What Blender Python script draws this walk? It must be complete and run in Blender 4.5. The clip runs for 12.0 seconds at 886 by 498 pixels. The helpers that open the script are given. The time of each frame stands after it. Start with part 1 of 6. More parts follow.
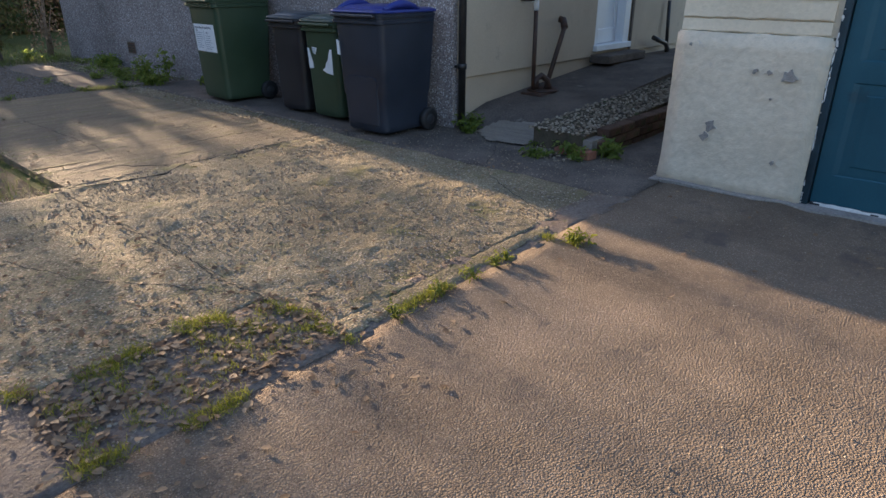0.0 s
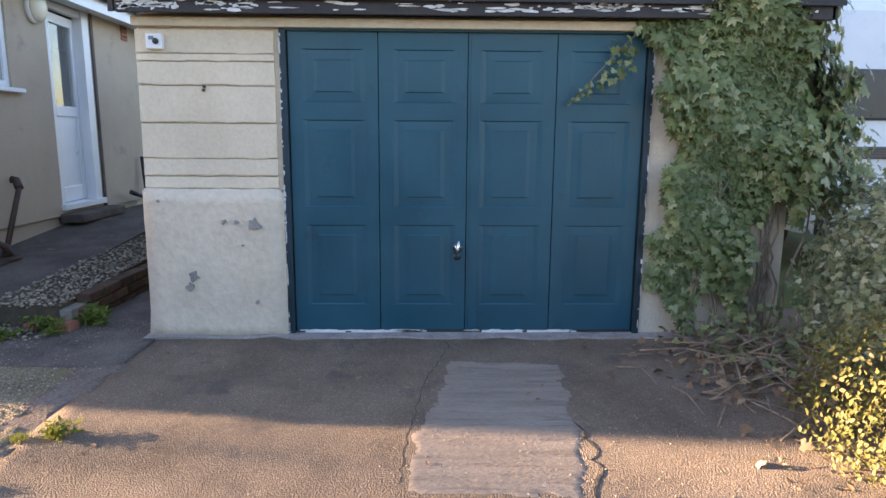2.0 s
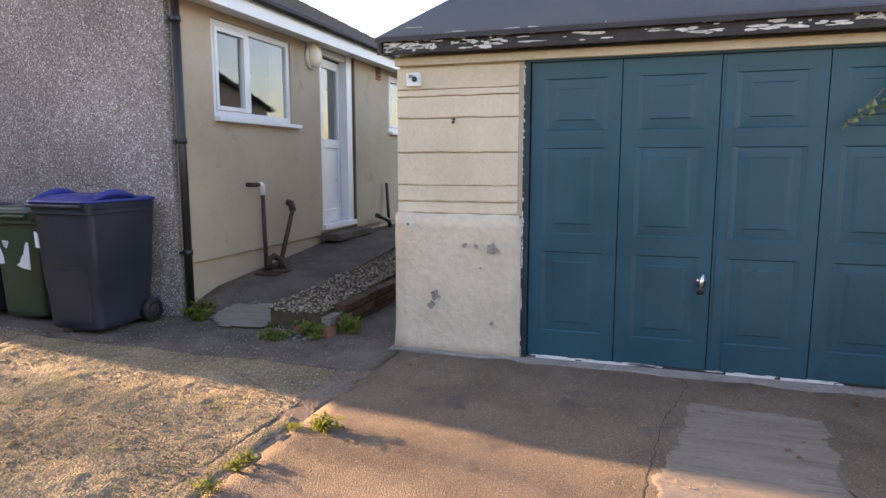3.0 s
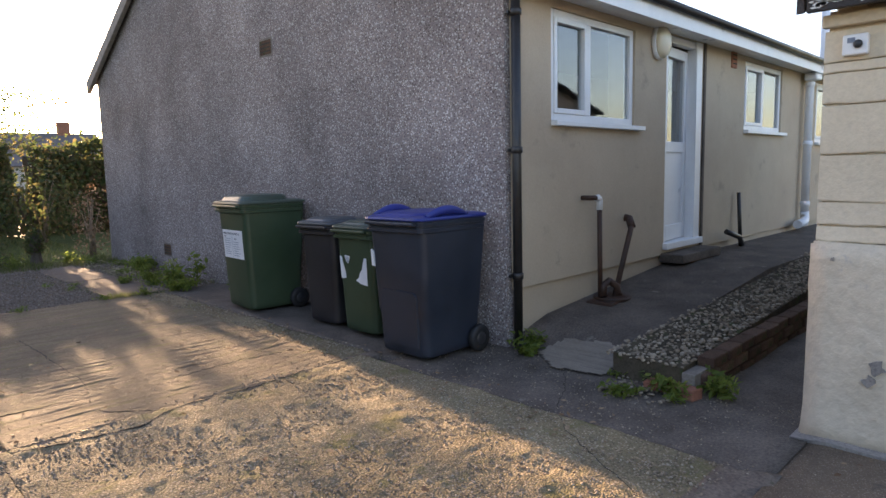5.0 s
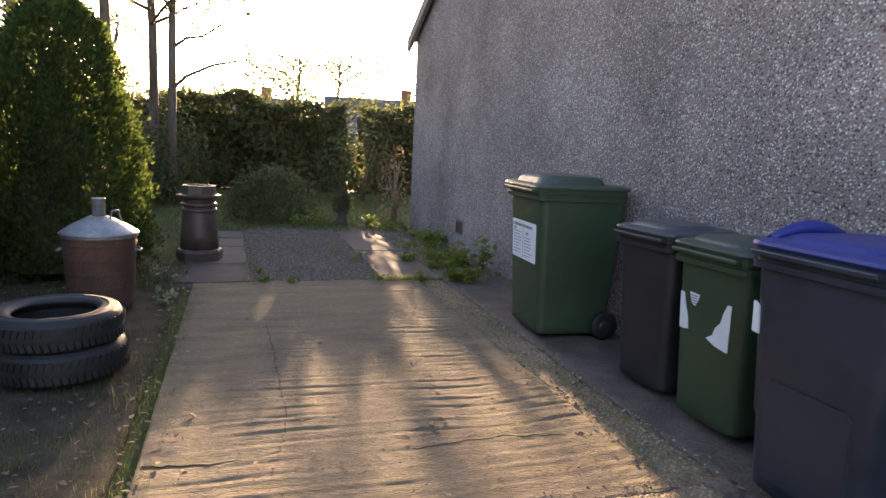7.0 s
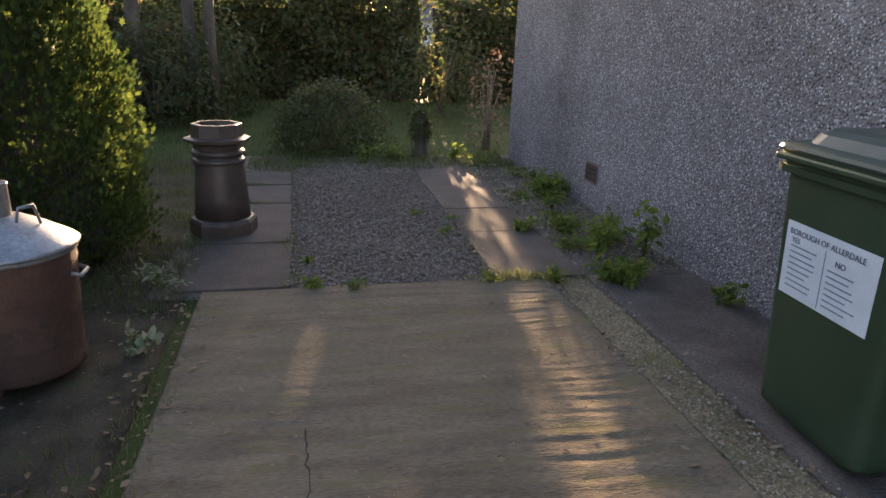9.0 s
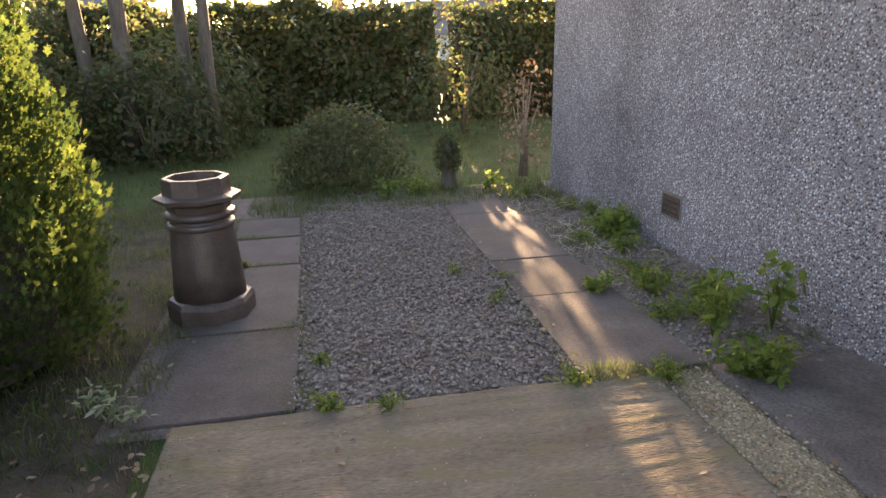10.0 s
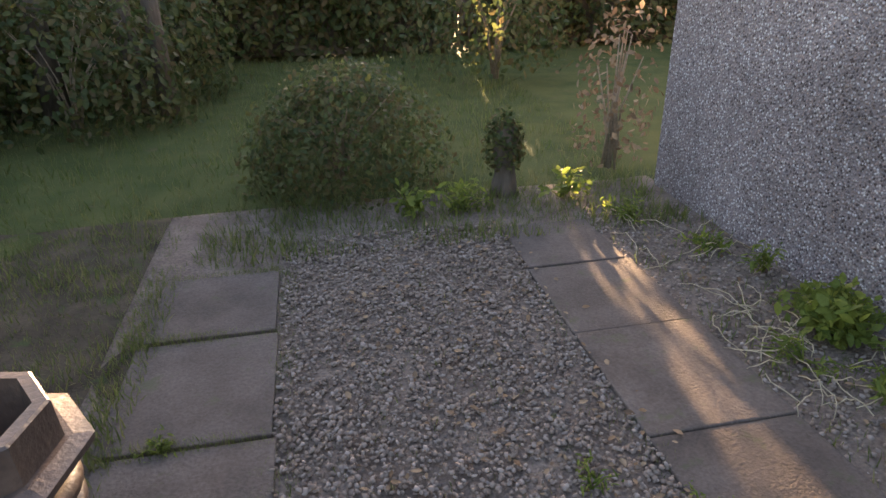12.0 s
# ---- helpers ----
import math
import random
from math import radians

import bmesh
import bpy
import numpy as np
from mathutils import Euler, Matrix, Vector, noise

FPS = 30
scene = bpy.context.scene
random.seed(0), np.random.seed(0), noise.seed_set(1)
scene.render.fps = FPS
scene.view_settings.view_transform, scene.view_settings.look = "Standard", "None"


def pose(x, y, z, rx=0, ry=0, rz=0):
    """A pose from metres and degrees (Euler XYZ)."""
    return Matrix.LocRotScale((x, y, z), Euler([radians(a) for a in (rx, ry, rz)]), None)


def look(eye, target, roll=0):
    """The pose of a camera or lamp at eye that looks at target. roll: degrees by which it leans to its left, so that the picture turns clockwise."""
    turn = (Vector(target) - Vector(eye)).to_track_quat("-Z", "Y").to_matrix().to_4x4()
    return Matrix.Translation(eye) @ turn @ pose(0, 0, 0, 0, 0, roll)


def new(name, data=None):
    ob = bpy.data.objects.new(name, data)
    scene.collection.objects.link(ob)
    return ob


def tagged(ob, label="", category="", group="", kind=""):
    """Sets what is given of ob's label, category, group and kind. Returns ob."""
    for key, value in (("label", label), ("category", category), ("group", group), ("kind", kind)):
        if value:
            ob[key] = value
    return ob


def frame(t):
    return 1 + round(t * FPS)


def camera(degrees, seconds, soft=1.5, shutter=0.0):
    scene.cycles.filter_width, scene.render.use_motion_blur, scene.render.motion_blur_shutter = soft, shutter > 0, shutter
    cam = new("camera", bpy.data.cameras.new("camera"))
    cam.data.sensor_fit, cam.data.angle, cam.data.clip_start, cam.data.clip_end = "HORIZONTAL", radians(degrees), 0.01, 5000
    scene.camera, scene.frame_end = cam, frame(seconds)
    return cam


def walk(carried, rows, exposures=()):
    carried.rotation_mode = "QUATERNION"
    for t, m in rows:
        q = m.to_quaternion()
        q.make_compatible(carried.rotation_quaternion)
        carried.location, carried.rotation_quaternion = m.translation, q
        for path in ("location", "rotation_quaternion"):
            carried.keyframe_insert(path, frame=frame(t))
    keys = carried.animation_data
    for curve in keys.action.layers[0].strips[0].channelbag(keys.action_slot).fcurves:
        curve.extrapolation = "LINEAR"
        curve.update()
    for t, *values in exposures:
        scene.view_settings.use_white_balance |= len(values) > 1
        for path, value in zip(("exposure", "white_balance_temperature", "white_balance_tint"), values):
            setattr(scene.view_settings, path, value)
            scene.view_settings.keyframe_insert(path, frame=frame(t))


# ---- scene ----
cam = camera(69.8, 12.0)
PATH = [
    (0, (-0.2, 0.21, 1.235), (1.187, 1.423, 0.457), 0.1),
    (0.5, (-0.155, 0.186, 1.25), (1.552, 0.957, 0.548), 0.7),
    (1, (-0.099, 0.138, 1.246), (1.788, 0.436, 0.653), 0.8),
    (1.5, (-0.06, 0.095, 1.258), (1.884, 0.063, 0.791), 0.6),
    (2, (-0.094, 0.083, 1.285), (1.875, 0.033, 0.937), 0.4),
    (2.5, (-0.099, 0.123, 1.297), (1.875, 0.294, 1.029), -0.5),
    (3, (-0.13, 0.208, 1.289), (1.756, 0.818, 1.021), 0.0),
    (3.5, (-0.143, 0.329, 1.257), (1.537, 1.371, 0.955), -0.1),
    (3.7, (-0.128, 0.377, 1.248), (1.48, 1.522, 0.926), 0.3),
    (5.3, (0.771, 1.123, 1.324), (2.162, 2.539, 1.082), -1.4),
    (5.5, (0.89, 1.218, 1.324), (2.266, 2.64, 1.032), -0.9),
    (6, (1.142, 1.59, 1.322), (2.206, 3.255, 1.012), 1.2),
    (6.5, (1.341, 2.107, 1.281), (2.19, 3.886, 0.94), 1.7),
    (7, (1.536, 2.681, 1.307), (2.148, 4.558, 0.989), 2.9),
    (7.2, (1.579, 2.898, 1.319), (2.152, 4.785, 0.985), 2.1),
    (8.8, (1.748, 4.847, 1.417), (2.092, 6.738, 0.863), 1.6),
    (9, (1.768, 5.103, 1.412), (2.17, 6.956, 0.775), 2.0),
    (9.5, (1.822, 5.68, 1.393), (2.189, 7.541, 0.759), 0.2),
    (10, (1.823, 6.264, 1.397), (2.169, 8.141, 0.797), -1.3),
    (10.5, (1.832, 6.863, 1.389), (2.214, 8.708, 0.72), -1.0),
    (11, (1.854, 7.465, 1.393), (2.191, 9.309, 0.696), -1.3),
    (11.5, (1.823, 8.073, 1.487), (2.255, 9.867, 0.714), -1.7),
    (12, (1.868, 8.718, 1.549), (2.212, 10.495, 0.697), -1.1),
]
EXPOSURES = [(0.0, 3.3, 5650, 19), (0.5, 3.3, 5500, 18), (1.0, 3.5, 5600, 19), (2.0, 4.0, 5850, 25), (2.7, 4.0, 6500, 30), (3.5, 4.1, 7000, 31), (4.4, 3.9, 6700, 28),
             (5.3, 3.55, 6300, 26), (6.5, 3.68, 6350, 26), (7.2, 3.8, 6400, 26), (8.8, 3.65, 6400, 24), (9.0, 3.65, 6400, 24), (9.5, 4.1, 6600, 25), (10.0, 4.45, 6800, 25), (11.0, 4.55, 6850, 26), (11.5, 4.35, 6900, 26), (12.0, 4.4, 6900, 26)]
walk(cam, [(t, look(eye, target, roll)) for t, eye, target, roll in PATH], EXPOSURES)

# ---- world, sun ----
SUN_EL, SUN_AZ = 9.2, 7.4   # degrees above the horizon; degrees from +y towards +x
world = bpy.data.worlds.new("world")
scene.world = world
world.use_nodes = True
wn = world.node_tree.nodes
sky = wn.new("ShaderNodeTexSky")
sky.sky_type, sky.sun_disc = "NISHITA", False
sky.sun_elevation, sky.sun_rotation = radians(SUN_EL), radians(SUN_AZ)
sky.air_density, sky.dust_density, sky.ozone_density = 1.0, 1.4, 1.05
world.node_tree.links.new(sky.outputs[0], wn["Background"].inputs[0])
wn["Background"].inputs[1].default_value = 0.05
sun_data = bpy.data.lights.new("sun", "SUN")
sun_data.energy, sun_data.angle, sun_data.color = 3.9, radians(0.6), (1.0, 0.72, 0.39)
sun = new("sun", sun_data)
sun_way = Vector((math.sin(radians(SUN_AZ)) * math.cos(radians(SUN_EL)),
                  math.cos(radians(SUN_AZ)) * math.cos(radians(SUN_EL)), math.sin(radians(SUN_EL))))
sun.matrix_world = look(sun_way * 60, (0, 0, 0))

# ---- materials ----
def shader(name):
    m = bpy.data.materials.new(name)
    m.use_nodes = True
    return m, m.node_tree.nodes, m.node_tree.links, m.node_tree.nodes["Principled BSDF"]


def coords(n, l, stretch=(1, 1, 1)):
    tc, mp = n.new("ShaderNodeTexCoord"), n.new("ShaderNodeMapping")
    mp.inputs["Scale"].default_value = stretch
    l.new(tc.outputs["Object"], mp.inputs["Vector"])
    return mp.outputs["Vector"]


def noise_tex(n, l, vec, scale, detail=5, rough=0.6):
    t = n.new("ShaderNodeTexNoise")
    t.inputs["Scale"].default_value, t.inputs["Detail"].default_value, t.inputs["Roughness"].default_value = scale, detail, rough
    l.new(vec, t.inputs["Vector"])
    return t.outputs["Fac"]


def ramp(n, l, fac, stops, constant=False):
    r = n.new("ShaderNodeValToRGB")
    if constant:
        r.color_ramp.interpolation = "CONSTANT"
    while len(r.color_ramp.elements) < len(stops):
        r.color_ramp.elements.new(0.5)
    for e, (p, c) in zip(r.color_ramp.elements, stops):
        e.position, e.color = p, (*c, 1) if len(c) == 3 else c
    l.new(fac, r.inputs["Fac"])
    return r.outputs["Color"]


def mixed(n, l, fac, a, b, how="MIX"):
    m = n.new("ShaderNodeMix")
    m.data_type, m.blend_type = "RGBA", how
    for sock, v in ((m.inputs[0], fac), (m.inputs[6], a), (m.inputs[7], b)):
        if isinstance(v, (int, float)):
            sock.default_value = v
        elif isinstance(v, tuple):
            sock.default_value = (*v, 1)
        else:
            l.new(v, sock)
    return m.outputs[2]


def bumped(n, l, bsdf, height, strength, dist=0.01):
    b = n.new("ShaderNodeBump")
    b.inputs["Strength"].default_value, b.inputs["Distance"].default_value = strength, dist
    l.new(height, b.inputs["Height"])
    l.new(b.outputs["Normal"], bsdf.inputs["Normal"])


def mat(name, a, b, scale=3.0, fine=60.0, rough=0.8, bump=0.3, stain=None, amount=0.6, metal=0.0, stretch=(1, 1, 1), rnd=0.0, spec=0.5, grain=0.25):
    """A mottled surface: two tones, fine grain, stains with edges of their own, and relief."""
    m, n, l, s = shader(name)
    v = coords(n, l, stretch)
    big, small = noise_tex(n, l, v, scale, 6), noise_tex(n, l, v, fine, 4)
    col = ramp(n, l, big, ((0.35, a), (0.65, b)))
    col = mixed(n, l, 1.0, col, ramp(n, l, small, ((0.25, (1 - grain,) * 3), (0.75, (1 + grain,) * 3))), "MULTIPLY")
    if stain:
        where = ramp(n, l, noise_tex(n, l, v, scale * 1.7, 8, 0.7), ((amount, (0, 0, 0)), (amount + 0.08, (1, 1, 1))))
        col = mixed(n, l, where, col, stain)
    if rnd:
        info = n.new("ShaderNodeObjectInfo")
        col = mixed(n, l, 1.0, col, ramp(n, l, info.outputs["Random"], ((0, (1 - rnd,) * 3), (1, (1 + rnd,) * 3))), "MULTIPLY")
    l.new(col, s.inputs["Base Color"])
    s.inputs["Metallic"].default_value, s.inputs["Specular IOR Level"].default_value = metal, spec
    rr = ramp(n, l, big, ((0.3, (max(rough - 0.1, 0.05),) * 3), (0.7, (min(rough + 0.1, 1),) * 3)))
    l.new(rr, s.inputs["Roughness"])
    bumped(n, l, s, small, bump)
    return m


def stony(name, tones, cell, rough=0.9, bump=0.8, dist=0.01, mortar=None, stain=None, amount=0.58, stretch=(1, 1, 1), soft=0.0, patch=1.2):
    """Small stones set in a ground: each cell takes one tone, with relief between."""
    m, n, l, s = shader(name)
    v = coords(n, l, stretch)
    vo = n.new("ShaderNodeTexVoronoi")
    vo.inputs["Scale"].default_value = cell
    l.new(v, vo.inputs["Vector"])
    sep = n.new("ShaderNodeSeparateColor")
    l.new(vo.outputs["Color"], sep.inputs["Color"])
    k = len(tones)
    col = ramp(n, l, sep.outputs[0], [(i / k, c) for i, c in enumerate(tones)], True)
    if mortar:
        col = mixed(n, l, ramp(n, l, vo.outputs["Distance"], ((0.42 - soft, (0, 0, 0)), (0.6, (1, 1, 1)))), col, mortar)
    big = noise_tex(n, l, v, patch, 6, 0.65)
    col = mixed(n, l, 1.0, col, ramp(n, l, big, ((0.3, (0.62,) * 3), (0.7, (1.25,) * 3))), "MULTIPLY")
    if stain:
        where = ramp(n, l, noise_tex(n, l, v, patch * 2.3, 8, 0.7), ((amount, (0, 0, 0)), (amount + 0.1, (1, 1, 1))))
        col = mixed(n, l, where, col, stain)
    l.new(col, s.inputs["Base Color"])
    s.inputs["Roughness"].default_value, s.inputs["Specular IOR Level"].default_value = rough, 0.12
    inv = ramp(n, l, vo.outputs["Distance"], ((0.0, (1, 1, 1)), (0.75, (0, 0, 0))))
    bumped(n, l, s, mixed(n, l, 0.2, inv, noise_tex(n, l, v, cell * 0.3, 5)), bump, dist)
    return m


def leafy(name, tones, rough=0.55, thin=0.35):
    """Leaves: a tone for each island, a little light through."""
    m, n, l, s = shader(name)
    g = n.new("ShaderNodeNewGeometry")
    info = n.new("ShaderNodeObjectInfo")
    add = n.new("ShaderNodeMath")
    add.operation = "ADD"
    l.new(g.outputs["Random Per Island"], add.inputs[0])
    l.new(info.outputs["Random"], add.inputs[1])
    wrap = n.new("ShaderNodeMath")
    wrap.operation = "FRACT"
    l.new(add.outputs[0], wrap.inputs[0])
    k = len(tones) - 1
    col = ramp(n, l, wrap.outputs[0], [(i / k, c) for i, c in enumerate(tones)])
    col = mixed(n, l, 1.0, col, ramp(n, l, noise_tex(n, l, coords(n, l), 40, 3), ((0.3, (0.8,) * 3), (0.7, (1.15,) * 3))), "MULTIPLY")
    l.new(col, s.inputs["Base Color"])
    s.inputs["Roughness"].default_value, s.inputs["Specular IOR Level"].default_value = rough, 0.3 if thin else 0.12
    if thin:
        tr, mx = n.new("ShaderNodeBsdfTranslucent"), n.new("ShaderNodeMixShader")
        l.new(col, tr.inputs["Color"])
        mx.inputs[0].default_value = thin
        l.new(s.outputs[0], mx.inputs[1])
        l.new(tr.outputs[0], mx.inputs[2])
        l.new(mx.outputs[0], n["Material Output"].inputs[0])
    return m


M = {}
M["pebbledash"] = stony("pebbledash", ((0.13, 0.105, 0.10), (0.42, 0.38, 0.36), (0.27, 0.22, 0.21), (0.49, 0.46, 0.44), (0.17, 0.145, 0.15), (0.38, 0.30, 0.265), (0.58, 0.55, 0.53), (0.26, 0.22, 0.21)), 76, bump=1.0, dist=0.011, mortar=(0.27, 0.23, 0.22), patch=0.8)
M["tan"] = mat("tan_render", (0.44, 0.355, 0.26), (0.51, 0.42, 0.31), 1.2, 90, 0.9, 0.3, stain=(0.37, 0.305, 0.23), amount=0.58, grain=0.06, spec=0.12)
M["cream"] = mat("cream_paint", (0.60, 0.50, 0.36), (0.68, 0.58, 0.43), 2.0, 45, 0.75, 0.5, stain=(0.50, 0.42, 0.32), amount=0.66, grain=0.08)
M["cream_low"] = mat("cream_paint_rough", (0.58, 0.495, 0.375), (0.66, 0.57, 0.44), 3.0, 22, 0.8, 1.0, stain=(0.46, 0.41, 0.36), amount=0.62, grain=0.1, spec=0.12)
M["bare"] = mat("bare_cement", (0.24, 0.22, 0.20), (0.34, 0.31, 0.28), 8, 60, 0.95, 0.6, spec=0.12)
M["teal"] = mat("teal_paint", (0.012, 0.068, 0.098), (0.018, 0.085, 0.118), 2.5, 120, 0.42, 0.06, grain=0.08, stain=(0.016, 0.058, 0.08), amount=0.6)
M["frame_paint"] = mat("dark_frame_paint", (0.006, 0.018, 0.026), (0.012, 0.036, 0.05), 9, 90, 0.5, 0.3, grain=0.2, stain=(0.10, 0.11, 0.11), amount=0.68)
M["white_pvc"] = mat("white_pvc", (0.72, 0.73, 0.74), (0.80, 0.80, 0.80), 3, 80, 0.35, 0.03, grain=0.03)
M["white_flake"] = mat("flaking_white_paint", (0.62, 0.60, 0.57), (0.78, 0.77, 0.74), 12, 90, 0.75, 0.4, grain=0.1)
M["felt"] = mat("roof_felt", (0.025, 0.025, 0.028), (0.055, 0.055, 0.06), 2, 150, 0.75, 0.5)
M["bitumen"] = mat("bitumen_board", (0.02, 0.017, 0.017), (0.045, 0.036, 0.034), 9, 90, 0.6, 0.5, stain=(0.09, 0.055, 0.05), amount=0.62)
M["slate"] = mat("roof_tile", (0.05, 0.047, 0.047), (0.095, 0.085, 0.08), 4, 60, 0.8, 0.4, rnd=0.3)
M["black_pipe"] = mat("black_pipe", (0.012, 0.011, 0.011), (0.03, 0.026, 0.024), 6, 90, 0.4, 0.15)
M["brown_pipe"] = mat("rusty_brown_pipe", (0.035, 0.018, 0.012), (0.075, 0.035, 0.02), 9, 90, 0.6, 0.3)
M["brick"] = mat("red_brick", (0.23, 0.09, 0.055), (0.32, 0.14, 0.085), 7, 80, 0.9, 0.6, rnd=0.25, stain=(0.16, 0.14, 0.09), amount=0.6)
M["dark_brick"] = mat("mossy_brick", (0.09, 0.055, 0.04), (0.15, 0.09, 0.06), 6, 70, 0.95, 0.7, rnd=0.3, stain=(0.06, 0.07, 0.03), amount=0.55, spec=0.12)
M["mortar"] = mat("mortar", (0.16, 0.14, 0.12), (0.24, 0.21, 0.18), 9, 70, 0.95, 0.5, spec=0.12)
M["drive"] = stony("exposed_aggregate", ((0.206, 0.157, 0.115), (0.284, 0.226, 0.174), (0.155, 0.122, 0.096), (0.344, 0.283, 0.222), (0.224, 0.174, 0.122)), 145, bump=1.0, dist=0.0085, mortar=(0.194, 0.150, 0.109), soft=0.2, stain=(0.129, 0.106, 0.087), amount=0.56)
M["rough_slab"] = stony("worn_gravelly_concrete", ((0.22, 0.165, 0.10), (0.31, 0.24, 0.155), (0.15, 0.115, 0.075), (0.39, 0.31, 0.22), (0.25, 0.195, 0.12)), 92, bump=0.9, dist=0.008, mortar=(0.21, 0.175, 0.105), stain=(0.165, 0.145, 0.065), amount=0.55)
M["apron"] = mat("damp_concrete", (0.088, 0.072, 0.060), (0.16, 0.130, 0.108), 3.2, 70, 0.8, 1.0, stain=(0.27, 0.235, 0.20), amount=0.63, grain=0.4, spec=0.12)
M["ribbed"] = mat("ribbed_concrete", (0.142, 0.112, 0.077), (0.225, 0.18, 0.124), 3.5, 75, 0.9, 1.0, stain=(0.175, 0.15, 0.082), amount=0.53, stretch=(0.45, 1.8, 1), grain=0.35, spec=0.12)
M["patch"] = mat("pale_cement_patch", (0.235, 0.195, 0.155), (0.31, 0.26, 0.21), 3.5, 70, 0.85, 0.8, stain=(0.20, 0.165, 0.135), amount=0.54, stretch=(4.5, 0.45, 1), grain=0.25, spec=0.12)
M["flag"] = mat("paving_flag", (0.088, 0.072, 0.061), (0.140, 0.115, 0.098), 3.5, 70, 0.85, 0.7, stain=(0.10, 0.098, 0.065), amount=0.58, rnd=0.12, spec=0.12)
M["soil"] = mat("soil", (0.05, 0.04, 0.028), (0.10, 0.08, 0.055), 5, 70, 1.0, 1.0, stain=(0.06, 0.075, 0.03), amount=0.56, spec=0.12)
M["grit_bed"] = mat("gritty_earth", (0.13, 0.10, 0.080), (0.20, 0.16, 0.13), 6, 60, 1.0, 1.0, stain=(0.10, 0.10, 0.055), amount=0.6, spec=0.12, grain=0.4)
M["turf"] = mat("turf", (0.045, 0.062, 0.018), (0.085, 0.095, 0.032), 2.5, 60, 1.0, 1.0, stain=(0.10, 0.085, 0.045), amount=0.6, spec=0.12)
M["gravel"] = leafy("gravel", ((0.17, 0.13, 0.105), (0.27, 0.22, 0.18), (0.21, 0.16, 0.125), (0.33, 0.28, 0.24), (0.24, 0.19, 0.155), (0.13, 0.105, 0.09)), 0.9, 0)
M["pale_gravel"] = leafy("pale_gravel", ((0.23, 0.18, 0.13), (0.40, 0.34, 0.26), (0.16, 0.125, 0.095), (0.31, 0.25, 0.18)), 0.9, 0)
M["green_bin"] = mat("green_plastic", (0.030, 0.052, 0.026), (0.042, 0.068, 0.035), 2.5, 140, 0.42, 0.08, grain=0.08, stain=(0.055, 0.085, 0.04), amount=0.66)
M["dark_bin"] = mat("charcoal_plastic", (0.018, 0.024, 0.036), (0.029, 0.036, 0.052), 2.5, 140, 0.42, 0.08, grain=0.08, stain=(0.05, 0.05, 0.052), amount=0.66)
M["brown_bin"] = mat("dark_brown_plastic", (0.016, 0.015, 0.017), (0.028, 0.025, 0.027), 2.5, 140, 0.45, 0.08, grain=0.08)
M["blue_lid"] = mat("blue_plastic", (0.016, 0.026, 0.16), (0.024, 0.036, 0.22), 3, 140, 0.35, 0.06, grain=0.08)
M["grey_lid"] = mat("grey_plastic", (0.05, 0.055, 0.062), (0.08, 0.085, 0.092), 3, 140, 0.35, 0.06, grain=0.08)
M["green_lid"] = mat("dark_green_plastic", (0.040, 0.058, 0.045), (0.058, 0.078, 0.060), 3, 140, 0.35, 0.06, grain=0.08)
M["rubber"] = mat("rubber", (0.010, 0.010, 0.011), (0.022, 0.021, 0.021), 6, 120, 0.6, 0.2)
M["paper"] = mat("paper_label", (0.62, 0.64, 0.66), (0.74, 0.75, 0.76), 6, 90, 0.6, 0.05, grain=0.05)
M["ink"] = mat("blue_grey_print", (0.16, 0.19, 0.25), (0.22, 0.25, 0.31), 20, 90, 0.7, 0.0)
M["dark_ink"] = mat("navy_print", (0.03, 0.035, 0.06), (0.05, 0.055, 0.09), 20, 90, 0.7, 0.0)
M["clay"] = mat("glazed_clay", (0.060, 0.042, 0.034), (0.105, 0.075, 0.058), 5, 60, 0.42, 0.3, stain=(0.19, 0.15, 0.11), amount=0.66)
M["rust"] = mat("rusty_steel", (0.07, 0.032, 0.020), (0.12, 0.058, 0.034), 5, 70, 0.8, 0.5, stain=(0.06, 0.035, 0.025), amount=0.58)
M["zinc"] = mat("galvanised_steel", (0.24, 0.24, 0.24), (0.36, 0.36, 0.36), 7, 60, 0.5, 0.15, metal=0.6, stain=(0.20, 0.17, 0.14), amount=0.62)
M["chrome"] = mat("worn_chrome", (0.6, 0.6, 0.6), (0.75, 0.75, 0.75), 12, 90, 0.25, 0.05, metal=1.0)
M["bark"] = mat("bark", (0.07, 0.055, 0.042), (0.14, 0.115, 0.09), 6, 40, 0.95, 1.0, stretch=(1, 1, 0.25), spec=0.12)
M["twig"] = mat("dry_twig", (0.17, 0.125, 0.085), (0.30, 0.23, 0.16), 12, 60, 0.9, 0.4)
M["straw"] = mat("dry_stalks", (0.34, 0.28, 0.17), (0.46, 0.39, 0.26), 12, 60, 0.9, 0.3)
M["ivy"] = leafy("ivy_leaves", ((0.13, 0.165, 0.06), (0.19, 0.235, 0.085), (0.25, 0.28, 0.12), (0.15, 0.19, 0.07), (0.40, 0.41, 0.22), (0.09, 0.125, 0.045)), 0.55, 0.3)
M["shrub"] = leafy("shrub_leaves", ((0.17, 0.20, 0.10), (0.24, 0.265, 0.13), (0.40, 0.40, 0.27), (0.19, 0.21, 0.11)), 0.5, 0.3)
M["golden"] = leafy("golden_leaves", ((0.13, 0.13, 0.03), (0.19, 0.17, 0.045), (0.11, 0.115, 0.035), (0.22, 0.17, 0.065)), 0.5, 0.4)
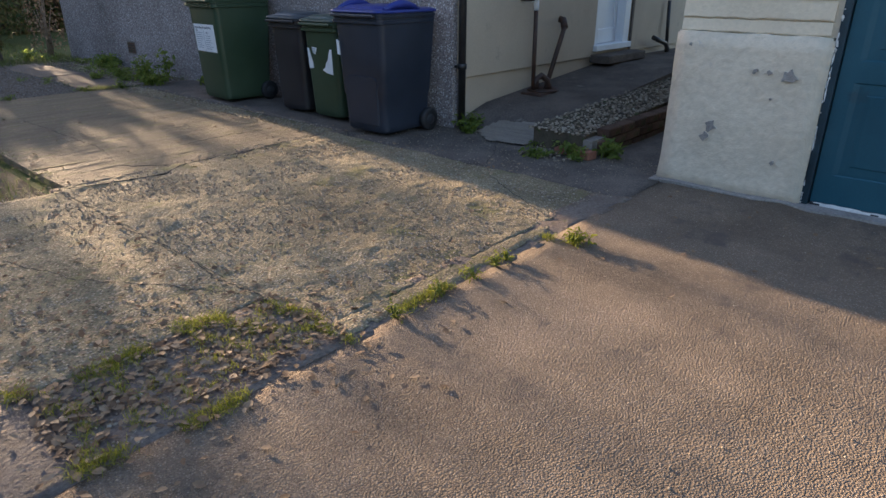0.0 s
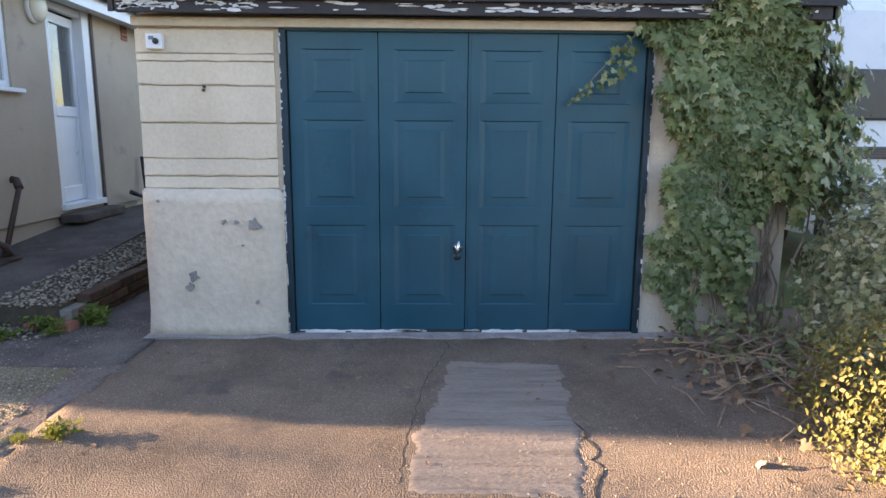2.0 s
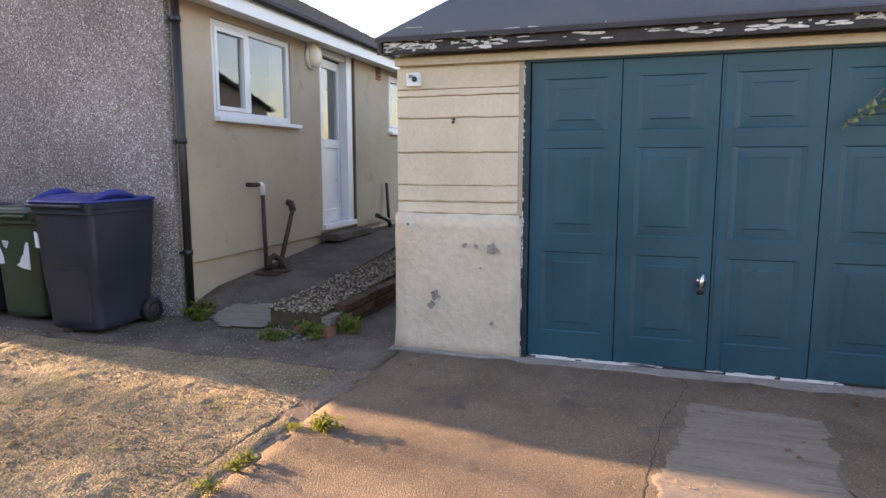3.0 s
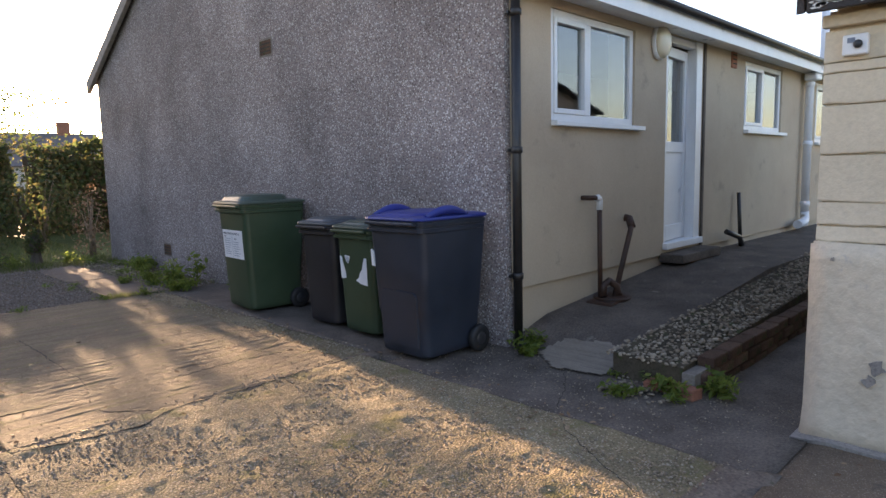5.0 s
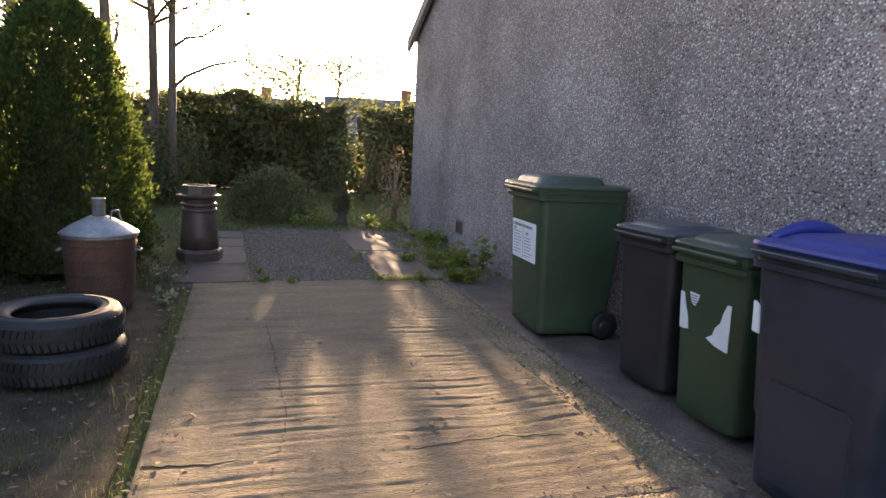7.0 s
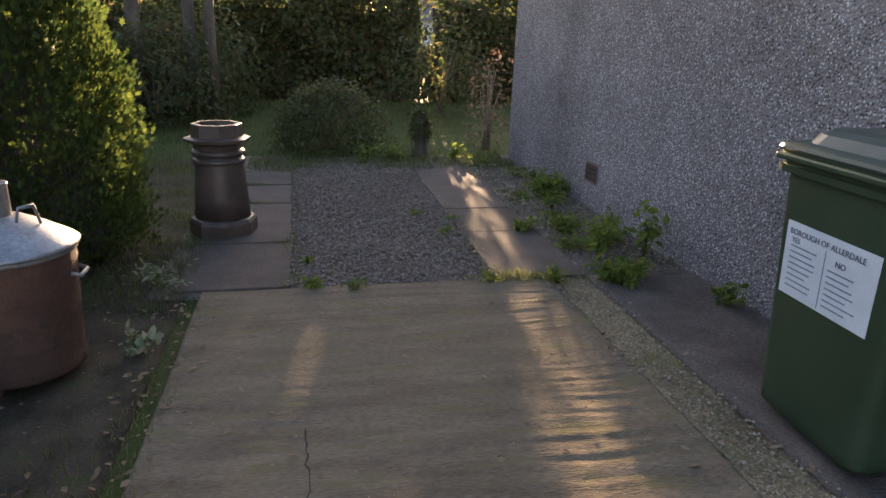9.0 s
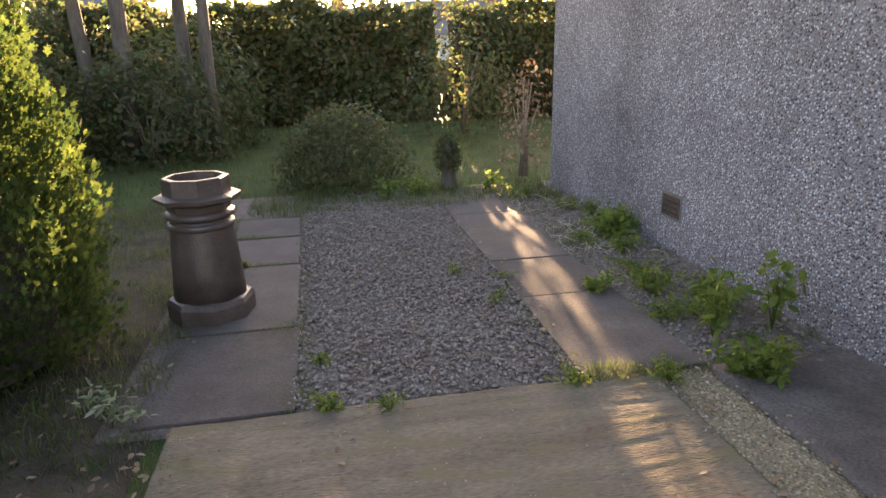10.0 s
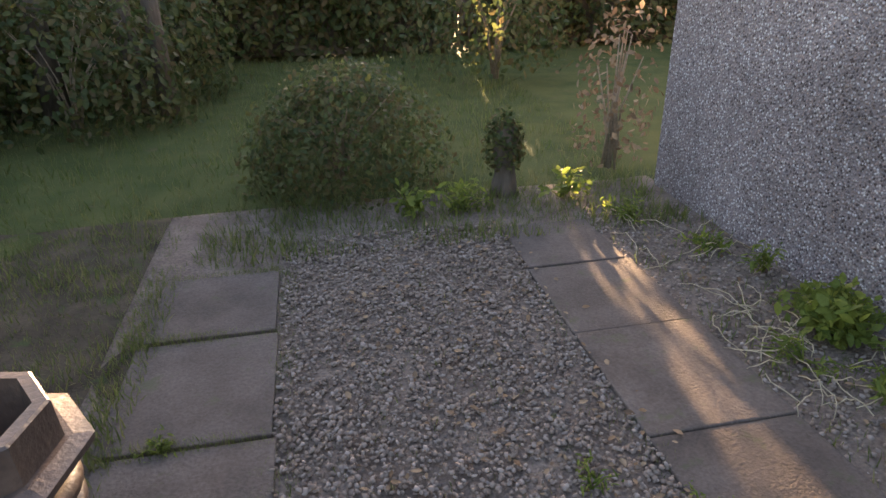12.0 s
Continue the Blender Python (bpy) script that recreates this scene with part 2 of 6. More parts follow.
M["hedge"] = leafy("hedge_leaves", ((0.045, 0.068, 0.022), (0.075, 0.10, 0.032), (0.11, 0.115, 0.04), (0.12, 0.09, 0.04)), 0.5, 0.55)
M["thuja"] = leafy("conifer_sprays", ((0.032, 0.060, 0.016), (0.060, 0.095, 0.022), (0.120, 0.150, 0.030), (0.055, 0.080, 0.020)), 0.65, 0.5)
M["grass"] = leafy("grass_blades", ((0.085, 0.12, 0.032), (0.13, 0.165, 0.045), (0.20, 0.195, 0.09), (0.11, 0.14, 0.04)), 0.6, 0.6)
M["weed"] = leafy("weed_leaves", ((0.12, 0.17, 0.035), (0.18, 0.235, 0.045), (0.26, 0.30, 0.06)), 0.5, 0.6)
M["moss"] = leafy("moss", ((0.15, 0.17, 0.02), (0.22, 0.23, 0.03), (0.27, 0.27, 0.05)), 0.8, 0.4)
M["dead_leaf"] = leafy("dead_leaves", ((0.15, 0.09, 0.05), (0.25, 0.16, 0.09), (0.33, 0.24, 0.15), (0.12, 0.075, 0.045)), 0.8, 0.2)
M["caravan"] = mat("white_coachwork", (0.60, 0.63, 0.66), (0.68, 0.70, 0.72), 2, 60, 0.3, 0.03, grain=0.03)
M["dark_panel"] = mat("dark_plastic", (0.02, 0.02, 0.022), (0.035, 0.035, 0.038), 4, 60, 0.35, 0.05)
M["far_wall"] = mat("far_render", (0.40, 0.36, 0.32), (0.48, 0.43, 0.38), 0.5, 20, 0.9, 0.1)
M["far_roof"] = mat("far_roof", (0.10, 0.085, 0.08), (0.15, 0.12, 0.11), 0.8, 20, 0.9, 0.2)
# the rooms' dimness is put into this colour, so the panes show reflections
M["room"] = mat("dim_room", (0.12, 0.11, 0.10), (0.16, 0.15, 0.135), 2, 60, 0.9, 0.1)
M["cable"] = mat("crack_dirt_and_slot_shade", (0.03, 0.024, 0.018), (0.055, 0.045, 0.032), 8, 70, 1.0, 0.6)
glass, gn, gl, gs = shader("window_glass")
gs.inputs["Base Color"].default_value, gs.inputs["Roughness"].default_value = (0.85, 0.9, 0.92, 1), 0.02
gs.inputs["Transmission Weight"].default_value, gs.inputs["IOR"].default_value = 1.0, 1.75
bumped(gn, gl, gs, noise_tex(gn, gl, coords(gn, gl), 2.2, 2), 0.04, 0.02)
M["glass"] = glass
lamp_glass, ln, ll, lsh = shader("opal_glass")
lsh.inputs["Base Color"].default_value, lsh.inputs["Roughness"].default_value = (0.74, 0.66, 0.50, 1), 0.25
lsh.inputs["Subsurface Weight"].default_value = 0.1
M["opal"] = lamp_glass

# ---- building helpers ----
R = random.Random(7)
NP = np.random.default_rng(11)


def link(name, bm, material, parent=None, label="", smooth=False):
    me = bpy.data.meshes.new(name)
    if smooth:
        for f in bm.faces:
            f.smooth = True
    bm.to_mesh(me)
    bm.free()
    if material:
        me.materials.append(material)
    ob = new(name, me)
    if parent:
        ob.parent = parent
    return tagged(ob, label)


part = link


def thing(name, at, label, category, group="", rz=0):
    ob = new(name)
    ob.matrix_basis = pose(*at, 0, 0, rz)
    ob.empty_display_size = 0.1
    return tagged(ob, label, category, group)


def structure(name, bm, material, label="", smooth=False):
    return tagged(link(name, bm, material, None, label, smooth), kind="structure")


def box(bm, x0, x1, y0, y1, z0, z1, m=None):
    v = [bm.verts.new((x, y, z)) for z in (z0, z1) for x, y in ((x0, y0), (x1, y0), (x1, y1), (x0, y1))]
    if m:
        for q in v:
            q.co = m @ q.co
    for a in ((3, 2, 1, 0), (4, 5, 6, 7), (0, 1, 5, 4), (1, 2, 6, 5), (2, 3, 7, 6), (3, 0, 4, 7)):
        bm.faces.new([v[i] for i in a])
    return v


def cuboid(x0, x1, y0, y1, z0, z1, bevel=0.0, m=None, seg=2):
    bm = bmesh.new()
    box(bm, x0, x1, y0, y1, z0, z1, m)
    if bevel:
        bmesh.ops.bevel(bm, geom=bm.edges[:], offset=bevel, segments=seg, affect="EDGES", profile=0.5)
    return bm


def lathe(profile, sides=24, m=None, flat=False, cap=True):
    """A body of revolution round z from (radius, height) pairs."""
    bm = bmesh.new()
    rings = []
    for r, z in profile:
        ring = [bm.verts.new((r * math.cos(2 * math.pi * i / sides), r * math.sin(2 * math.pi * i / sides), z)) for i in range(sides)]
        rings.append(ring)
    for a, b in zip(rings, rings[1:]):
        for i in range(sides):
            bm.faces.new((a[i], a[(i + 1) % sides], b[(i + 1) % sides], b[i]))
    if cap:
        bm.faces.new(rings[0][::-1])
        bm.faces.new(rings[-1])
    if m:
        bmesh.ops.transform(bm, matrix=m, verts=bm.verts)
    for f in bm.faces:
        f.smooth = not flat
    return bm


def tube(points, radii, sides=8, bm=None):
    """A round bar along points."""
    bm = bm or bmesh.new()
    if isinstance(radii, (int, float)):
        radii = [radii] * len(points)
    points = [Vector(p) for p in points]
    rings = []
    for i, p in enumerate(points):
        way = (points[min(i + 1, len(points) - 1)] - points[max(i - 1, 0)]).normalized()
        side = way.orthogonal().normalized() if not rings else (rings_side - way * rings_side.dot(way)).normalized()
        rings_side = side
        up = way.cross(side)
        rings.append([bm.verts.new(p + radii[i] * (math.cos(2 * math.pi * k / sides) * side + math.sin(2 * math.pi * k / sides) * up)) for k in range(sides)])
    for a, b in zip(rings, rings[1:]):
        for k in range(sides):
            f = bm.faces.new((a[k], a[(k + 1) % sides], b[(k + 1) % sides], b[k]))
            f.smooth = True
    bm.faces.new(rings[0][::-1])
    bm.faces.new(rings[-1])
    return bm


def rounded(w, d, r, n=4):
    """The outline of a rounded rectangle, centred, counter-clockwise."""
    out = []
    for cx, cy, a0 in ((w / 2 - r, d / 2 - r, 0), (-w / 2 + r, d / 2 - r, 90), (-w / 2 + r, -d / 2 + r, 180), (w / 2 - r, -d / 2 + r, 270)):
        for i in range(n + 1):
            a = radians(a0 + 90 * i / n)
            out.append((cx + r * math.cos(a), cy + r * math.sin(a)))
    return out


def loft(sections, cap=True):
    """A skin over outlines [(points, z, dx, dy)] with equal counts."""
    bm = bmesh.new()
    rings = [[bm.verts.new((x + dx, y + dy, z)) for x, y in pts] for pts, z, dx, dy in sections]
    for a, b in zip(rings, rings[1:]):
        for i in range(len(a)):
            bm.faces.new((a[i], a[(i + 1) % len(a)], b[(i + 1) % len(a)], b[i]))
    if cap:
        bm.faces.new(rings[0][::-1])
        bm.faces.new(rings[-1])
    return bm


def scatter_mesh(name, shape, faces, places, material, smooth=False):
    """Many copies of a small shape as one mesh. places: an array of 4 x 4 matrices."""
    shape = np.asarray(shape, float)
    k, n = len(shape), len(places)
    hom = np.hstack([shape, np.ones((k, 1))])
    co = np.einsum("nij,kj->nki", np.asarray(places), hom)[:, :, :3].reshape(-1, 3)
    me = bpy.data.meshes.new(name)
    sizes = [len(f) for f in faces]
    flat = np.concatenate([np.array(f) for f in faces])
    loops = (flat[None, :] + (np.arange(n) * k)[:, None]).ravel()
    me.vertices.add(n * k)
    me.vertices.foreach_set("co", co.ravel())
    me.loops.add(len(loops))
    me.loops.foreach_set("vertex_index", loops.astype(np.int32))
    starts = np.concatenate([[0], np.cumsum(np.tile(sizes, n))[:-1]])
    me.polygons.add(len(starts))
    me.polygons.foreach_set("loop_start", starts.astype(np.int32))
    me.update(calc_edges=True)
    me.validate()
    if smooth:
        me.polygons.foreach_set("use_smooth", np.ones(len(starts), bool))
    me.materials.append(material)
    return me


def turns(n, tilt=1.0, up=None):
    """Random turns; with up, the shape's z stays near that direction."""
    q = NP.normal(size=(n, 4))
    if up is not None:
        out = np.zeros((n, 3, 3))
        z = np.asarray(up, float) + tilt * NP.normal(size=(n, 3))
        z /= np.linalg.norm(z, axis=1)[:, None]
        ref = NP.normal(size=(n, 3))
        x = np.cross(ref, z)
        x /= np.linalg.norm(x, axis=1)[:, None] + 1e-9
        out[:, :, 0], out[:, :, 1], out[:, :, 2] = x, np.cross(z, x), z
        return out
    q /= np.linalg.norm(q, axis=1)[:, None]
    w, x, y, z = q.T
    return np.stack([1 - 2 * (y * y + z * z), 2 * (x * y - z * w), 2 * (x * z + y * w), 2 * (x * y + z * w), 1 - 2 * (x * x + z * z), 2 * (y * z - x * w),
                     2 * (x * z - y * w), 2 * (y * z + x * w), 1 - 2 * (x * x + y * y)], 1).reshape(n, 3, 3)


def mats(points, rots, sizes):
    n = len(points)
    out = np.zeros((n, 4, 4))
    sizes = np.asarray(sizes, float)
    if sizes.ndim == 1:
        sizes = np.repeat(sizes[:, None], 3, 1)
    out[:, :3, :3] = rots * sizes[:, None, :]
    out[:, :3, 3] = points
    out[:, 3, 3] = 1
    return out


SLIM = ([(0, 0, 0), (0.15, 0.35, 0.05), (0.10, 0.75, 0.03), (0, 1, -0.08), (-0.10, 0.75, 0.03), (-0.15, 0.35, 0.05)], [(0, 1, 2, 3), (0, 3, 4, 5)])
OVAL = ([(0, 0, 0), (0.28, 0.35, 0.05), (0.2, 0.75, 0.03), (0, 1, -0.05), (-0.2, 0.75, 0.03), (-0.28, 0.35, 0.05)], [(0, 1, 2, 3), (0, 3, 4, 5)])
IVY = ([(0, 0, 0), (0.34, -0.12, -0.03), (0.56, 0.22, -0.05), (0.26, 0.36, 0.02), (0.34, 0.72, -0.03), (0.12, 0.62, 0.02), (0, 1.0, -0.06),
        (-0.12, 0.62, 0.02), (-0.34, 0.72, -0.03), (-0.26, 0.36, 0.02), (-0.56, 0.22, -0.05), (-0.34, -0.12, -0.03), (0, 0.35, 0.05)],
       [(12, i, i + 1) for i in range(11)] + [(12, 11, 0)])
SPRAY = ([(0, 0, 0), (0.10, 0.25, 0.02), (0.34, 0.42, 0), (0.14, 0.5, 0.02), (0.26, 0.78, 0), (0.06, 0.72, 0.02), (0, 1.05, 0),
          (-0.06, 0.72, 0.02), (-0.26, 0.78, 0), (-0.14, 0.5, 0.02), (-0.34, 0.42, 0), (-0.10, 0.25, 0.02)],
         [(0, 1, 11), (1, 2, 3), (3, 4, 5), (5, 6, 7), (7, 8, 9), (9, 10, 11), (1, 3, 9, 11), (3, 5, 7, 9)])
BLADE = ([(-0.04, 0, 0), (0.04, 0, 0), (0.03, 0.10, 0.55), (-0.03, 0.10, 0.55), (0, 0.35, 1.0)], [(0, 1, 2, 3), (3, 2, 4)])


def pebble_shape(seed):
    rr = random.Random(seed)
    bm = bmesh.new()
    bmesh.ops.create_icosphere(bm, subdivisions=1, radius=0.5)
    co = [tuple(v.co * rr.uniform(0.75, 1.15)) for v in bm.verts]
    fs = [tuple(v.index for v in f.verts) for f in bm.faces]
    bm.free()
    return co, fs


def stuff(name, me, label, category):
    return tagged(new(name, me), label, category, kind="stuff")

# ---- ground ----
def sheet(x0, x1, y0, y1, step, height, thick=0.12):
    """A slab with a modelled top: height(x, y) in arrays; the sides go down by thick."""
    nx, ny = max(2, int(round((x1 - x0) / step)) + 1), max(2, int(round((y1 - y0) / step)) + 1)
    X, Y = np.meshgrid(np.linspace(x0, x1, nx), np.linspace(y0, y1, ny))
    Z = height(X, Y)
    co = np.stack([X, Y, Z], -1).reshape(-1, 3)
    idx = np.arange(nx * ny).reshape(ny, nx)
    faces = np.stack([idx[:-1, :-1], idx[:-1, 1:], idx[1:, 1:], idx[1:, :-1]], -1).reshape(-1, 4).tolist()
    rim = np.concatenate([idx[0, :], idx[1:, -1], idx[-1, -2::-1], idx[-2:0:-1, 0]])
    low = co[rim].copy()
    low[:, 2] -= thick
    k = len(co)
    for i in range(len(rim)):
        j = (i + 1) % len(rim)
        faces.append((int(rim[j]), int(rim[i]), k + i, k + j))
    me = bpy.data.meshes.new("sheet")
    me.from_pydata(np.vstack([co, low]).tolist(), [], faces)
    me.update()
    return me


def waves(X, Y, amp, size, seed=0.0):
    """Cheap uneven ground: a few crossed waves."""
    out = np.zeros_like(X)
    rr = random.Random(seed)
    for k in range(7):
        a, f = rr.uniform(0, 6.28), rr.uniform(0.6, 1.8) * 6.28 / size
        out += np.sin((X * math.cos(a) + Y * math.sin(a)) * f + rr.uniform(0, 6.28))
    return amp * out / 4


def lumps(X, Y, amp, size, seed):
    """Irregular bumps: smoothed random heights on a lattice, size metres apart."""
    g = np.random.default_rng(seed).uniform(-1, 1, (64, 64))
    u, v = X / size, Y / size
    i, j = np.floor(u).astype(int), np.floor(v).astype(int)
    a, b = u - i, v - j
    a, b = a * a * (3 - 2 * a), b * b * (3 - 2 * b)
    i, j = i % 64, j % 64
    k, m = (i + 1) % 64, (j + 1) % 64
    return amp * ((g[i, j] * (1 - a) + g[k, j] * a) * (1 - b) + (g[i, m] * (1 - a) + g[k, m] * a) * b)


def rough_top(X, Y):
    """Worn concrete: broad swells, shallow hollows, and stones standing out."""
    return waves(X, Y, 0.006, 1.2, 3) + lumps(X, Y, 0.006, 0.21, 4) + lumps(X, Y, 0.0045, 0.083, 14) + lumps(X, Y, 0.003, 0.037, 24)


def slab(name, x0, x1, y0, y1, step, height, material, label, thick=0.12):
    me = sheet(x0, x1, y0, y1, step, height, thick)
    me.name = name
    me.materials.append(M[material])
    for p in me.polygons:
        p.use_smooth = True
    return tagged(new(name, me), label, kind="structure")


bm = bmesh.new()
bmesh.ops.create_grid(bm, x_segments=40, y_segments=40, size=1500)
for v in bm.verts:
    v.co.z = -0.05
structure("ground", bm, M["turf"], "rough grass and soil running to the horizon")

JOINT_Y = 1.83
slab("pavement_drive", -7, 4.6, -9, JOINT_Y - 0.008, 0.09, lambda X, Y: waves(X, Y, 0.006, 1.7, 1), "drive", "weathered exposed-aggregate concrete drive before the garage")
slab("ground_joint", 1.10, 3.4, JOINT_Y - 0.04, JOINT_Y + 0.2, 0.04, lambda X, Y: -0.004 + waves(X, Y, 0.004, 0.25, 19), "grit_bed", "dirt packed in the slab joint", 0.05)
slab("ground_seam", 1.07, 3.5, 4.57, 4.68, 0.04, lambda X, Y: -0.005 + waves(X, Y, 0.003, 0.3, 19), "grit_bed", "dirt packed in the slab seam", 0.05)
slab("pavement_rough", 1.10, 3.34, JOINT_Y + 0.14, 4.632, 0.0125, rough_top, "rough_slab", "worn gravelly concrete slab")
slab("pavement_rough_side", -4.0, 1.097, JOINT_Y + 0.52, 4.57, 0.02, rough_top, "rough_slab", "worn gravelly concrete slab")
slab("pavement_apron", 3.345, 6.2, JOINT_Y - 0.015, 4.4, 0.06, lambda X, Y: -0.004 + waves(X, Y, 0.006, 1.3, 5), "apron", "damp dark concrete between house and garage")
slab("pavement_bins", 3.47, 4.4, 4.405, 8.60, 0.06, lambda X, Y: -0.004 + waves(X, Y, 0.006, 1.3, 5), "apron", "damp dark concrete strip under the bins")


def ribs(X, Y):
    """Tamp marks across the slab, worn away in patches."""
    wear = np.clip(0.6 + waves(X, Y, 0.7, 0.9, 8), 0.1, 1)
    wob = Y + 0.012 * np.sin(X * 2.1 + 0.7) + 0.006 * np.sin(X * 7)
    wob = wob + lumps(X, Y, 0.03, 0.45, 41)
    return waves(X, Y, 0.004, 1.5, 6) + lumps(X, Y, 0.0022, 0.07, 42) + wear * (0.0017 * np.sin(wob * 6.28 / 0.085) + 0.0014 * np.sin(wob * 6.28 / 0.051 + 2 * np.sin(X)) + lumps(X * 0.16, Y, 0.0016, 0.045, 43))


slab("pavement_ribbed", 1.15, 3.20, 4.635, 8.605, 0.0125, lambda X, Y: ribs(X, Y) + np.clip(1.85 - X, 0, 0.6) * lumps(X, Y, 0.008, 0.16, 3), "ribbed", "pale ribbed concrete slab with tamp marks and cracks")
slab("pavement_edge", 3.205, 3.465, 4.64, 8.60, 0.025, lambda X, Y: -0.012 + waves(X, Y, 0.006, 0.8, 10) + lumps(X, Y, 0.009, 0.11, 44) + lumps(X, Y, 0.004, 0.05, 45), "rough_slab", "crumbling mossy edge of the concrete")


def crack(name, points, width, seed, z=0.004, over=None):
    """A dark crevice with ragged sides, a thin ribbon of dirt standing in it."""
    rr = random.Random(seed)
    pts = []
    for (x0, y0), (x1, y1) in zip(points, points[1:]):
        n = max(2, int(math.hypot(x1 - x0, y1 - y0) / 0.035))
        pts += [(x0 + (x1 - x0) * i / n + rr.uniform(-0.009, 0.009), y0 + (y1 - y0) * i / n + rr.uniform(-0.009, 0.009)) for i in range(n)]
    pts.append(points[-1])
    bm = bmesh.new()
    prev = None
    for i, (x, y) in enumerate(pts):
        dx, dy = pts[min(i + 1, len(pts) - 1)][0] - pts[max(i - 1, 0)][0], pts[min(i + 1, len(pts) - 1)][1] - pts[max(i - 1, 0)][1]
        k = math.hypot(dx, dy) or 1
        w = width * rr.uniform(0.35, 1.0) * (0.3 if i in (0, len(pts) - 1) else 1)
        g = float(over(np.array(x), np.array(y))) if over else 0.0
        cur = [bm.verts.new((x - dy / k * w * s, y + dx / k * w * s, g + zz)) for s, zz in ((-1, -0.02), (-0.8, z), (0.8, z), (1, -0.02))]
        if prev:
            for a in range(3):
                bm.faces.new((prev[a], prev[a + 1], cur[a + 1], cur[a]))
        prev = cur
    return structure(name, bm, M["cable"], "dark crack filled with dirt")


def drive_top(X, Y):
    return waves(X, Y, 0.006, 1.7, 1)


def apron_top(X, Y):
    return -0.004 + waves(X, Y, 0.006, 1.3, 5)


crack("trim_crack_main", ((1.16, 4.585), (1.45, 4.52), (1.73, 4.475), (1.9, 4.55), (2.04, 4.61), (2.4, 4.60), (2.8, 4.625), (3.22, 4.637)), 0.011, 1, 0.0015, lambda X, Y: np.maximum(rough_top(X, Y), ribs(X, Y)))
crack("trim_crack_branch", ((1.86, 4.66), (1.72, 4.80), (1.62, 4.92)), 0.004, 11, 0.002, ribs)
crack("trim_crack_low", ((2.25, 5.18), (2.7, 5.22), (3.0, 5.16)), 0.0035, 2, 0.0015, ribs)
crack("trim_crack_side", ((1.17, 5.26), (1.45, 5.22), (1.70, 5.27), (1.75, 5.6), (1.745, 6.0), (1.74, 6.6), (1.72, 7.2)), 0.005, 3, 0.0015, ribs)
crack("trim_crack_drive", ((3.9, -0.01), (3.70, -0.05), (3.48, 0.0), (3.1, 0.10), (2.55, 0.16), (2.1, 0.19)), 0.003, 4, 0.001, drive_top)
crack("trim_crack_patch", ((2.62, -0.60), (2.53, -0.63), (2.46, -0.60), (2.36, -0.635), (2.28, -0.59), (2.2, -0.61), (2.1, -0.56), (1.97, -0.53)), 0.009, 5, 0.0025, drive_top)
crack("trim_crack_apron", ((3.40, 2.95), (3.7, 3.1), (4.0, 3.3)), 0.005, 6, 0.001, apron_top)
crack("trim_crack_apron_low", ((2.75, 1.99), (2.95, 2.35), (3.2, 2.75), (3.33, 2.88)), 0.004, 8, 0.0015, rough_top)
crack("trim_crack_rough", ((0.5, 3.6), (0.65, 3.1), (0.9, 2.75), (1.05, 2.45)), 0.003, 7, 0.0015, rough_top)
crack("trim_crack_slab_edge", ((1.10, 2.36), (1.07, 2.7), (1.12, 3.1), (1.08, 3.6), (1.11, 4.1), (1.09, 4.6)), 0.006, 17, 0.0015, rough_top)
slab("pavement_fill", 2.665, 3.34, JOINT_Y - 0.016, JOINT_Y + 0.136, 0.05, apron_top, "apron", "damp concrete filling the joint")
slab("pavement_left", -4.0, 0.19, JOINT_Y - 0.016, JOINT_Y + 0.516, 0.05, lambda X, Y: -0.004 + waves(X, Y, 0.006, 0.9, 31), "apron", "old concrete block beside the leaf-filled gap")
slab("ground_gap", 0.195, 1.11, JOINT_Y - 0.016, JOINT_Y + 0.516, 0.05, lambda X, Y: -0.007 + waves(X, Y, 0.010, 0.4, 21), "grit_bed", "soil filled gap between the slabs", 0.06)

# pale cement patch in the drive, and the broken slab by the house path
def ragged(name, outline, height, material, label, step=0.03, seed=1):
    """A thin skin inside an outline, with a crumbled edge."""
    xs, ys = [p[0] for p in outline], [p[1] for p in outline]
    rr = random.Random(seed)
    nx, ny = int((max(xs) - min(xs)) / step) + 1, int((max(ys) - min(ys)) / step) + 1

    def inside(x, y):
        hit, j = False, len(outline) - 1
        for i, (xi, yi) in enumerate(outline):
            xj, yj = outline[j]
            if (yi > y) != (yj > y) and x < (xj - xi) * (y - yi) / (yj - yi) + xi:
                hit = not hit
            j = i
        return hit
    bm, grid = bmesh.new(), {}
    for i in range(nx + 1):
        for j in range(ny + 1):
            x, y = min(xs) + i * step, min(ys) + j * step
            grid[i, j] = (x + rr.uniform(-.3, .3) * step, y + rr.uniform(-.3, .3) * step, inside(x + 0.03 * noise.noise((x * 7, y * 7, 0)), y + 0.03 * noise.noise((x * 7, y * 7, 4))))
    made = {}
    for i in range(nx):
        for j in range(ny):
            ks = ((i, j), (i + 1, j), (i + 1, j + 1), (i, j + 1))
            if sum(grid[k][2] for k in ks) >= 3:
                for k in ks:
                    if k not in made:
                        rim = not all(grid.get((k[0] + a_, k[1] + b_), (0, 0, False))[2] for a_, b_ in ((1, 0), (-1, 0), (0, 1), (0, -1)))
                        x, y = grid[k][0], grid[k][1]
                        made[k] = bm.verts.new((x, y, float(height(np.array(x), np.array(y))) - (0.006 if rim else 0)))
                bm.faces.new([made[k] for k in ks])
    return structure(name, bm, M[material], label, True)


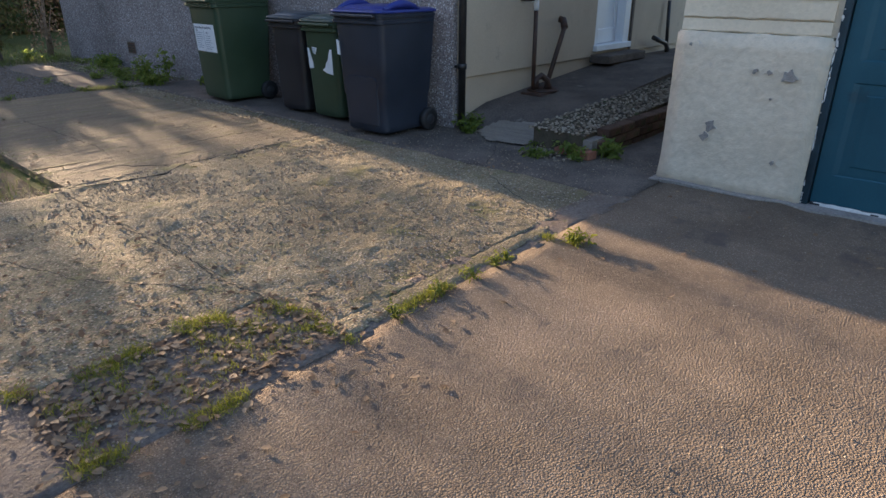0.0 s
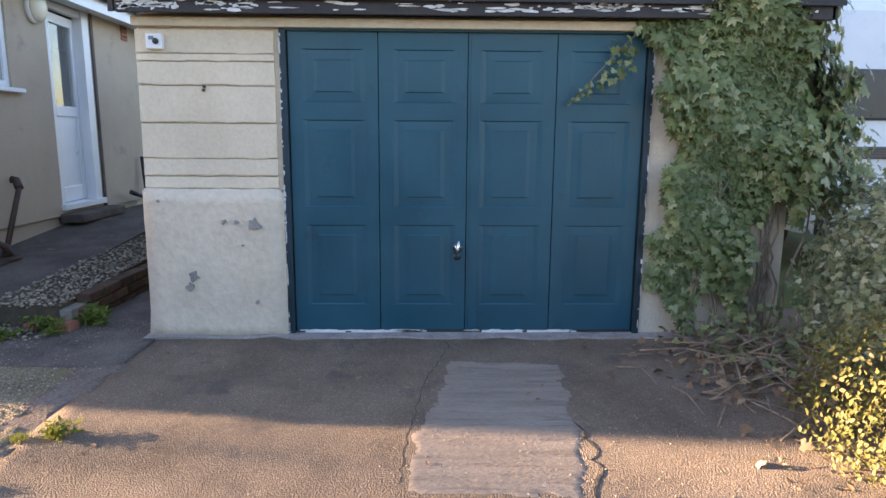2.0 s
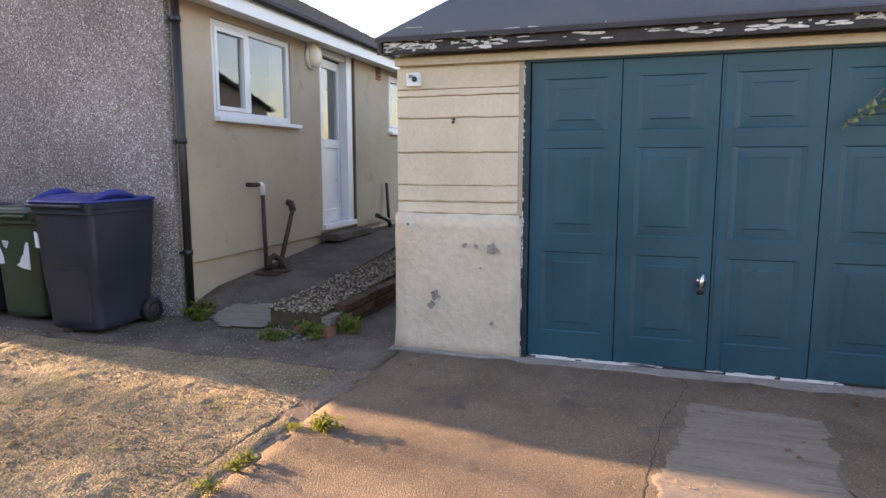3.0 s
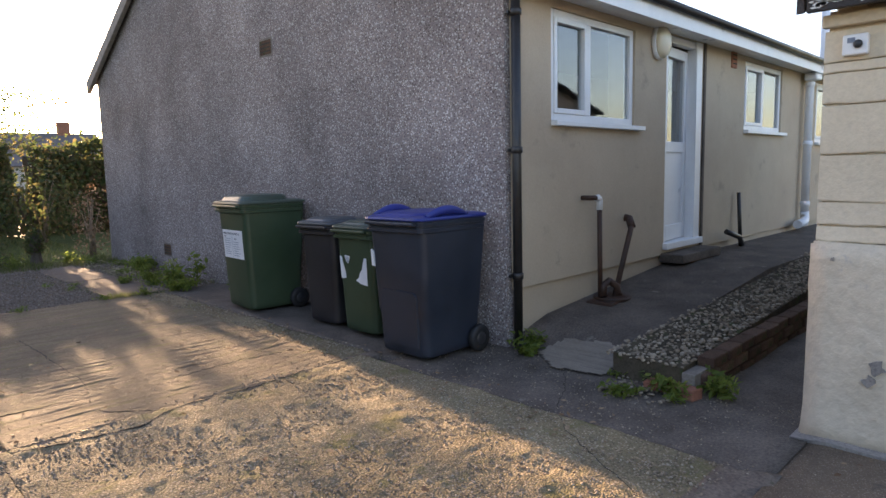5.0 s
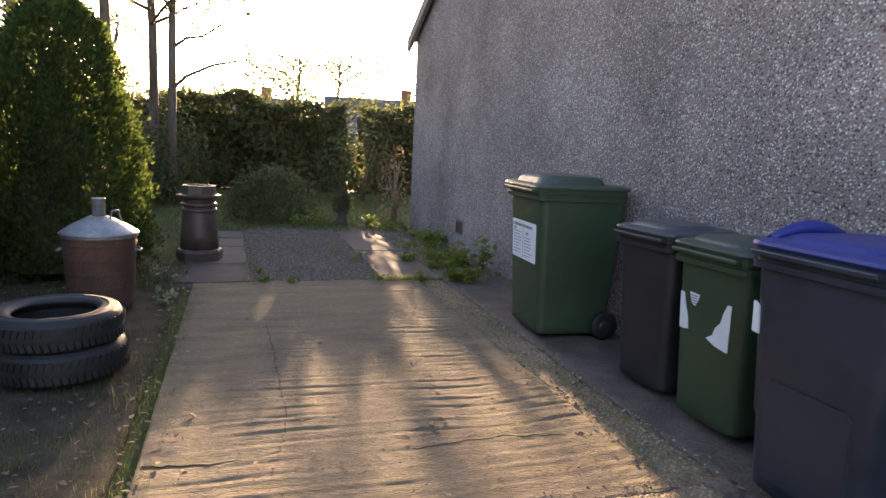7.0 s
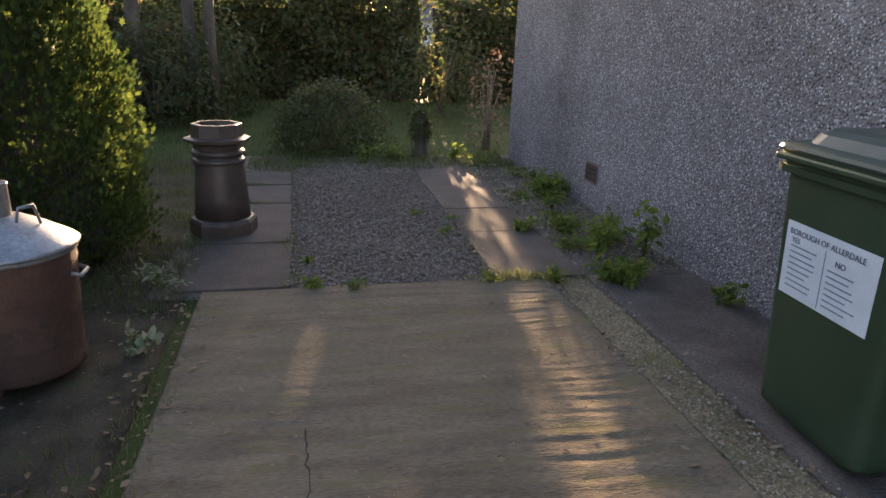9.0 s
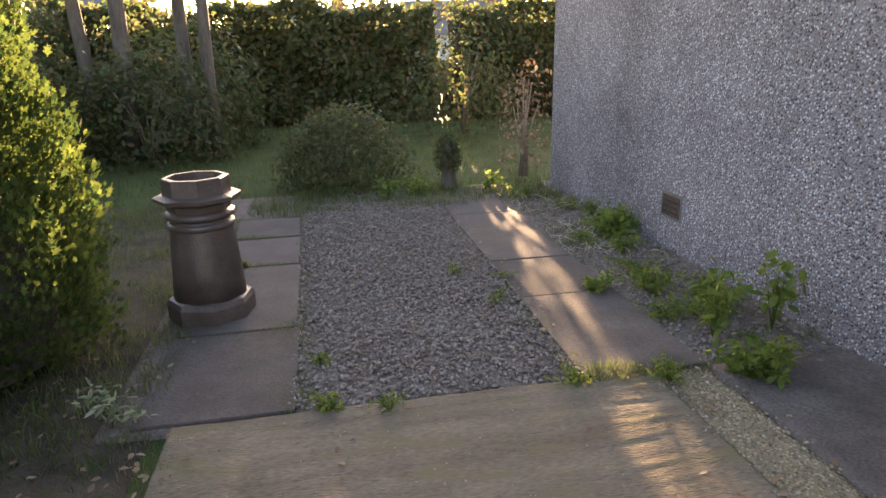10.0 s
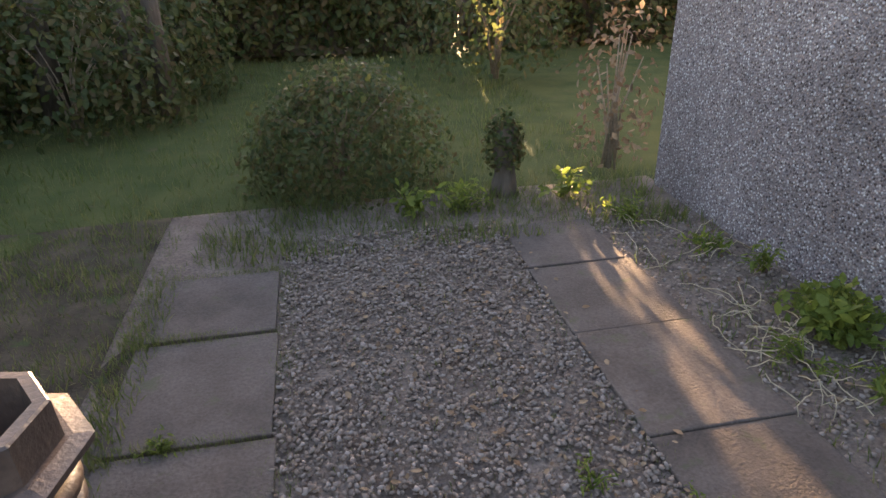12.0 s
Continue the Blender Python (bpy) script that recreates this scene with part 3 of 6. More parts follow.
ragged("pavement_strip", ((1.11, 1.845), (1.6, 1.85), (2.1, 1.845), (2.5, 1.86), (2.66, 1.90), (2.6, 1.965), (2.3, 1.985), (1.9, 1.97), (1.5, 1.99), (1.11, 1.98)), lambda X, Y: 0.0035 + waves(X, Y, 0.003, 0.5, 2) + waves(X, Y, 0.002, 0.12, 5), "rough_slab", "narrow cement strip along the slab joint", 0.018, 4)
ragged("pavement_patch", ((3.45, -0.03), (3.40, -0.70), (2.9, -0.645), (2.77, -0.61), (2.47, -0.605), (2.2, -0.55), (1.98, -0.51), (2.03, 0.18), (2.46, 0.155), (3.0, 0.04), (3.19, 0.0)), lambda X, Y: drive_top(X, Y) + 0.0022 + 0.0009 * np.sin(X * 6.28 / 0.05 + np.sin(Y * 4)), "patch", "pale cement patch with brush marks in the drive", 0.02)
ragged("pavement_ramp", ((4.00, 3.40), (4.24, 3.72), (4.5, 3.62), (4.52, 3.06), (4.05, 3.06)), lambda X, Y: 0.016 + 0.31 * np.clip(X - 4.25, 0, 1), "patch", "pale broken slab at the foot of the house path", 0.03, 2)

# flagstones either side of the gravel
soil = slab("ground_bed", 0.86, 4.25, 8.61, 12.9, 0.06, lambda X, Y: -0.018 + waves(X, Y, 0.006, 0.9, 12), "grit_bed", "gritty earth under gravel and weeds", 0.08)
flags = tagged(new("pavement_flags"), "square concrete paving flags in two rows", kind="structure")


def flag(x0, x1, y0, y1, tilt=0.0):
    b = cuboid(x0, x1, y0, y1, -0.05, 0.0, 0.006)
    bmesh.ops.transform(b, matrix=Matrix.Translation((0, 0, 0.004 + tilt)), verts=b.verts)
    part("flag", b, M["flag"], flags)


rows = (8.615, 9.59, 10.27, 10.95, 11.60)
for a, b in zip(rows, rows[1:]):
    flag(2.885, 3.475, a + 0.003, b - 0.003, R.uniform(-0.004, 0.004))
rows = (8.615, 9.47, 10.565, 11.275, 11.90)
for i, (a, b) in enumerate(zip(rows, rows[1:])):
    flag(0.99 + 0.02 * (i % 2), 1.60 + 0.018 * (10.6 - (a + b) / 2), a + 0.012, b - 0.012, R.uniform(-0.004, 0.004))
flag(2.90, 3.46, 11.63, 12.2, -0.010)

slab("ground_verge", -3.2, 1.06, 4.59, 12.9, 0.08, lambda X, Y: -0.03 + waves(X, Y, 0.02, 1.1, 17), "soil", "uneven weedy earth beside the slab", 0.08)

# ---- house ----
GX, HY, FY = 4.21, 3.95, 12.71     # gable plane, back wall plane, far corner
EAVE, RIDGE_Y, RIDGE_Z = 2.74, 8.5, 5.20


def pierced(a0, a1, z0, z1, holes):
    """Rectangles that fill a wall round its holes (a0, a1, z0, z1)."""
    cuts = sorted({a0, a1, *[h[0] for h in holes], *[h[1] for h in holes]})
    out = []
    for p, q in zip(cuts, cuts[1:]):
        inside = sorted((h for h in holes if h[0] < (p + q) / 2 < h[1]), key=lambda h: h[2])
        z = z0
        for h in inside:
            out.append((p, q, z, h[2]))
            z = h[3]
        out.append((p, q, z, z1))
    return [r for r in out if r[3] - r[2] > 1e-4]


WINDOWS = ((4.77, 6.09, 1.71, 2.57), (8.80, 10.16, 1.76, 2.59), (11.75, 13.1, 1.66, 2.57))
DOOR = (6.72, 7.55, 0.53, 2.63)
bm = bmesh.new()
for a, b, c, d in pierced(GX + 0.065, 14.0, 0.43, EAVE + 0.1, [*WINDOWS, DOOR]):
    box(bm, a, b, HY, HY + 0.28, c, d)
bmesh.ops.remove_doubles(bm, verts=bm.verts, dist=0.0005)
structure("wall_back", bm, M["tan"], "tan rendered house wall with white windows")
bm = bmesh.new()
for a, b, c, d in pierced(GX + 0.095, 14.0, -0.1, 0.42, [(DOOR[0], DOOR[1], 0.5, 0.6)]):
    box(bm, a, b, HY + 0.03, HY + 0.28, c, d)
structure("wall_back_plinth", bm, M["tan"], "tan rendered plinth set back under the house wall")

# pebble-dashed gable, pierced where bricks and vents sit
bm = bmesh.new()
prof = [(HY + 0.012, -0.1), (FY, -0.1), (FY, 2.96), (RIDGE_Y, RIDGE_Z - 0.06), (HY + 0.012, EAVE + 0.1)]
for x, rev in ((GX, False), (GX + 0.09, True)):
    vs = [bm.verts.new((x, y, z)) for y, z in prof]
    bm.faces.new(vs if rev else vs[::-1])
bm.verts.ensure_lookup_table()
for i in range(5):
    j = (i + 1) % 5
    bm.faces.new((bm.verts[i], bm.verts[j], bm.verts[5 + j], bm.verts[5 + i]))
bmesh.ops.recalc_face_normals(bm, faces=bm.faces)
structure("wall_gable", bm, M["pebbledash"], "grey-pink pebble-dashed gable wall")
bm = bmesh.new()
box(bm, GX + 0.3, 14.0, FY - 0.28, FY, -0.1, 2.9)
structure("wall_front", bm, M["pebbledash"], "pebble-dashed front wall of the house")
bm = bmesh.new()
box(bm, 13.72, 14.0, HY + 0.29, FY - 0.29, -0.1, 2.8)
structure("wall_end", bm, M["pebbledash"], "plain end wall of the house")
bm = bmesh.new()
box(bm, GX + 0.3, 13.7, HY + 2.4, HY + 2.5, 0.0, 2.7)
structure("wall_inner", bm, M["room"], "plain wall inside the house, coloured dark for a dim room")
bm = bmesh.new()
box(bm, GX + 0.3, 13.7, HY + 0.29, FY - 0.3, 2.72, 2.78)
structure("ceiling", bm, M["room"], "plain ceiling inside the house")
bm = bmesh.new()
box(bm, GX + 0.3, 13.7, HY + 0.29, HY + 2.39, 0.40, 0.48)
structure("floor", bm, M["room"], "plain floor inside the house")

# roof: two slopes of tiles, verge, fascia, gutter
roof = thing("house_roof", (0, 0, 0), "dark tiled roof with white fascia and a rendered verge", "roof")
VX = GX - 0.09
for y0, z0, y1, z1 in ((HY - 0.24, EAVE + 0.02, RIDGE_Y, RIDGE_Z), (FY + 0.2, 2.93, RIDGE_Y, RIDGE_Z)):
    bm = bmesh.new()
    n = 18
    for i in range(n):
        a, b = i / n, (i + 1.15) / n
        ya, za, yb, zb = y0 + (y1 - y0) * a, z0 + (z1 - z0) * a, y0 + (y1 - y0) * min(b, 1), z0 + (z1 - z0) * min(b, 1)
        v = [bm.verts.new(p) for p in ((VX, ya, za + 0.03), (14.1, ya, za + 0.03), (14.1, yb, zb + 0.012), (VX, yb, zb + 0.012),
                                       (VX, ya, za), (14.1, ya, za), (14.1, yb, zb - 0.01), (VX, yb, zb - 0.01))]
        for f in ((0, 1, 2, 3), (7, 6, 5, 4), (0, 4, 5, 1), (1, 5, 6, 2), (3, 2, 6, 7), (0, 3, 7, 4)):
            bm.faces.new([v[k] for k in f])
    part("roof_slope", bm, M["slate"], roof)
    bm = bmesh.new()
    v = [bm.verts.new((x, y, z)) for x in (VX - 0.02, VX + 0.04) for y, z in ((y0, z0 - 0.15), (y1, z1 - 0.15), (y1, z1 + 0.03), (y0, z0 + 0.03))]
    for f in ((0, 1, 2, 3), (7, 6, 5, 4), (0, 4, 5, 1), (1, 5, 6, 2), (2, 6, 7, 3), (3, 7, 4, 0)):
        bm.faces.new([v[k] for k in f])
    bmesh.ops.recalc_face_normals(bm, faces=bm.faces)
    part("bargeboard", bm, M["bare"], roof, "grey weathered bargeboard")
part("fascia", cuboid(GX - 0.06, 14.05, HY - 0.245, HY - 0.22, EAVE - 0.13, EAVE + 0.02, 0.004), M["white_pvc"], roof, "white fascia board")
part("soffit", cuboid(GX - 0.06, 14.05, HY - 0.22, HY - 0.003, EAVE - 0.10, EAVE - 0.08), M["white_pvc"], roof, "white soffit")
bm = tube([(GX - 0.08, HY - 0.285, EAVE + 0.03), (14.05, HY - 0.285, EAVE + 0.02)], 0.036, 12)
part("gutter", bm, M["black_pipe"], roof, "black gutter")


def window(i, x0, x1, z0, z1, split):
    """A white two-light window with sill, set into the wall, and a blind room behind."""
    w = tagged(new("window_%d" % i), "white framed two-light window with a projecting sill", kind="structure")
    t = 0.06
    y0, y1 = HY + 0.02, HY + 0.09
    def bar(name, a, b, c, d, ya=y0, yb=y1, bev=0.006):
        return part(name, cuboid(a, b, ya, yb, c, d, bev), M["white_pvc"], w)
    bar("window_frame", x0 + 0.001, x0 + t, z0, z1)
    bar("window_frame", x1 - t, x1 - 0.001, z0, z1)
    bar("window_frame", x0 + t, x1 - t, z1 - t, z1 - 0.001)
    bar("window_frame", x0 + t, x1 - t, z0 + 0.001, z0 + t)
    m = x0 + (x1 - x0) * split
    bar("mullion", m - 0.035, m + 0.035, z0 + t, z1 - t)
    bar("window_sill", x0 - 0.0, x1 + 0.11, z0 - 0.045, z0 - 0.004, HY - 0.06, HY + 0.05)
    for a, b in ((x0 + t, m - 0.035), (m + 0.035, x1 - t)):
        # opening light: an inner frame, proud of the outer one
        if a < m - 0.1:
            for c in ((a, a + 0.04, z0 + t, z1 - t), (b - 0.04, b, z0 + t, z1 - t), (a + 0.04, b - 0.04, z0 + t, z0 + t + 0.04), (a + 0.04, b - 0.04, z1 - t - 0.04, z1 - t)):
                bar("casement", c[0], c[1], c[2], c[3], HY + 0.008, HY + 0.075, 0.005)
        p = part("pane", cuboid(a + 0.002, b - 0.002, HY + 0.045, HY + 0.051, z0 + t, z1 - t), M["glass"], w, "reflecting window pane")
        p.visible_shadow = False
    return w


window(1, *WINDOWS[0], 0.43)
window(2, *WINDOWS[1], 0.5)
window(3, *WINDOWS[2], 0.62)
# back door: a wide white frame, the leaf standing ajar, half glazed
dx0, dx1, dz0, dz1 = DOOR
dr = tagged(new("door_1"), "white half-glazed back door standing ajar in a white frame", kind="structure")
part("door_frame", cuboid(dx0 + 0.001, dx0 + 0.06, HY + 0.012, HY + 0.10, dz0, dz1, 0.006), M["white_pvc"], dr)
part("door_frame", cuboid(dx1 - 0.14, dx1 - 0.001, HY - 0.008, HY + 0.10, dz0, dz1, 0.006), M["white_pvc"], dr)
part("door_frame", cuboid(dx0 + 0.06, dx1 - 0.14, HY + 0.012, HY + 0.10, dz1 - 0.07, dz1 - 0.001, 0.006), M["white_pvc"], dr)
part("threshold", cuboid(dx0 - 0.02, dx1 + 0.02, HY - 0.05, HY + 0.12, dz0 - 0.045, dz0 + 0.02, 0.006), M["white_pvc"], dr)
leaf = new("door_leaf")
leaf.matrix_basis = pose(dx0 + 0.062, HY + 0.045, dz0 + 0.025, 0, 0, 5)
W, H = 0.66, 1.98
leaf.parent = dr
for a, b, c, d in ((0, 0.09, 0, H), (W - 0.09, W, 0, H), (0.09, W - 0.09, 0, 0.16), (0.09, W - 0.09, 0.92, 1.03), (0.09, W - 0.09, H - 0.1, H)):
    part("rail", cuboid(a, b, 0, 0.06, c, d, 0.006), M["white_pvc"], leaf)
part("panel", cuboid(0.09, W - 0.09, 0.018, 0.042, 0.16, 0.92), M["white_pvc"], leaf)
part("pane", cuboid(0.09, W - 0.09, 0.026, 0.034, 1.03, H - 0.1), M["glass"], leaf)
step = thing("door_step", (0, 0, 0), "dark stone doorstep with ragged edges", "step")
part("tread", cuboid(dx0 - 0.06, dx1 + 0.05, HY - 0.24, HY + 0.015, 0.36, 0.45, 0.012), M["apron"], step)
for i in range(4):
    a = dx0 - 0.05 + i * 0.24
    part("brick", cuboid(a, a + 0.225, HY - 0.22, HY + 0.01, 0.2, 0.355, 0.012), M["dark_brick"], step)
# a thin dark strip modelled in place of the shadow beside the frame
for a, b in ((dx1 + 0.02, dx1 + 0.05),):
    structure("trim_door_shadow", cuboid(a + 0.01, b + 0.03, HY - 0.02, HY - 0.002, 0.45, EAVE - 0.1, 0.005), M["apron"], "grey strip put in for the shadow beside the door")

# ---- raised path beside the house ----
def path_z(x):
    return 0.005 + 0.31 * min(max(x - 4.25, 0), 0.45) + 0.085 * max(0, min(x - 4.7, 2.3))


def strip_z(x):
    return 0.15 + 0.045 * max(-0.4, min(x - 4.3, 4.0))


def wedge(x0, x1, y0, y1, thick_to, material, name, label, path_z, steps=60):
    bm = bmesh.new()
    rows_ = []
    for i in range(steps + 1):
        x = x0 + (x1 - x0) * i / steps
        z = path_z(x)
        rows_.append([bm.verts.new(p) for p in ((x, y0, thick_to), (x, y0, z), (x, y1, z + 0.015), (x, y1, thick_to))])
    for a, b in zip(rows_, rows_[1:]):
        for k in range(4):
            bm.faces.new((a[k], a[(k + 1) % 4], b[(k + 1) % 4], b[k]))
    bm.faces.new(rows_[0][::-1])
    bm.faces.new(rows_[-1])
    bmesh.ops.recalc_face_normals(bm, faces=bm.faces)
    return structure(name, bm, M[material], label)


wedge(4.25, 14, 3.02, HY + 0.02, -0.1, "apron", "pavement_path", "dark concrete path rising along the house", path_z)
wedge(4.12, 14, 2.56, 3.015, -0.1, "soil", "ground_strip", "raised strip of soil under pale gravel", strip_z)

# ---- garage ----
FX, GN, GS = 3.93, 1.83, -2.24
DY0, DY1, DZ = -1.318, 0.985, 1.925     # door opening
bm = bmesh.new()
for a, b, c, d in ((DY1 + 0.0, GN, 0.95, 2.0), (GS, DY0, -0.05, 2.0), (DY0, DY1, DZ + 0.05, 2.0)):
    box(bm, FX + 0.012, FX + 0.12, a, b, c, d)
bmesh.ops.remove_doubles(bm, verts=bm.verts, dist=0.0005)
for a in ((FX + 0.12, 9.0, GN - 0.12, GN), (FX + 0.12, 9.0, GS, GS + 0.12), (8.88, 9.0, GS + 0.12, GN - 0.12)):
    structure("wall_garage_side", cuboid(*a, -0.05, 2.2), M["cream"], "cream painted concrete garage walls")
structure("wall_garage", bm, M["cream"], "cream painted concrete garage walls")
# lapped boards over the door pier, each a little crooked
boards = tagged(new("wall_garage_boards"), "cream painted lapped concrete boards", kind="structure")
lines = (0.955, 1.035, 1.14, 1.36, 1.585, 1.725, 1.77, 1.915)
for i, (a, b) in enumerate(zip(lines, lines[1:])):
    bm = bmesh.new()
    n = 16
    rr = random.Random(i)
    wob = [rr.uniform(-0.004, 0.004) for _ in range(n + 1)]
    wob2 = [random.Random(i + 1).uniform(-0.005, 0.005) for _ in range(n + 1)]
    prev = None
    for k in range(n + 1):
        y = DY1 + 0.03 + (GN + 0.012 - DY1 - 0.03) * k / n
        cur = [bm.verts.new(p) for p in ((FX + 0.012, y, a + wob[k]), (FX - 0.006, y, a + 0.003 + wob[k]), (FX - 0.008, y, a + 0.010 + wob[k]), (FX - 0.001, y, b - 0.004 + wob2[k]), (FX + 0.012, y, b - 0.002))]
        if prev:
            for q in range(5):
                bm.faces.new((prev[q], prev[(q + 1) % 5], cur[(q + 1) % 5], cur[q]))
        else:
            bm.faces.new(cur)
        prev = cur
    bm.faces.new(prev[::-1])
    bmesh.ops.recalc_face_normals(bm, faces=bm.faces)
    part("board", bm, M["cream"], boards)
# the thick lower render of the pier, uneven
bm = bmesh.new()
box(bm, FX - 0.03, FX + 0.13, DY1 + 0.0, GN + 0.03, -0.03, 0.955)
bmesh.ops.subdivide_edges(bm, edges=bm.edges[:], cuts=9, use_grid_fill=True)
for v in bm.verts:
    w = noise.noise(v.co * 5.0) * 0.010 + noise.noise(v.co * 17.0) * 0.004
    v.co.x += w
    v.co.y += w * (0.8 if v.co.y > 1.2 else 0.3)
    if v.co.z > 0.94:
        v.co.z += noise.noise(v.co * 7.0) * 0.014
    if v.co.y > GN and v.co.z < 0.2:
        v.co.y += 0.02 * (0.2 - v.co.z) / 0.2
bmesh.ops.bevel(bm, geom=[e for e in bm.edges if e.calc_face_angle(0) > 1.0], offset=0.012, segments=2, affect="EDGES")
structure("wall_garage_pier", bm, M["cream_low"], "thick uneven cream render on the foot of the pier", True)
# chipped places showing bare cement
for y, z, s, seed in ((1.565, 0.40, 0.05, 1), (1.59, 0.335, 0.035, 2), (1.175, 0.735, 0.055, 3), (1.36, 0.75, 0.02, 4), (1.28, 0.745, 0.018, 5), (1.17, 0.23, 0.018, 6), (1.76, 0.88, 0.014, 7), (1.25, 0.6, 0.010, 8)):
    rr = random.Random(seed)
    bm = bmesh.new()
    k = 9
    ring = [bm.verts.new((FX - 0.0445, y + s * rr.uniform(0.35, 1) * math.cos(6.28 * i / k), z + s * rr.uniform(0.35, 1) * math.sin(6.28 * i / k))) for i in range(k)]
    back = [bm.verts.new((FX - 0.02, v.co.y, v.co.z)) for v in ring]
    bm.faces.new(ring)
    for i in range(k):
        bm.faces.new((ring[i], back[i], back[(i + 1) % k], ring[(i + 1) % k]))
    bmesh.ops.recalc_face_normals(bm, faces=bm.faces)
    structure("trim_chip", bm, M["bare"], "chipped paint showing bare cement")
# bottom ledge of cement under pier and door
bm = bmesh.new()
box(bm, FX - 0.09, FX + 0.10, DY0 - 0.9, GN + 0.06, -0.03, 0.012)
bmesh.ops.subdivide_edges(bm, edges=bm.edges[:], cuts=24, use_grid_fill=True)
for v in bm.verts:
    if v.co.x < FX:
        v.co.x += noise.noise(v.co * 6) * 0.05
        v.co.z += noise.noise(v.co * 9) * 0.008
structure("trim_ledge", bm, M["bare"], "ragged cement ledge along the garage front", True)
# lintel strip and fascia
structure("trim_lintel", cuboid(FX - 0.035, FX + 0.012, DY0 - 0.8, GN + 0.02, DZ + 0.0, DZ + 0.055, 0.006), M["cream"], "cream painted lintel strip over the door")
groof = thing("garage_roof", (0, 0, 0), "black felt garage roof with a peeling painted fascia", "roof")
b = cuboid(FX - 0.13, FX - 0.10, GS - 0.1, GN + 0.06, 1.985, 2.105, 0.004)
part("fascia", b, M["bitumen"], groof, "black fascia board with flaking white paint")
bm = bmesh.new()
v = [bm.verts.new(p) for p in ((FX - 0.16, GS - 0.14, 2.09), (FX - 0.16, GN + 0.1, 2.09), (6.2, GN + 0.1, 3.02), (6.2, GS - 0.14, 3.02), (9.1, GN + 0.1, 2.15), (9.1, GS - 0.14, 2.15))]
low = [bm.verts.new(q.co - Vector((0, 0, 0.03))) for q in v]
for f in ((0, 3, 2, 1), (3, 5, 4, 2)):
    bm.faces.new([v[i] for i in f])
    bm.faces.new([low[i] for i in f[::-1]])
for i, j in ((0, 1), (1, 2), (2, 4), (4, 5), (5, 3), (3, 0)):
    bm.faces.new((v[i], v[j], low[j], low[i]))
bmesh.ops.recalc_face_normals(bm, faces=bm.faces)
part("felt", bm, M["felt"], groof, "dark roofing felt")
for y in (GN + 0.07, GS - 0.11):
    bm = bmesh.new()
    q = [bm.verts.new((x, yy, z)) for yy in (y, y + 0.03) for x, z in ((FX - 0.13, 1.985), (6.2, 2.88), (6.2, 2.985), (FX - 0.13, 2.06))]
    for f in ((0, 1, 2, 3), (7, 6, 5, 4), (0, 4, 5, 1), (1, 5, 6, 2), (2, 6, 7, 3), (3, 7, 4, 0)):
        bm.faces.new([q[k] for k in f])
    bmesh.ops.recalc_face_normals(bm, faces=bm.faces)
    part("verge_board", bm, M["bitumen"], groof)
for y in (GN - 0.06, GS + 0.06):
    bm = bmesh.new()
    q = [bm.verts.new((x, y + s, z)) for s in (-0.05, 0.05) for x, z in ((FX + 0.13, 2.2), (8.99, 2.2), (6.6, 2.74))]
    for f in ((0, 1, 2), (5, 4, 3), (0, 3, 4, 1), (1, 4, 5, 2), (2, 5, 3, 0)):
        bm.faces.new([q[k] for k in f])
    bmesh.ops.recalc_face_normals(bm, faces=bm.faces)
    structure("wall_garage_gable", bm, M["cream"], "cream garage gable")


def flakes(name, n, place, size, thick_axis, material, parent, seed, label=""):
    """Ragged paint flakes, one mesh: place(rr) gives a spot, thick_axis the way they face."""
    rr = random.Random(seed)
    bm = bmesh.new()
    for _ in range(n):
        p, (sy, sz) = place(rr), size(rr)
        k = rr.randint(6, 9)
        ring = []
        for i in range(k):
            a = 6.28 * i / k
            r = rr.uniform(0.45, 1)
            ring.append(bm.verts.new((p[0], p[1] + sy * r * math.cos(a), p[2] + sz * r * math.sin(a))))
        f = bm.faces.new(ring)
        if f.calc_center_median() is not None:
            f.normal_update()
            if f.normal.x > 0:
                f.normal_flip()
        ex = bmesh.ops.extrude_face_region(bm, geom=[f])
        for q in ex["geom"]:
            if isinstance(q, bmesh.types.BMVert):
                q.co.x -= 0.0025
    return part(name, bm, material, parent, label)


flakes("paint_flakes", 150, lambda q: (FX - 0.1305, q.uniform(GS, GN + 0.04), q.choice((2.09, 2.075, 2.04, 2.02)) + q.uniform(-0.012, 0.012)),
       lambda q: (q.uniform(0.01, 0.09), q.uniform(0.003, 0.014)), 0, M["white_flake"], groof, 3, "flaking white paint")
flakes("paint_flakes", 60, lambda q: (FX - 0.1305, q.uniform(GN - 0.75, GN + 0.04), q.uniform(2.0, 2.09)),
       lambda q: (q.uniform(0.01, 0.06), q.uniform(0.004, 0.018)), 0, M["white_flake"], groof, 4, "flaking white paint")
flakes("paint_flakes", 25, lambda q: (FX - 0.1305, q.uniform(-1.15, -0.75), q.uniform(2.02, 2.09)),
       lambda q: (q.uniform(0.01, 0.05), q.uniform(0.004, 0.02)), 0, M["white_flake"], groof, 5, "flaking white paint")

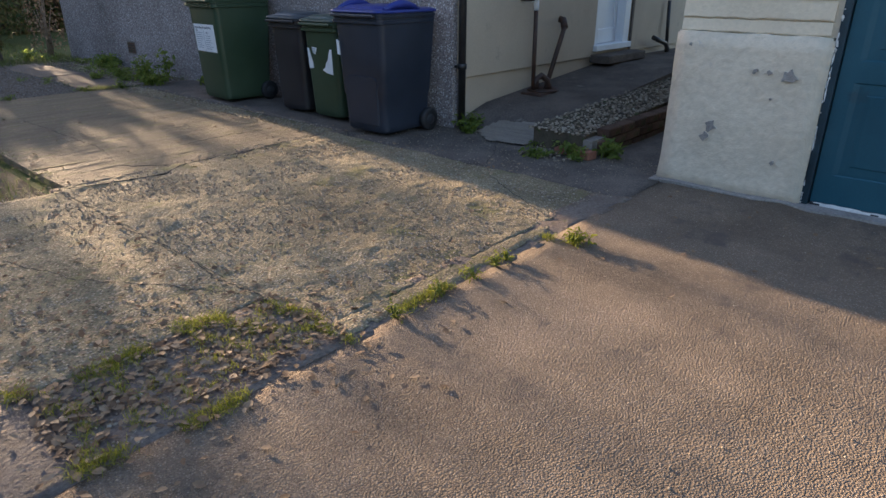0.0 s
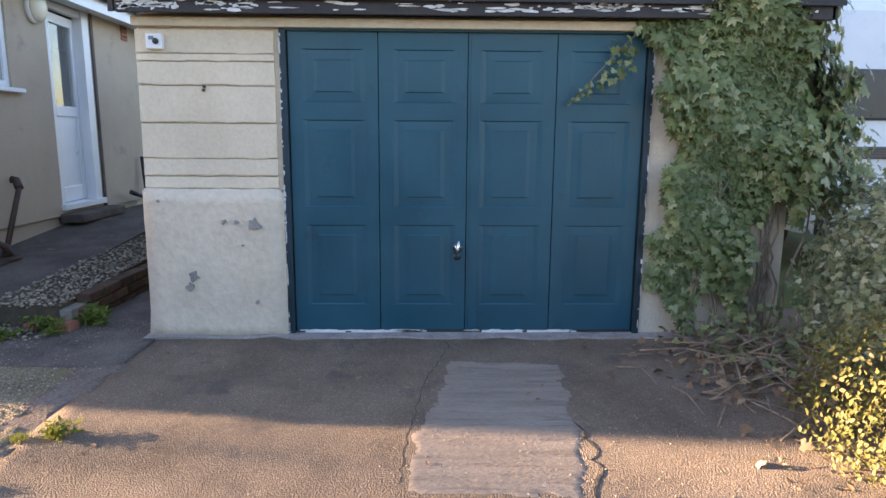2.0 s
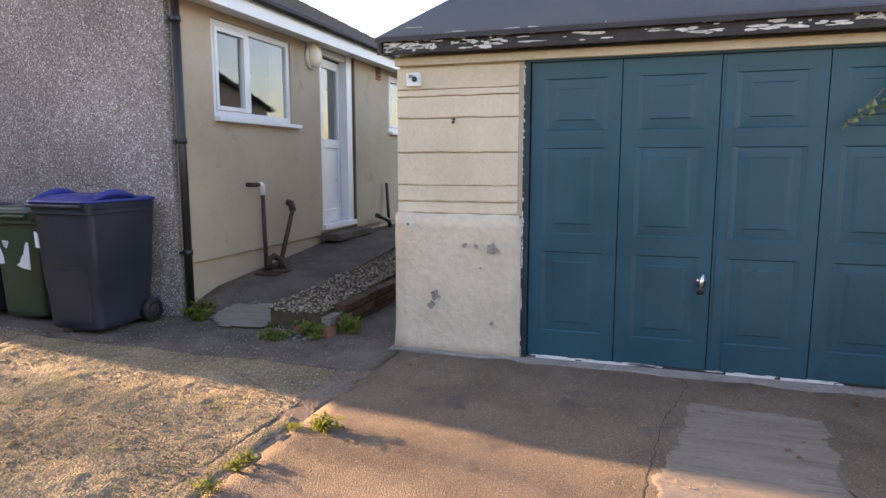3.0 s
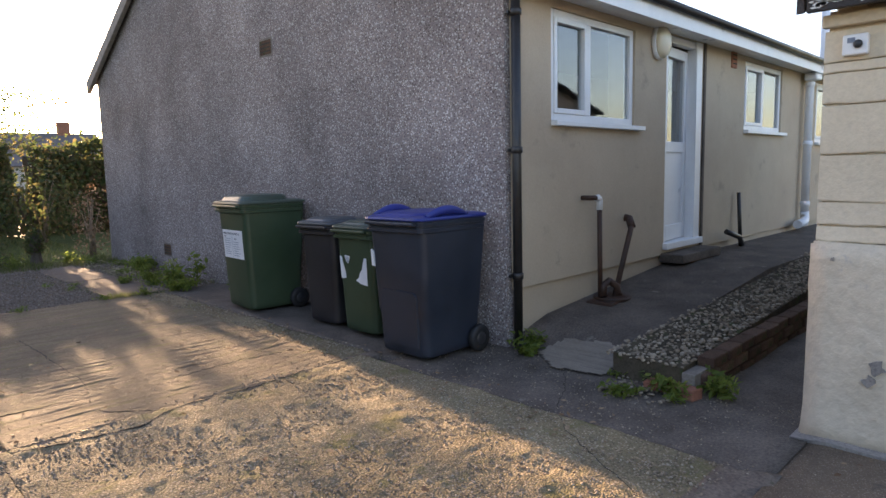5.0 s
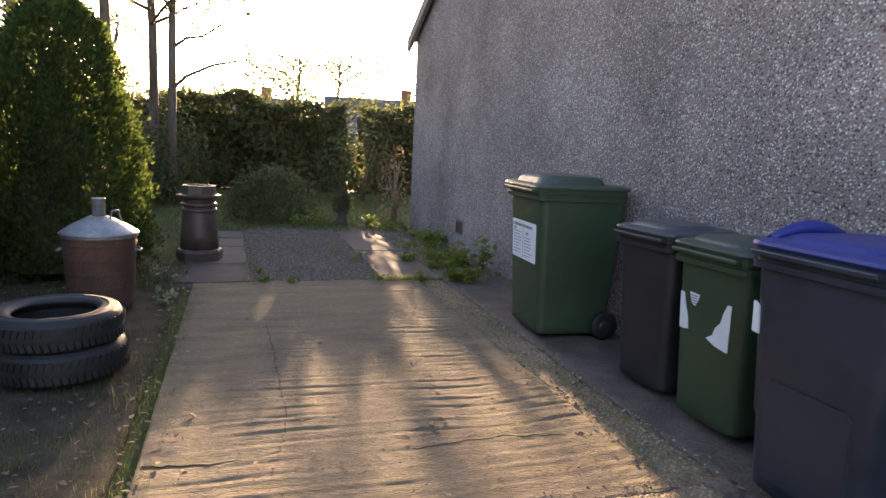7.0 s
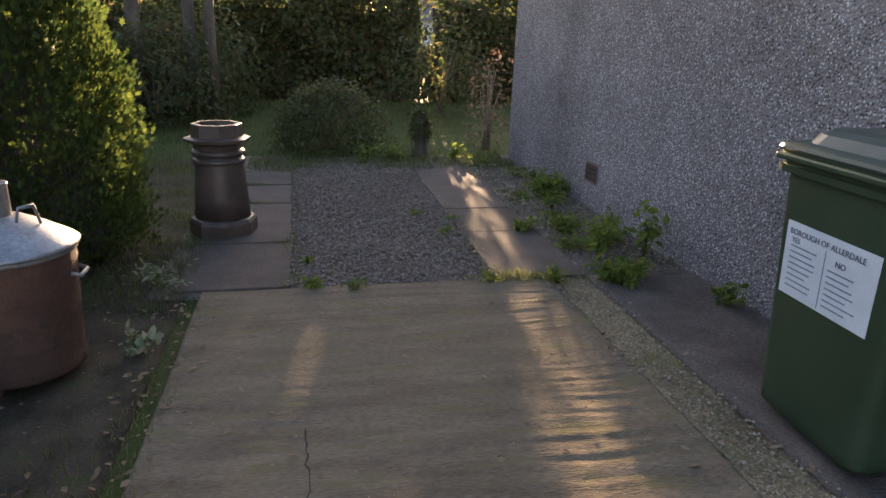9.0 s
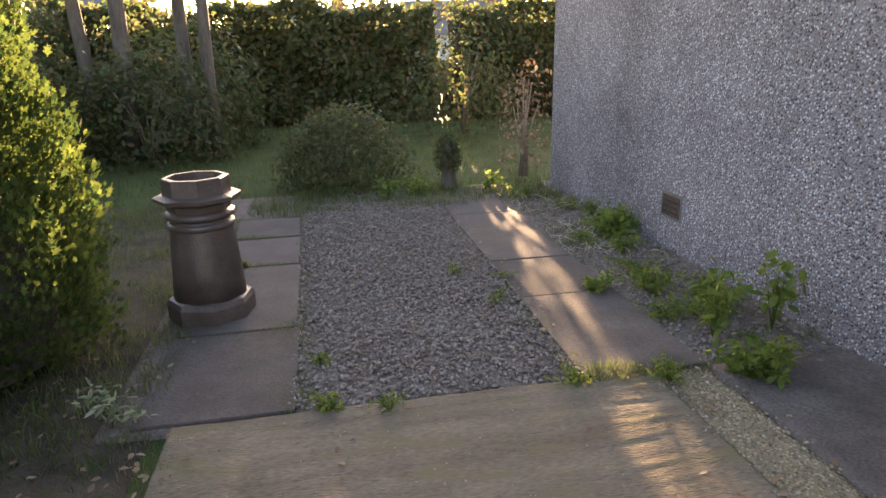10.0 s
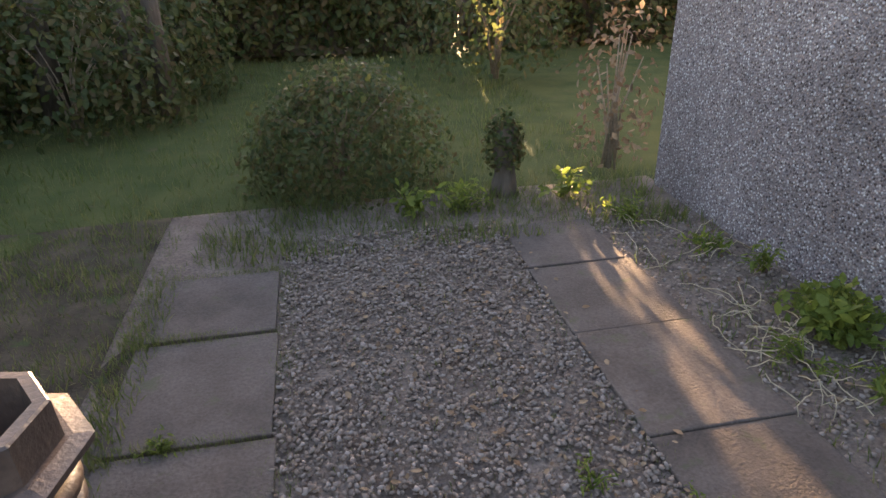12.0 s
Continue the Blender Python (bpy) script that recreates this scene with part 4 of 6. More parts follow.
# up-and-over door
gd = tagged(new("door_2"), "teal painted panelled metal garage door, shut", kind="structure")
cols = [DY1 - 0.045 + (DY0 + 0.045 - DY1 + 0.045) * i / 4 for i in range(5)]
for i in range(4):
    y1, y0 = cols[i], cols[i + 1]
    b = cuboid(FX + 0.040, FX + 0.065, y0 + 0.003, y1 - 0.003, 0.03, DZ - 0.012, 0.003)
    sheet_ = part("door_section", b, M["teal"], gd)
    yc = (y0 + y1) / 2 - (0.01 if i == 1 else 0)
    # the pressed skin round the three panels
    edges_ = (0.03, 0.20, 0.725, 0.84, 1.385, 1.49, 1.81, DZ - 0.012)
    for k in range(0, 8, 2):
        part("rail", cuboid(FX + 0.0242, FX + 0.039, y0 + 0.003, y1 - 0.003, edges_[k], edges_[k + 1]), M["teal"], sheet_)
    for ya, yb in ((y0 + 0.003, yc - 0.195), (yc + 0.195, y1 - 0.003)):
        for k in range(1, 7, 2):
            part("stile", cuboid(FX + 0.0242, FX + 0.039, ya, yb, edges_[k], edges_[k + 1]), M["teal"], sheet_)
    for z0, z1 in ((1.49, 1.81), (0.84, 1.385), (0.20, 0.725)):
        # pressed panel: a sunk border round a raised field
        bm = bmesh.new()
        hw = 0.195
        steps_ = ((0.0, 0.0, 0.0), (0.030, 0.007, 0.007), (0.036, 0.016, 0.0065), (0.070, 0.062, 0.0045), (0.095, 0.068, -0.001), (0.098, 0.072, -0.001))
        rings = []
        for iy, iz, dep in steps_:
            rings.append([bm.verts.new((FX + 0.0242 + dep, yy, zz)) for yy, zz in ((yc - hw + iy, z0 + iz), (yc + hw - iy, z0 + iz), (yc + hw - iy, z1 - iz), (yc - hw + iy, z1 - iz))])
        for a, c in zip(rings, rings[1:]):
            for k in range(4):
                bm.faces.new((a[k], c[k], c[(k + 1) % 4], a[(k + 1) % 4]))
        bm.faces.new(rings[-1][::-1])
        bmesh.ops.recalc_face_normals(bm, faces=bm.faces)
        part("panel", bm, M["teal"], sheet_)
for y0, y1 in ((DY1 - 0.042, DY1 - 0.001), (DY0 + 0.001, DY0 + 0.042)):
    part("door_frame", cuboid(FX - 0.006, FX + 0.09, y0, y1, 0.0, DZ, 0.004), M["frame_paint"], gd, "nearly black worn frame post")
part("door_frame", cuboid(FX - 0.002, FX + 0.09, DY0 + 0.042, DY1 - 0.042, DZ - 0.012, DZ - 0.001, 0.002), M["teal"], gd)
part("centre_seam", cuboid(FX + 0.018, FX + 0.0235, -0.245, -0.185, 0.04, DZ - 0.02, 0.003), M["teal"], gd)
part("bottom_seal", cuboid(FX + 0.02, FX + 0.06, DY0 + 0.05, DY1 - 0.05, 0.004, 0.028, 0.003), M["dark_panel"], gd)
structure("wall_garage_inner", cuboid(FX + 0.5, FX + 0.6, DY0, DY1, -0.05, 2.0), M["bare"], "plain wall inside the garage")
rr = random.Random(9)
flakes("paint_flakes", 80, lambda q: (FX - 0.0065, q.choice((DY1 - 0.004, DY1 - 0.006, DY0 + 0.006)) + q.uniform(-0.004, 0.004), q.uniform(0.02, 1.9)),
       lambda q: (q.uniform(0.003, 0.009), q.choice((0.008, 0.012, 0.02, 0.05)) * q.uniform(0.5, 1.4)), 0, M["white_flake"], gd, 6, "flaking white paint")
flakes("paint_flakes", 34, lambda q: (FX + 0.018, q.choice((q.uniform(0.1, 0.9), q.uniform(-0.9, -0.2))), 0.022 + q.uniform(-0.004, 0.006)),
       lambda q: (q.uniform(0.03, 0.10), q.uniform(0.004, 0.010)), 0, M["white_flake"], gd, 7, "flaking white paint")
for a, b in ((0.88, 0.62), (0.58, 0.30), (-0.28, -0.55), (-0.58, -0.86)):
    part("bottom_strip", cuboid(FX + 0.012, FX + 0.022, b, a, 0.010, 0.026, 0.003), M["white_flake"], gd, "worn white strip along the door foot")
KY, KZ = -0.115, 0.575
hd = part("door_handle", lathe(((0.030, 0), (0.032, 0.006), (0.018, 0.012), (0.013, 0.03), (0.013, 0.045)), 16, pose(FX + 0.028, KY, KZ, 0, -90, 0)), M["chrome"], gd, "worn chrome T handle")
part("grip", tube([(FX - 0.02, KY - 0.005, KZ + 0.055), (FX - 0.024, KY, KZ), (FX - 0.018, KY + 0.012, KZ - 0.045)], [0.011, 0.013, 0.010], 10), M["chrome"], hd)
part("lock_plate", lathe(((0.024, 0), (0.025, 0.008), (0.012, 0.014)), 14, pose(FX + 0.03, KY + 0.004, KZ - 0.055, 0, -90, 0)), M["dark_panel"], hd)

# ---- wheelie bins ----
def letters(text, size, m, material, parent, name="lettering"):
    """Raised print in the built-in font."""
    cu = bpy.data.curves.new("text", "FONT")
    cu.body, cu.size, cu.extrude = text, size, 0.0004
    tmp = bpy.data.objects.new("text", cu)
    scene.collection.objects.link(tmp)
    me = bpy.data.meshes.new_from_object(tmp.evaluated_get(bpy.context.evaluated_depsgraph_get()))
    bpy.data.objects.remove(tmp)
    bpy.data.curves.remove(cu)
    me.transform(m)
    me.materials.append(material)
    ob = new(name, me)
    ob.parent = parent
    return ob


def wheelie_bin(at, label, w, d, h, body_mat, lid_mat, rz=0, hump=False, panel=False, rise=0.058):
    """Local x runs from the front (0) to the back (d), y across."""
    t = thing("wheelie_bin", at, label, "wheelie bin", "bins along the wall", rz)
    bw, bd = w * 0.81, d * 0.74
    zb, zt = 0.03, h * 0.90
    def at_z(z):
        k = (z - zb) / (zt - zb)
        return bw + (w * 0.93 - bw) * k, bd + (d * 0.90 - bd) * k, 0.07 * d * (1 - k) + 0.045
    sec = []
    for z in (zb, zb + 0.02, zb + 0.06, h * 0.30, h * 0.32, h * 0.6, h * 0.8, zt):
        ww, dd, x0 = at_z(z)
        if z == zb:
            ww, dd, x0 = ww - 0.03, dd - 0.03, x0 + 0.015
        if panel and z > h * 0.31:
            ww, dd, x0 = ww + 0.012, dd + 0.008, x0 - 0.006
        sec.append((rounded(dd, ww, 0.055, 4), z, x0 + dd / 2, 0))
    b = loft(sec)
    body = part("body", b, M[body_mat], t, smooth=True)
    mod = body.modifiers.new("edge", "EDGE_SPLIT")
    mod.split_angle = radians(40)
    if panel:
        for z0, z1 in ((0.10, h * 0.44),):
            bm = bmesh.new()
            q = []
            for z, ins in ((z0, 0), (z1, 0), (z1 + 0.025, 0.03)):
                ww, dd, x0 = at_z(z)
                q.append([bm.verts.new((x0 + o, y, z)) for y, o in ((-ww / 2 + 0.06 + ins, 0.01), (-ww / 2 + 0.075 + ins, -0.015), (ww / 2 - 0.075 - ins, -0.015), (ww / 2 - 0.06 - ins, 0.01))])
            for a, c in zip(q, q[1:]):
                for i in range(3):
                    bm.faces.new((a[i], a[i + 1], c[i + 1], c[i]))
            bm.faces.new(q[-1])
            bmesh.ops.recalc_face_normals(bm, faces=bm.faces)
            part("front_panel", bm, M[body_mat], body)
    # rim of stepped ridges
    sec = []
    for z, o in ((zt - 0.05, -0.05), (zt - 0.045, -0.012), (zt - 0.02, -0.010), (zt - 0.018, -0.028), (zt - 0.002, -0.028), (zt, -0.004), (zt + 0.022, 0.0), (zt + 0.024, -0.016), (zt + 0.034, -0.016)):
        sec.append((rounded(d * 0.94 + o, w + o, 0.05, 4), z, d * 0.48, 0))
    part("rim", loft(sec), M[body_mat], t)
    # lid: a shallow dome that overhangs the rim
    z = zt + 0.035
    sec = [(rounded(d * 0.97, w * 1.0, 0.06, 4), z, d * 0.49, 0), (rounded(d * 0.985, w * 1.01, 0.06, 4), z + 0.008, d * 0.49, 0), (rounded(d * 0.975, w * 0.99, 0.06, 4), z + 0.02, d * 0.49, 0),
           (rounded(d * 0.88, w * 0.88, 0.08, 4), z + 0.032, d * 0.50, 0)]
    lid = part("lid", loft(sec), M[lid_mat], t)
    sec = [(rounded(d * 0.70, w * 0.82, 0.10, 4), z + 0.03, d * 0.42, 0), (rounded(d * 0.66, w * 0.77, 0.10, 4), z + rise * 0.75, d * 0.43, 0), (rounded(d * 0.60, w * 0.70, 0.10, 4), z + rise * 0.93, d * 0.44, 0), (rounded(d * 0.45, w * 0.55, 0.10, 4), z + rise, d * 0.45, 0)]
    part("lid_crown", loft(sec), M[lid_mat], lid)
    for s in (-1, 1):
        if hump:
            pts = [(d * (0.12 + 0.055 * i), s * w * 0.455, z + 0.024 + 0.042 * math.sin(math.pi * i / 10)) for i in range(11)]
            part("lid_grip", tube(pts, [0.016 + 0.016 * math.sin(math.pi * i / 10) for i in range(11)], 8), M[lid_mat], lid)
        part("hinge", tube([(d * 0.94, s * w * 0.30 - 0.03, z + 0.004), (d * 0.94, s * w * 0.30 + 0.03, z + 0.004)], 0.018, 10), M[lid_mat], lid)
    part("handle_bar", tube([(d * 0.955, -w * 0.36, zt + 0.015), (d * 0.985, -w * 0.34, zt + 0.018), (d * 0.985, w * 0.34, zt + 0.018), (d * 0.955, w * 0.36, zt + 0.015)], 0.014, 10), M[body_mat], t)
    part("front_lip", cuboid(-0.022, 0.03, -w * 0.42, w * 0.42, zt + 0.004, zt + 0.026, 0.006), M[body_mat], t)
    for s in (-1, 1):
        wheel = part("wheel", lathe(((0.055, -0.026), (0.092, -0.026), (0.10, -0.014), (0.10, 0.014), (0.092, 0.026), (0.055, 0.026)), 22, pose(d * 0.80, s * (bw / 2 + 0.045), 0.10, 90)), M["rubber"], t, "black rubber wheel")
        part("hub", lathe(((0.012, -0.031), (0.045, -0.029), (0.054, -0.02), (0.054, 0.02), (0.045, 0.029), (0.012, 0.031)), 16, pose(d * 0.80, s * (bw / 2 + 0.045), 0.10, 90)), M["dark_panel"], wheel)
    part("axle", tube([(d * 0.80, -bw / 2 - 0.05, 0.10), (d * 0.80, bw / 2 + 0.05, 0.10)], 0.011, 8), M["zinc"], t)
    return t, at_z


def front_plate(t, at_z, ring, material, name, lift=0.003, label=""):
    """A thin label on the sloping front; ring of (y, z)."""
    bm = bmesh.new()
    a = [bm.verts.new((at_z(z)[2] - lift, y, z)) for y, z in ring]
    b = [bm.verts.new((at_z(z)[2] + 0.002, y, z)) for y, z in ring]
    bm.faces.new(a)
    n = len(ring)
    for i in range(n):
        bm.faces.new((a[i], b[i], b[(i + 1) % n], a[(i + 1) % n]))
    bmesh.ops.recalc_face_normals(bm, faces=bm.faces)
    return part(name, bm, material, t, label)


bin_a, za = wheelie_bin((3.45, 6.85, 0.0), "green wheelie bin with a white paper notice on its front", 0.66, 0.73, 1.14, "green_bin", "green_lid", rz=-3, rise=0.09)
label_a = front_plate(bin_a, za, ((0.225, 0.525), (-0.205, 0.525), (-0.21, 0.805), (0.23, 0.805)), M["paper"], "notice", 0.0035, "white printed paper notice")
for y0, y1, z, hh in ([(0.195, 0.06, 0.715 - 0.022 * i, 0.005) for i in range(8)] + [(0.0, -0.15, 0.685 - 0.022 * i, 0.005) for i in range(7)]):
    y1 = y1 + R.uniform(0, 0.05)
    front_plate(bin_a, za, ((y0, z), (y1, z), (y1, z + hh), (y0, z + hh)), M["ink"], "print_line", 0.005)
front_plate(bin_a, za, ((0.022, 0.535), (0.019, 0.535), (0.019, 0.75), (0.022, 0.75)), M["ink"], "print_rule", 0.005)


def front_text(t, at_z, text, size, y, z):
    slope = math.degrees(math.atan2(at_z(z + 0.1)[2] - at_z(z)[2], 0.1))
    letters(text, size, Matrix.Translation((at_z(z)[2] - 0.005, y, z)) @ pose(0, 0, 0, 0, slope, 0) @ pose(0, 0, 0, 90, 0, -90), M["dark_ink"], t)


front_text(bin_a, za, "BOROUGH OF ALLERDALE", 0.0305, 0.21, 0.76)
front_text(bin_a, za, "YES", 0.028, 0.195, 0.73)
front_text(bin_a, za, "NO", 0.03, -0.03, 0.71)
bin_b, zb_ = wheelie_bin((3.62, 5.63, 0.0), "small dark brown wheelie bin with a grey lid", 0.48, 0.53, 0.96, "brown_bin", "grey_lid", rz=4)
bin_c, zc = wheelie_bin((3.61, 5.09, 0.0), "small green wheelie bin with torn white label scraps", 0.50, 0.54, 0.95, "green_bin", "green_lid", rz=2)
front_plate(bin_c, zc, ((0.19, 0.655), (0.165, 0.65), (0.155, 0.60), (0.13, 0.53), (0.125, 0.475), (0.15, 0.47), (0.185, 0.47)), M["paper"], "label_scrap", 0.004, "torn white paper scrap")
front_plate(bin_c, zc, ((0.125, 0.665), (0.06, 0.66), (0.07, 0.63), (0.085, 0.60), (0.11, 0.61), (0.12, 0.64)), M["paper"], "label_scrap", 0.004, "torn white paper scrap")
front_plate(bin_c, zc, ((-0.12, 0.655), (-0.145, 0.655), (-0.14, 0.43), (-0.06, 0.44), (0.0, 0.465), (-0.04, 0.49), (-0.055, 0.53), (-0.085, 0.56), (-0.10, 0.61)), M["paper"], "label_scrap", 0.004, "torn white paper scrap")
for i in range(4):
    front_plate(bin_c, zc, ((0.115, 0.652 - i * 0.012), (0.075, 0.652 - i * 0.012), (0.075, 0.647 - i * 0.012), (0.115, 0.647 - i * 0.012)), M["ink"], "print_line", 0.0055)
bin_d, zd = wheelie_bin((3.40, 4.33, 0.0), "large charcoal wheelie bin with a blue lid", 0.595, 0.74, 1.07, "dark_bin", "blue_lid", rz=1, hump=True, panel=True)
front_plate(bin_d, zd, ((0.265, 0.66), (0.235, 0.655), (0.24, 0.76), (0.265, 0.78)), M["paper"], "label_scrap", 0.012, "faded label scrap")

# ---- pipes and fittings on the house ----
dp = thing("downpipe", (GX + 0.055, HY - 0.055, 0.02), "black plastic downpipe at the corner of the house", "downpipe")
part("pipe", tube([(0, 0, 0), (0, 0, 2.60)], 0.034, 14), M["black_pipe"], dp)
for z in (0.52, 1.45, 2.42):
    part("bracket", lathe(((0.036, -0.025), (0.043, -0.02), (0.043, 0.02), (0.036, 0.025)), 14, pose(0, 0, z)), M["black_pipe"], dp)
    part("clip", cuboid(-0.045, 0.045, 0.035, 0.053, z - 0.012, z + 0.012, 0.003), M["black_pipe"], dp)
part("swan_neck", tube([(0, 0, 2.58), (0, -0.06, 2.66), (0, -0.19, 2.68), (0, -0.24, 2.70)], 0.034, 12), M["black_pipe"], dp)
part("shoe", tube([(0, 0, 0.04), (0, -0.03, 0.005), (-0.02, -0.07, -0.012)], 0.036, 12), M["black_pipe"], dp)

wp = thing("white_downpipe", (11.05, HY - 0.10, 0.42), "white plastic soil pipe against the house wall", "pipe")
part("pipe", tube([(0, 0, 0.12), (0, 0, 2.10), (0.0, -0.05, 2.2), (0.02, -0.16, 2.35), (0.02, -0.16, 3.3)], 0.055, 14), M["white_pvc"], wp)
part("elbow", tube([(0, 0, 0.2), (0, -0.01, 0.10), (-0.10, -0.03, 0.055), (-0.52, -0.06, 0.05)], 0.06, 14), M["white_pvc"], wp)
for z in (0.32, 1.2, 2.05):
    part("collar", lathe(((0.056, -0.035), (0.066, -0.03), (0.066, 0.03), (0.056, 0.035)), 16, pose(0, 0, z)), M["white_pvc"], wp)
part("hopper", cuboid(-0.12, 0.14, -0.12, 0.05, 2.1, 2.2, 0.02), M["white_pvc"], wp)

w1 = thing("waste_pipe", (5.24, HY, -0.055), "brown waste pipe with a white elbow dropping to a gully", "pipe")
part("elbow", tube([(0.06, -0.11, 1.12), (0.045, -0.11, 1.135), (0.02, -0.105, 1.13)], 0.028, 10), M["white_pvc"], w1, "white plastic elbow")
part("elbow_drop", tube([(0.06, -0.11, 1.135), (0.07, -0.11, 1.11), (0.07, -0.11, 1.03)], 0.026, 10), M["white_pvc"], w1, "white plastic elbow")
part("stub", tube([(-0.03, 0.02, 1.135), (-0.03, -0.10, 1.135), (0.03, -0.11, 1.135)], 0.021, 10), M["brown_pipe"], w1)
part("pipe", tube([(0.07, -0.11, 1.06), (0.075, -0.12, 0.24)], 0.021, 10), M["brown_pipe"], w1)
w2 = thing("leaning_pipe", (5.79, HY, -0.02), "rusty brown pipe leaning from the gully to the wall", "pipe")
part("pipe", tube([(-0.34, -0.18, 0.24), (0.06, -0.12, 0.84), (0.075, -0.09, 0.87)], 0.024, 10), M["brown_pipe"], w2)
part("socket", tube([(0.045, -0.125, 0.81), (0.08, -0.08, 0.885), (0.075, -0.04, 0.89)], 0.036, 10), M["brown_pipe"], w2)
gy = thing("gully", (5.37, HY - 0.2, 0.205), "brown gully grate in the path under the waste pipes", "drain")
part("bowl", lathe(((0.13, -0.03), (0.16, 0.025), (0.15, 0.035), (0.11, 0.02)), 16), M["brown_pipe"], gy)
part("trap", tube([(-0.05, 0.05, 0.03), (-0.04, 0.06, 0.12), (0.05, 0.06, 0.15), (0.11, 0.02, 0.10), (0.11, 0.0, 0.02)], 0.032, 10), M["brown_pipe"], gy)
part("kerb", cuboid(-0.22, 0.24, -0.12, 0.12, -0.06, 0.012, 0.012), M["brown_pipe"], gy)
w3 = thing("waste_pipe", (8.45, HY, 0.30), "thin black waste pipe and branch against the wall", "pipe")
part("pipe", tube([(0.1, -0.10, 0.05), (0.1, -0.06, 0.70)], 0.024, 8), M["black_pipe"], w3)
part("branch", tube([(0.1, -0.12, 0.08), (-0.1, -0.16, 0.18), (-0.35, -0.16, 0.24), (-0.42, -0.12, 0.27)], 0.03, 8), M["black_pipe"], w3)

lamp = thing("bulkhead_lamp", (6.51, HY, 2.51), "cream opal bulkhead lamp on the house wall", "lamp")
part("base", lathe(((0.13, 0), (0.14, 0.015), (0.14, 0.04), (0.13, 0.05)), 28, pose(0, 0, 0, 90) @ Matrix.Diagonal((0.9, 1.15, 1, 1))), M["white_pvc"], lamp)
part("globe", lathe(((0.128, 0.045), (0.13, 0.065), (0.115, 0.095), (0.08, 0.118), (0.03, 0.13), (0.002, 0.131)), 28, pose(0, 0, 0, 90) @ Matrix.Diagonal((0.9, 1.15, 1, 1))), M["opal"], lamp)
ab = thing("air_brick", (8.42, HY - 0.005, 2.56), "red clay air brick set in the wall", "air brick")
part("face", cuboid(-0.075, 0.075, -0.012, 0.01, -0.10, 0.10, 0.004), M["brick"], ab)
# raised dark bars, the shade of the open slots as colour
for i in range(3):
    part("slot", cuboid(-0.055, 0.055, -0.0155, -0.011, -0.06 + i * 0.05, -0.045 + i * 0.05), M["cable"], ab)
for y, z in ((10.265, 0.305), (7.24, 2.69)):
    vb = thing("air_brick", (GX, y, z), "red-brown clay air brick in the pebble-dashed wall", "air brick")
    part("face", cuboid(-0.008, 0.03, -0.115, 0.115, -0.075, 0.075, 0.004), M["dark_brick"], vb)
    # slots are not cut: dark bars carry their shade
    for r in range(3):
        part("slot", cuboid(-0.0125, -0.0075, -0.095, 0.095, -0.05 + r * 0.04, -0.036 + r * 0.04), M["cable"], vb)
    part("surround", cuboid(-0.004, 0.02, -0.135, 0.135, -0.095, 0.095, 0.003), M["mortar"], vb)
# grey junction box on the garage pier
jb = thing("junction_box", (FX - 0.005, 1.715, 1.835), "small white switch box screwed to the garage boards", "switch box")
part("box", cuboid(-0.038, 0.0, -0.05, 0.05, -0.045, 0.045, 0.008), M["white_pvc"], jb)
part("knob", lathe(((0.018, 0), (0.018, 0.012), (0.012, 0.018)), 12, pose(-0.037, -0.012, 0.0, 0, -90, 0)), M["dark_panel"], jb)
# a coloured tile in place of the reflection on the box
part("painted_glint", cuboid(-0.0405, -0.037, 0.0, 0.03, 0.008, 0.03, 0.001), M["ink"], jb)
for y, z in ((1.44, 1.575), (1.445, 1.555), (1.80, 0.885)):
    sc = thing("screw", (FX - 0.02, y, z), "small rusty screw in the garage front", "screw")
    part("head", lathe(((0.010, -0.006), (0.010, 0.004), (0.006, 0.007)), 8, pose(0, 0, 0, 0, -90, 0)), M["brown_pipe"], sc)

# ---- low brick edge of the raised strip ----
rw = thing("retaining_wall", (0, 0, 0), "low mossy brick retaining wall with a broken red end", "wall")
part("core", cuboid(4.10, 14.0, 2.475, 2.555, -0.08, 0.12, 0.003), M["mortar"], rw)
brick_me = None
for course in range(3):
    for i in range(24):
        x = 4.06 + i * 0.235 + (0.117 if course % 2 else 0)
        z = -0.035 + course * 0.075
        if course == 2 and i == 0:
            continue
        if brick_me is None:
            brick_me = link("brick", cuboid(-0.108, 0.108, -0.052, 0.052, 0, 0.065, 0.006, seg=1), M["dark_brick"], rw).data
            bpy.data.objects["brick"].matrix_basis = pose(x + 0.11, 2.50, z)
            continue
        o = new("brick", brick_me)
        o.parent = rw
        o.matrix_basis = pose(x + 0.11, 2.50 + R.uniform(-0.006, 0.006), z + 0.02 * (x - 4.1) * (course == 2) * 0, R.uniform(-1, 1), R.uniform(-1, 1), R.uniform(-1.5, 1.5))
for x, y, z, a in ((4.06, 2.53, -0.01, 80), (4.08, 2.66, -0.015, 95)):
    o = part("end_brick", cuboid(-0.10, 0.10, -0.05, 0.05, 0, 0.065, 0.008), M["brick"], rw, "broken red brick")
    o.matrix_basis = pose(x, y, z, 0, 3, a)

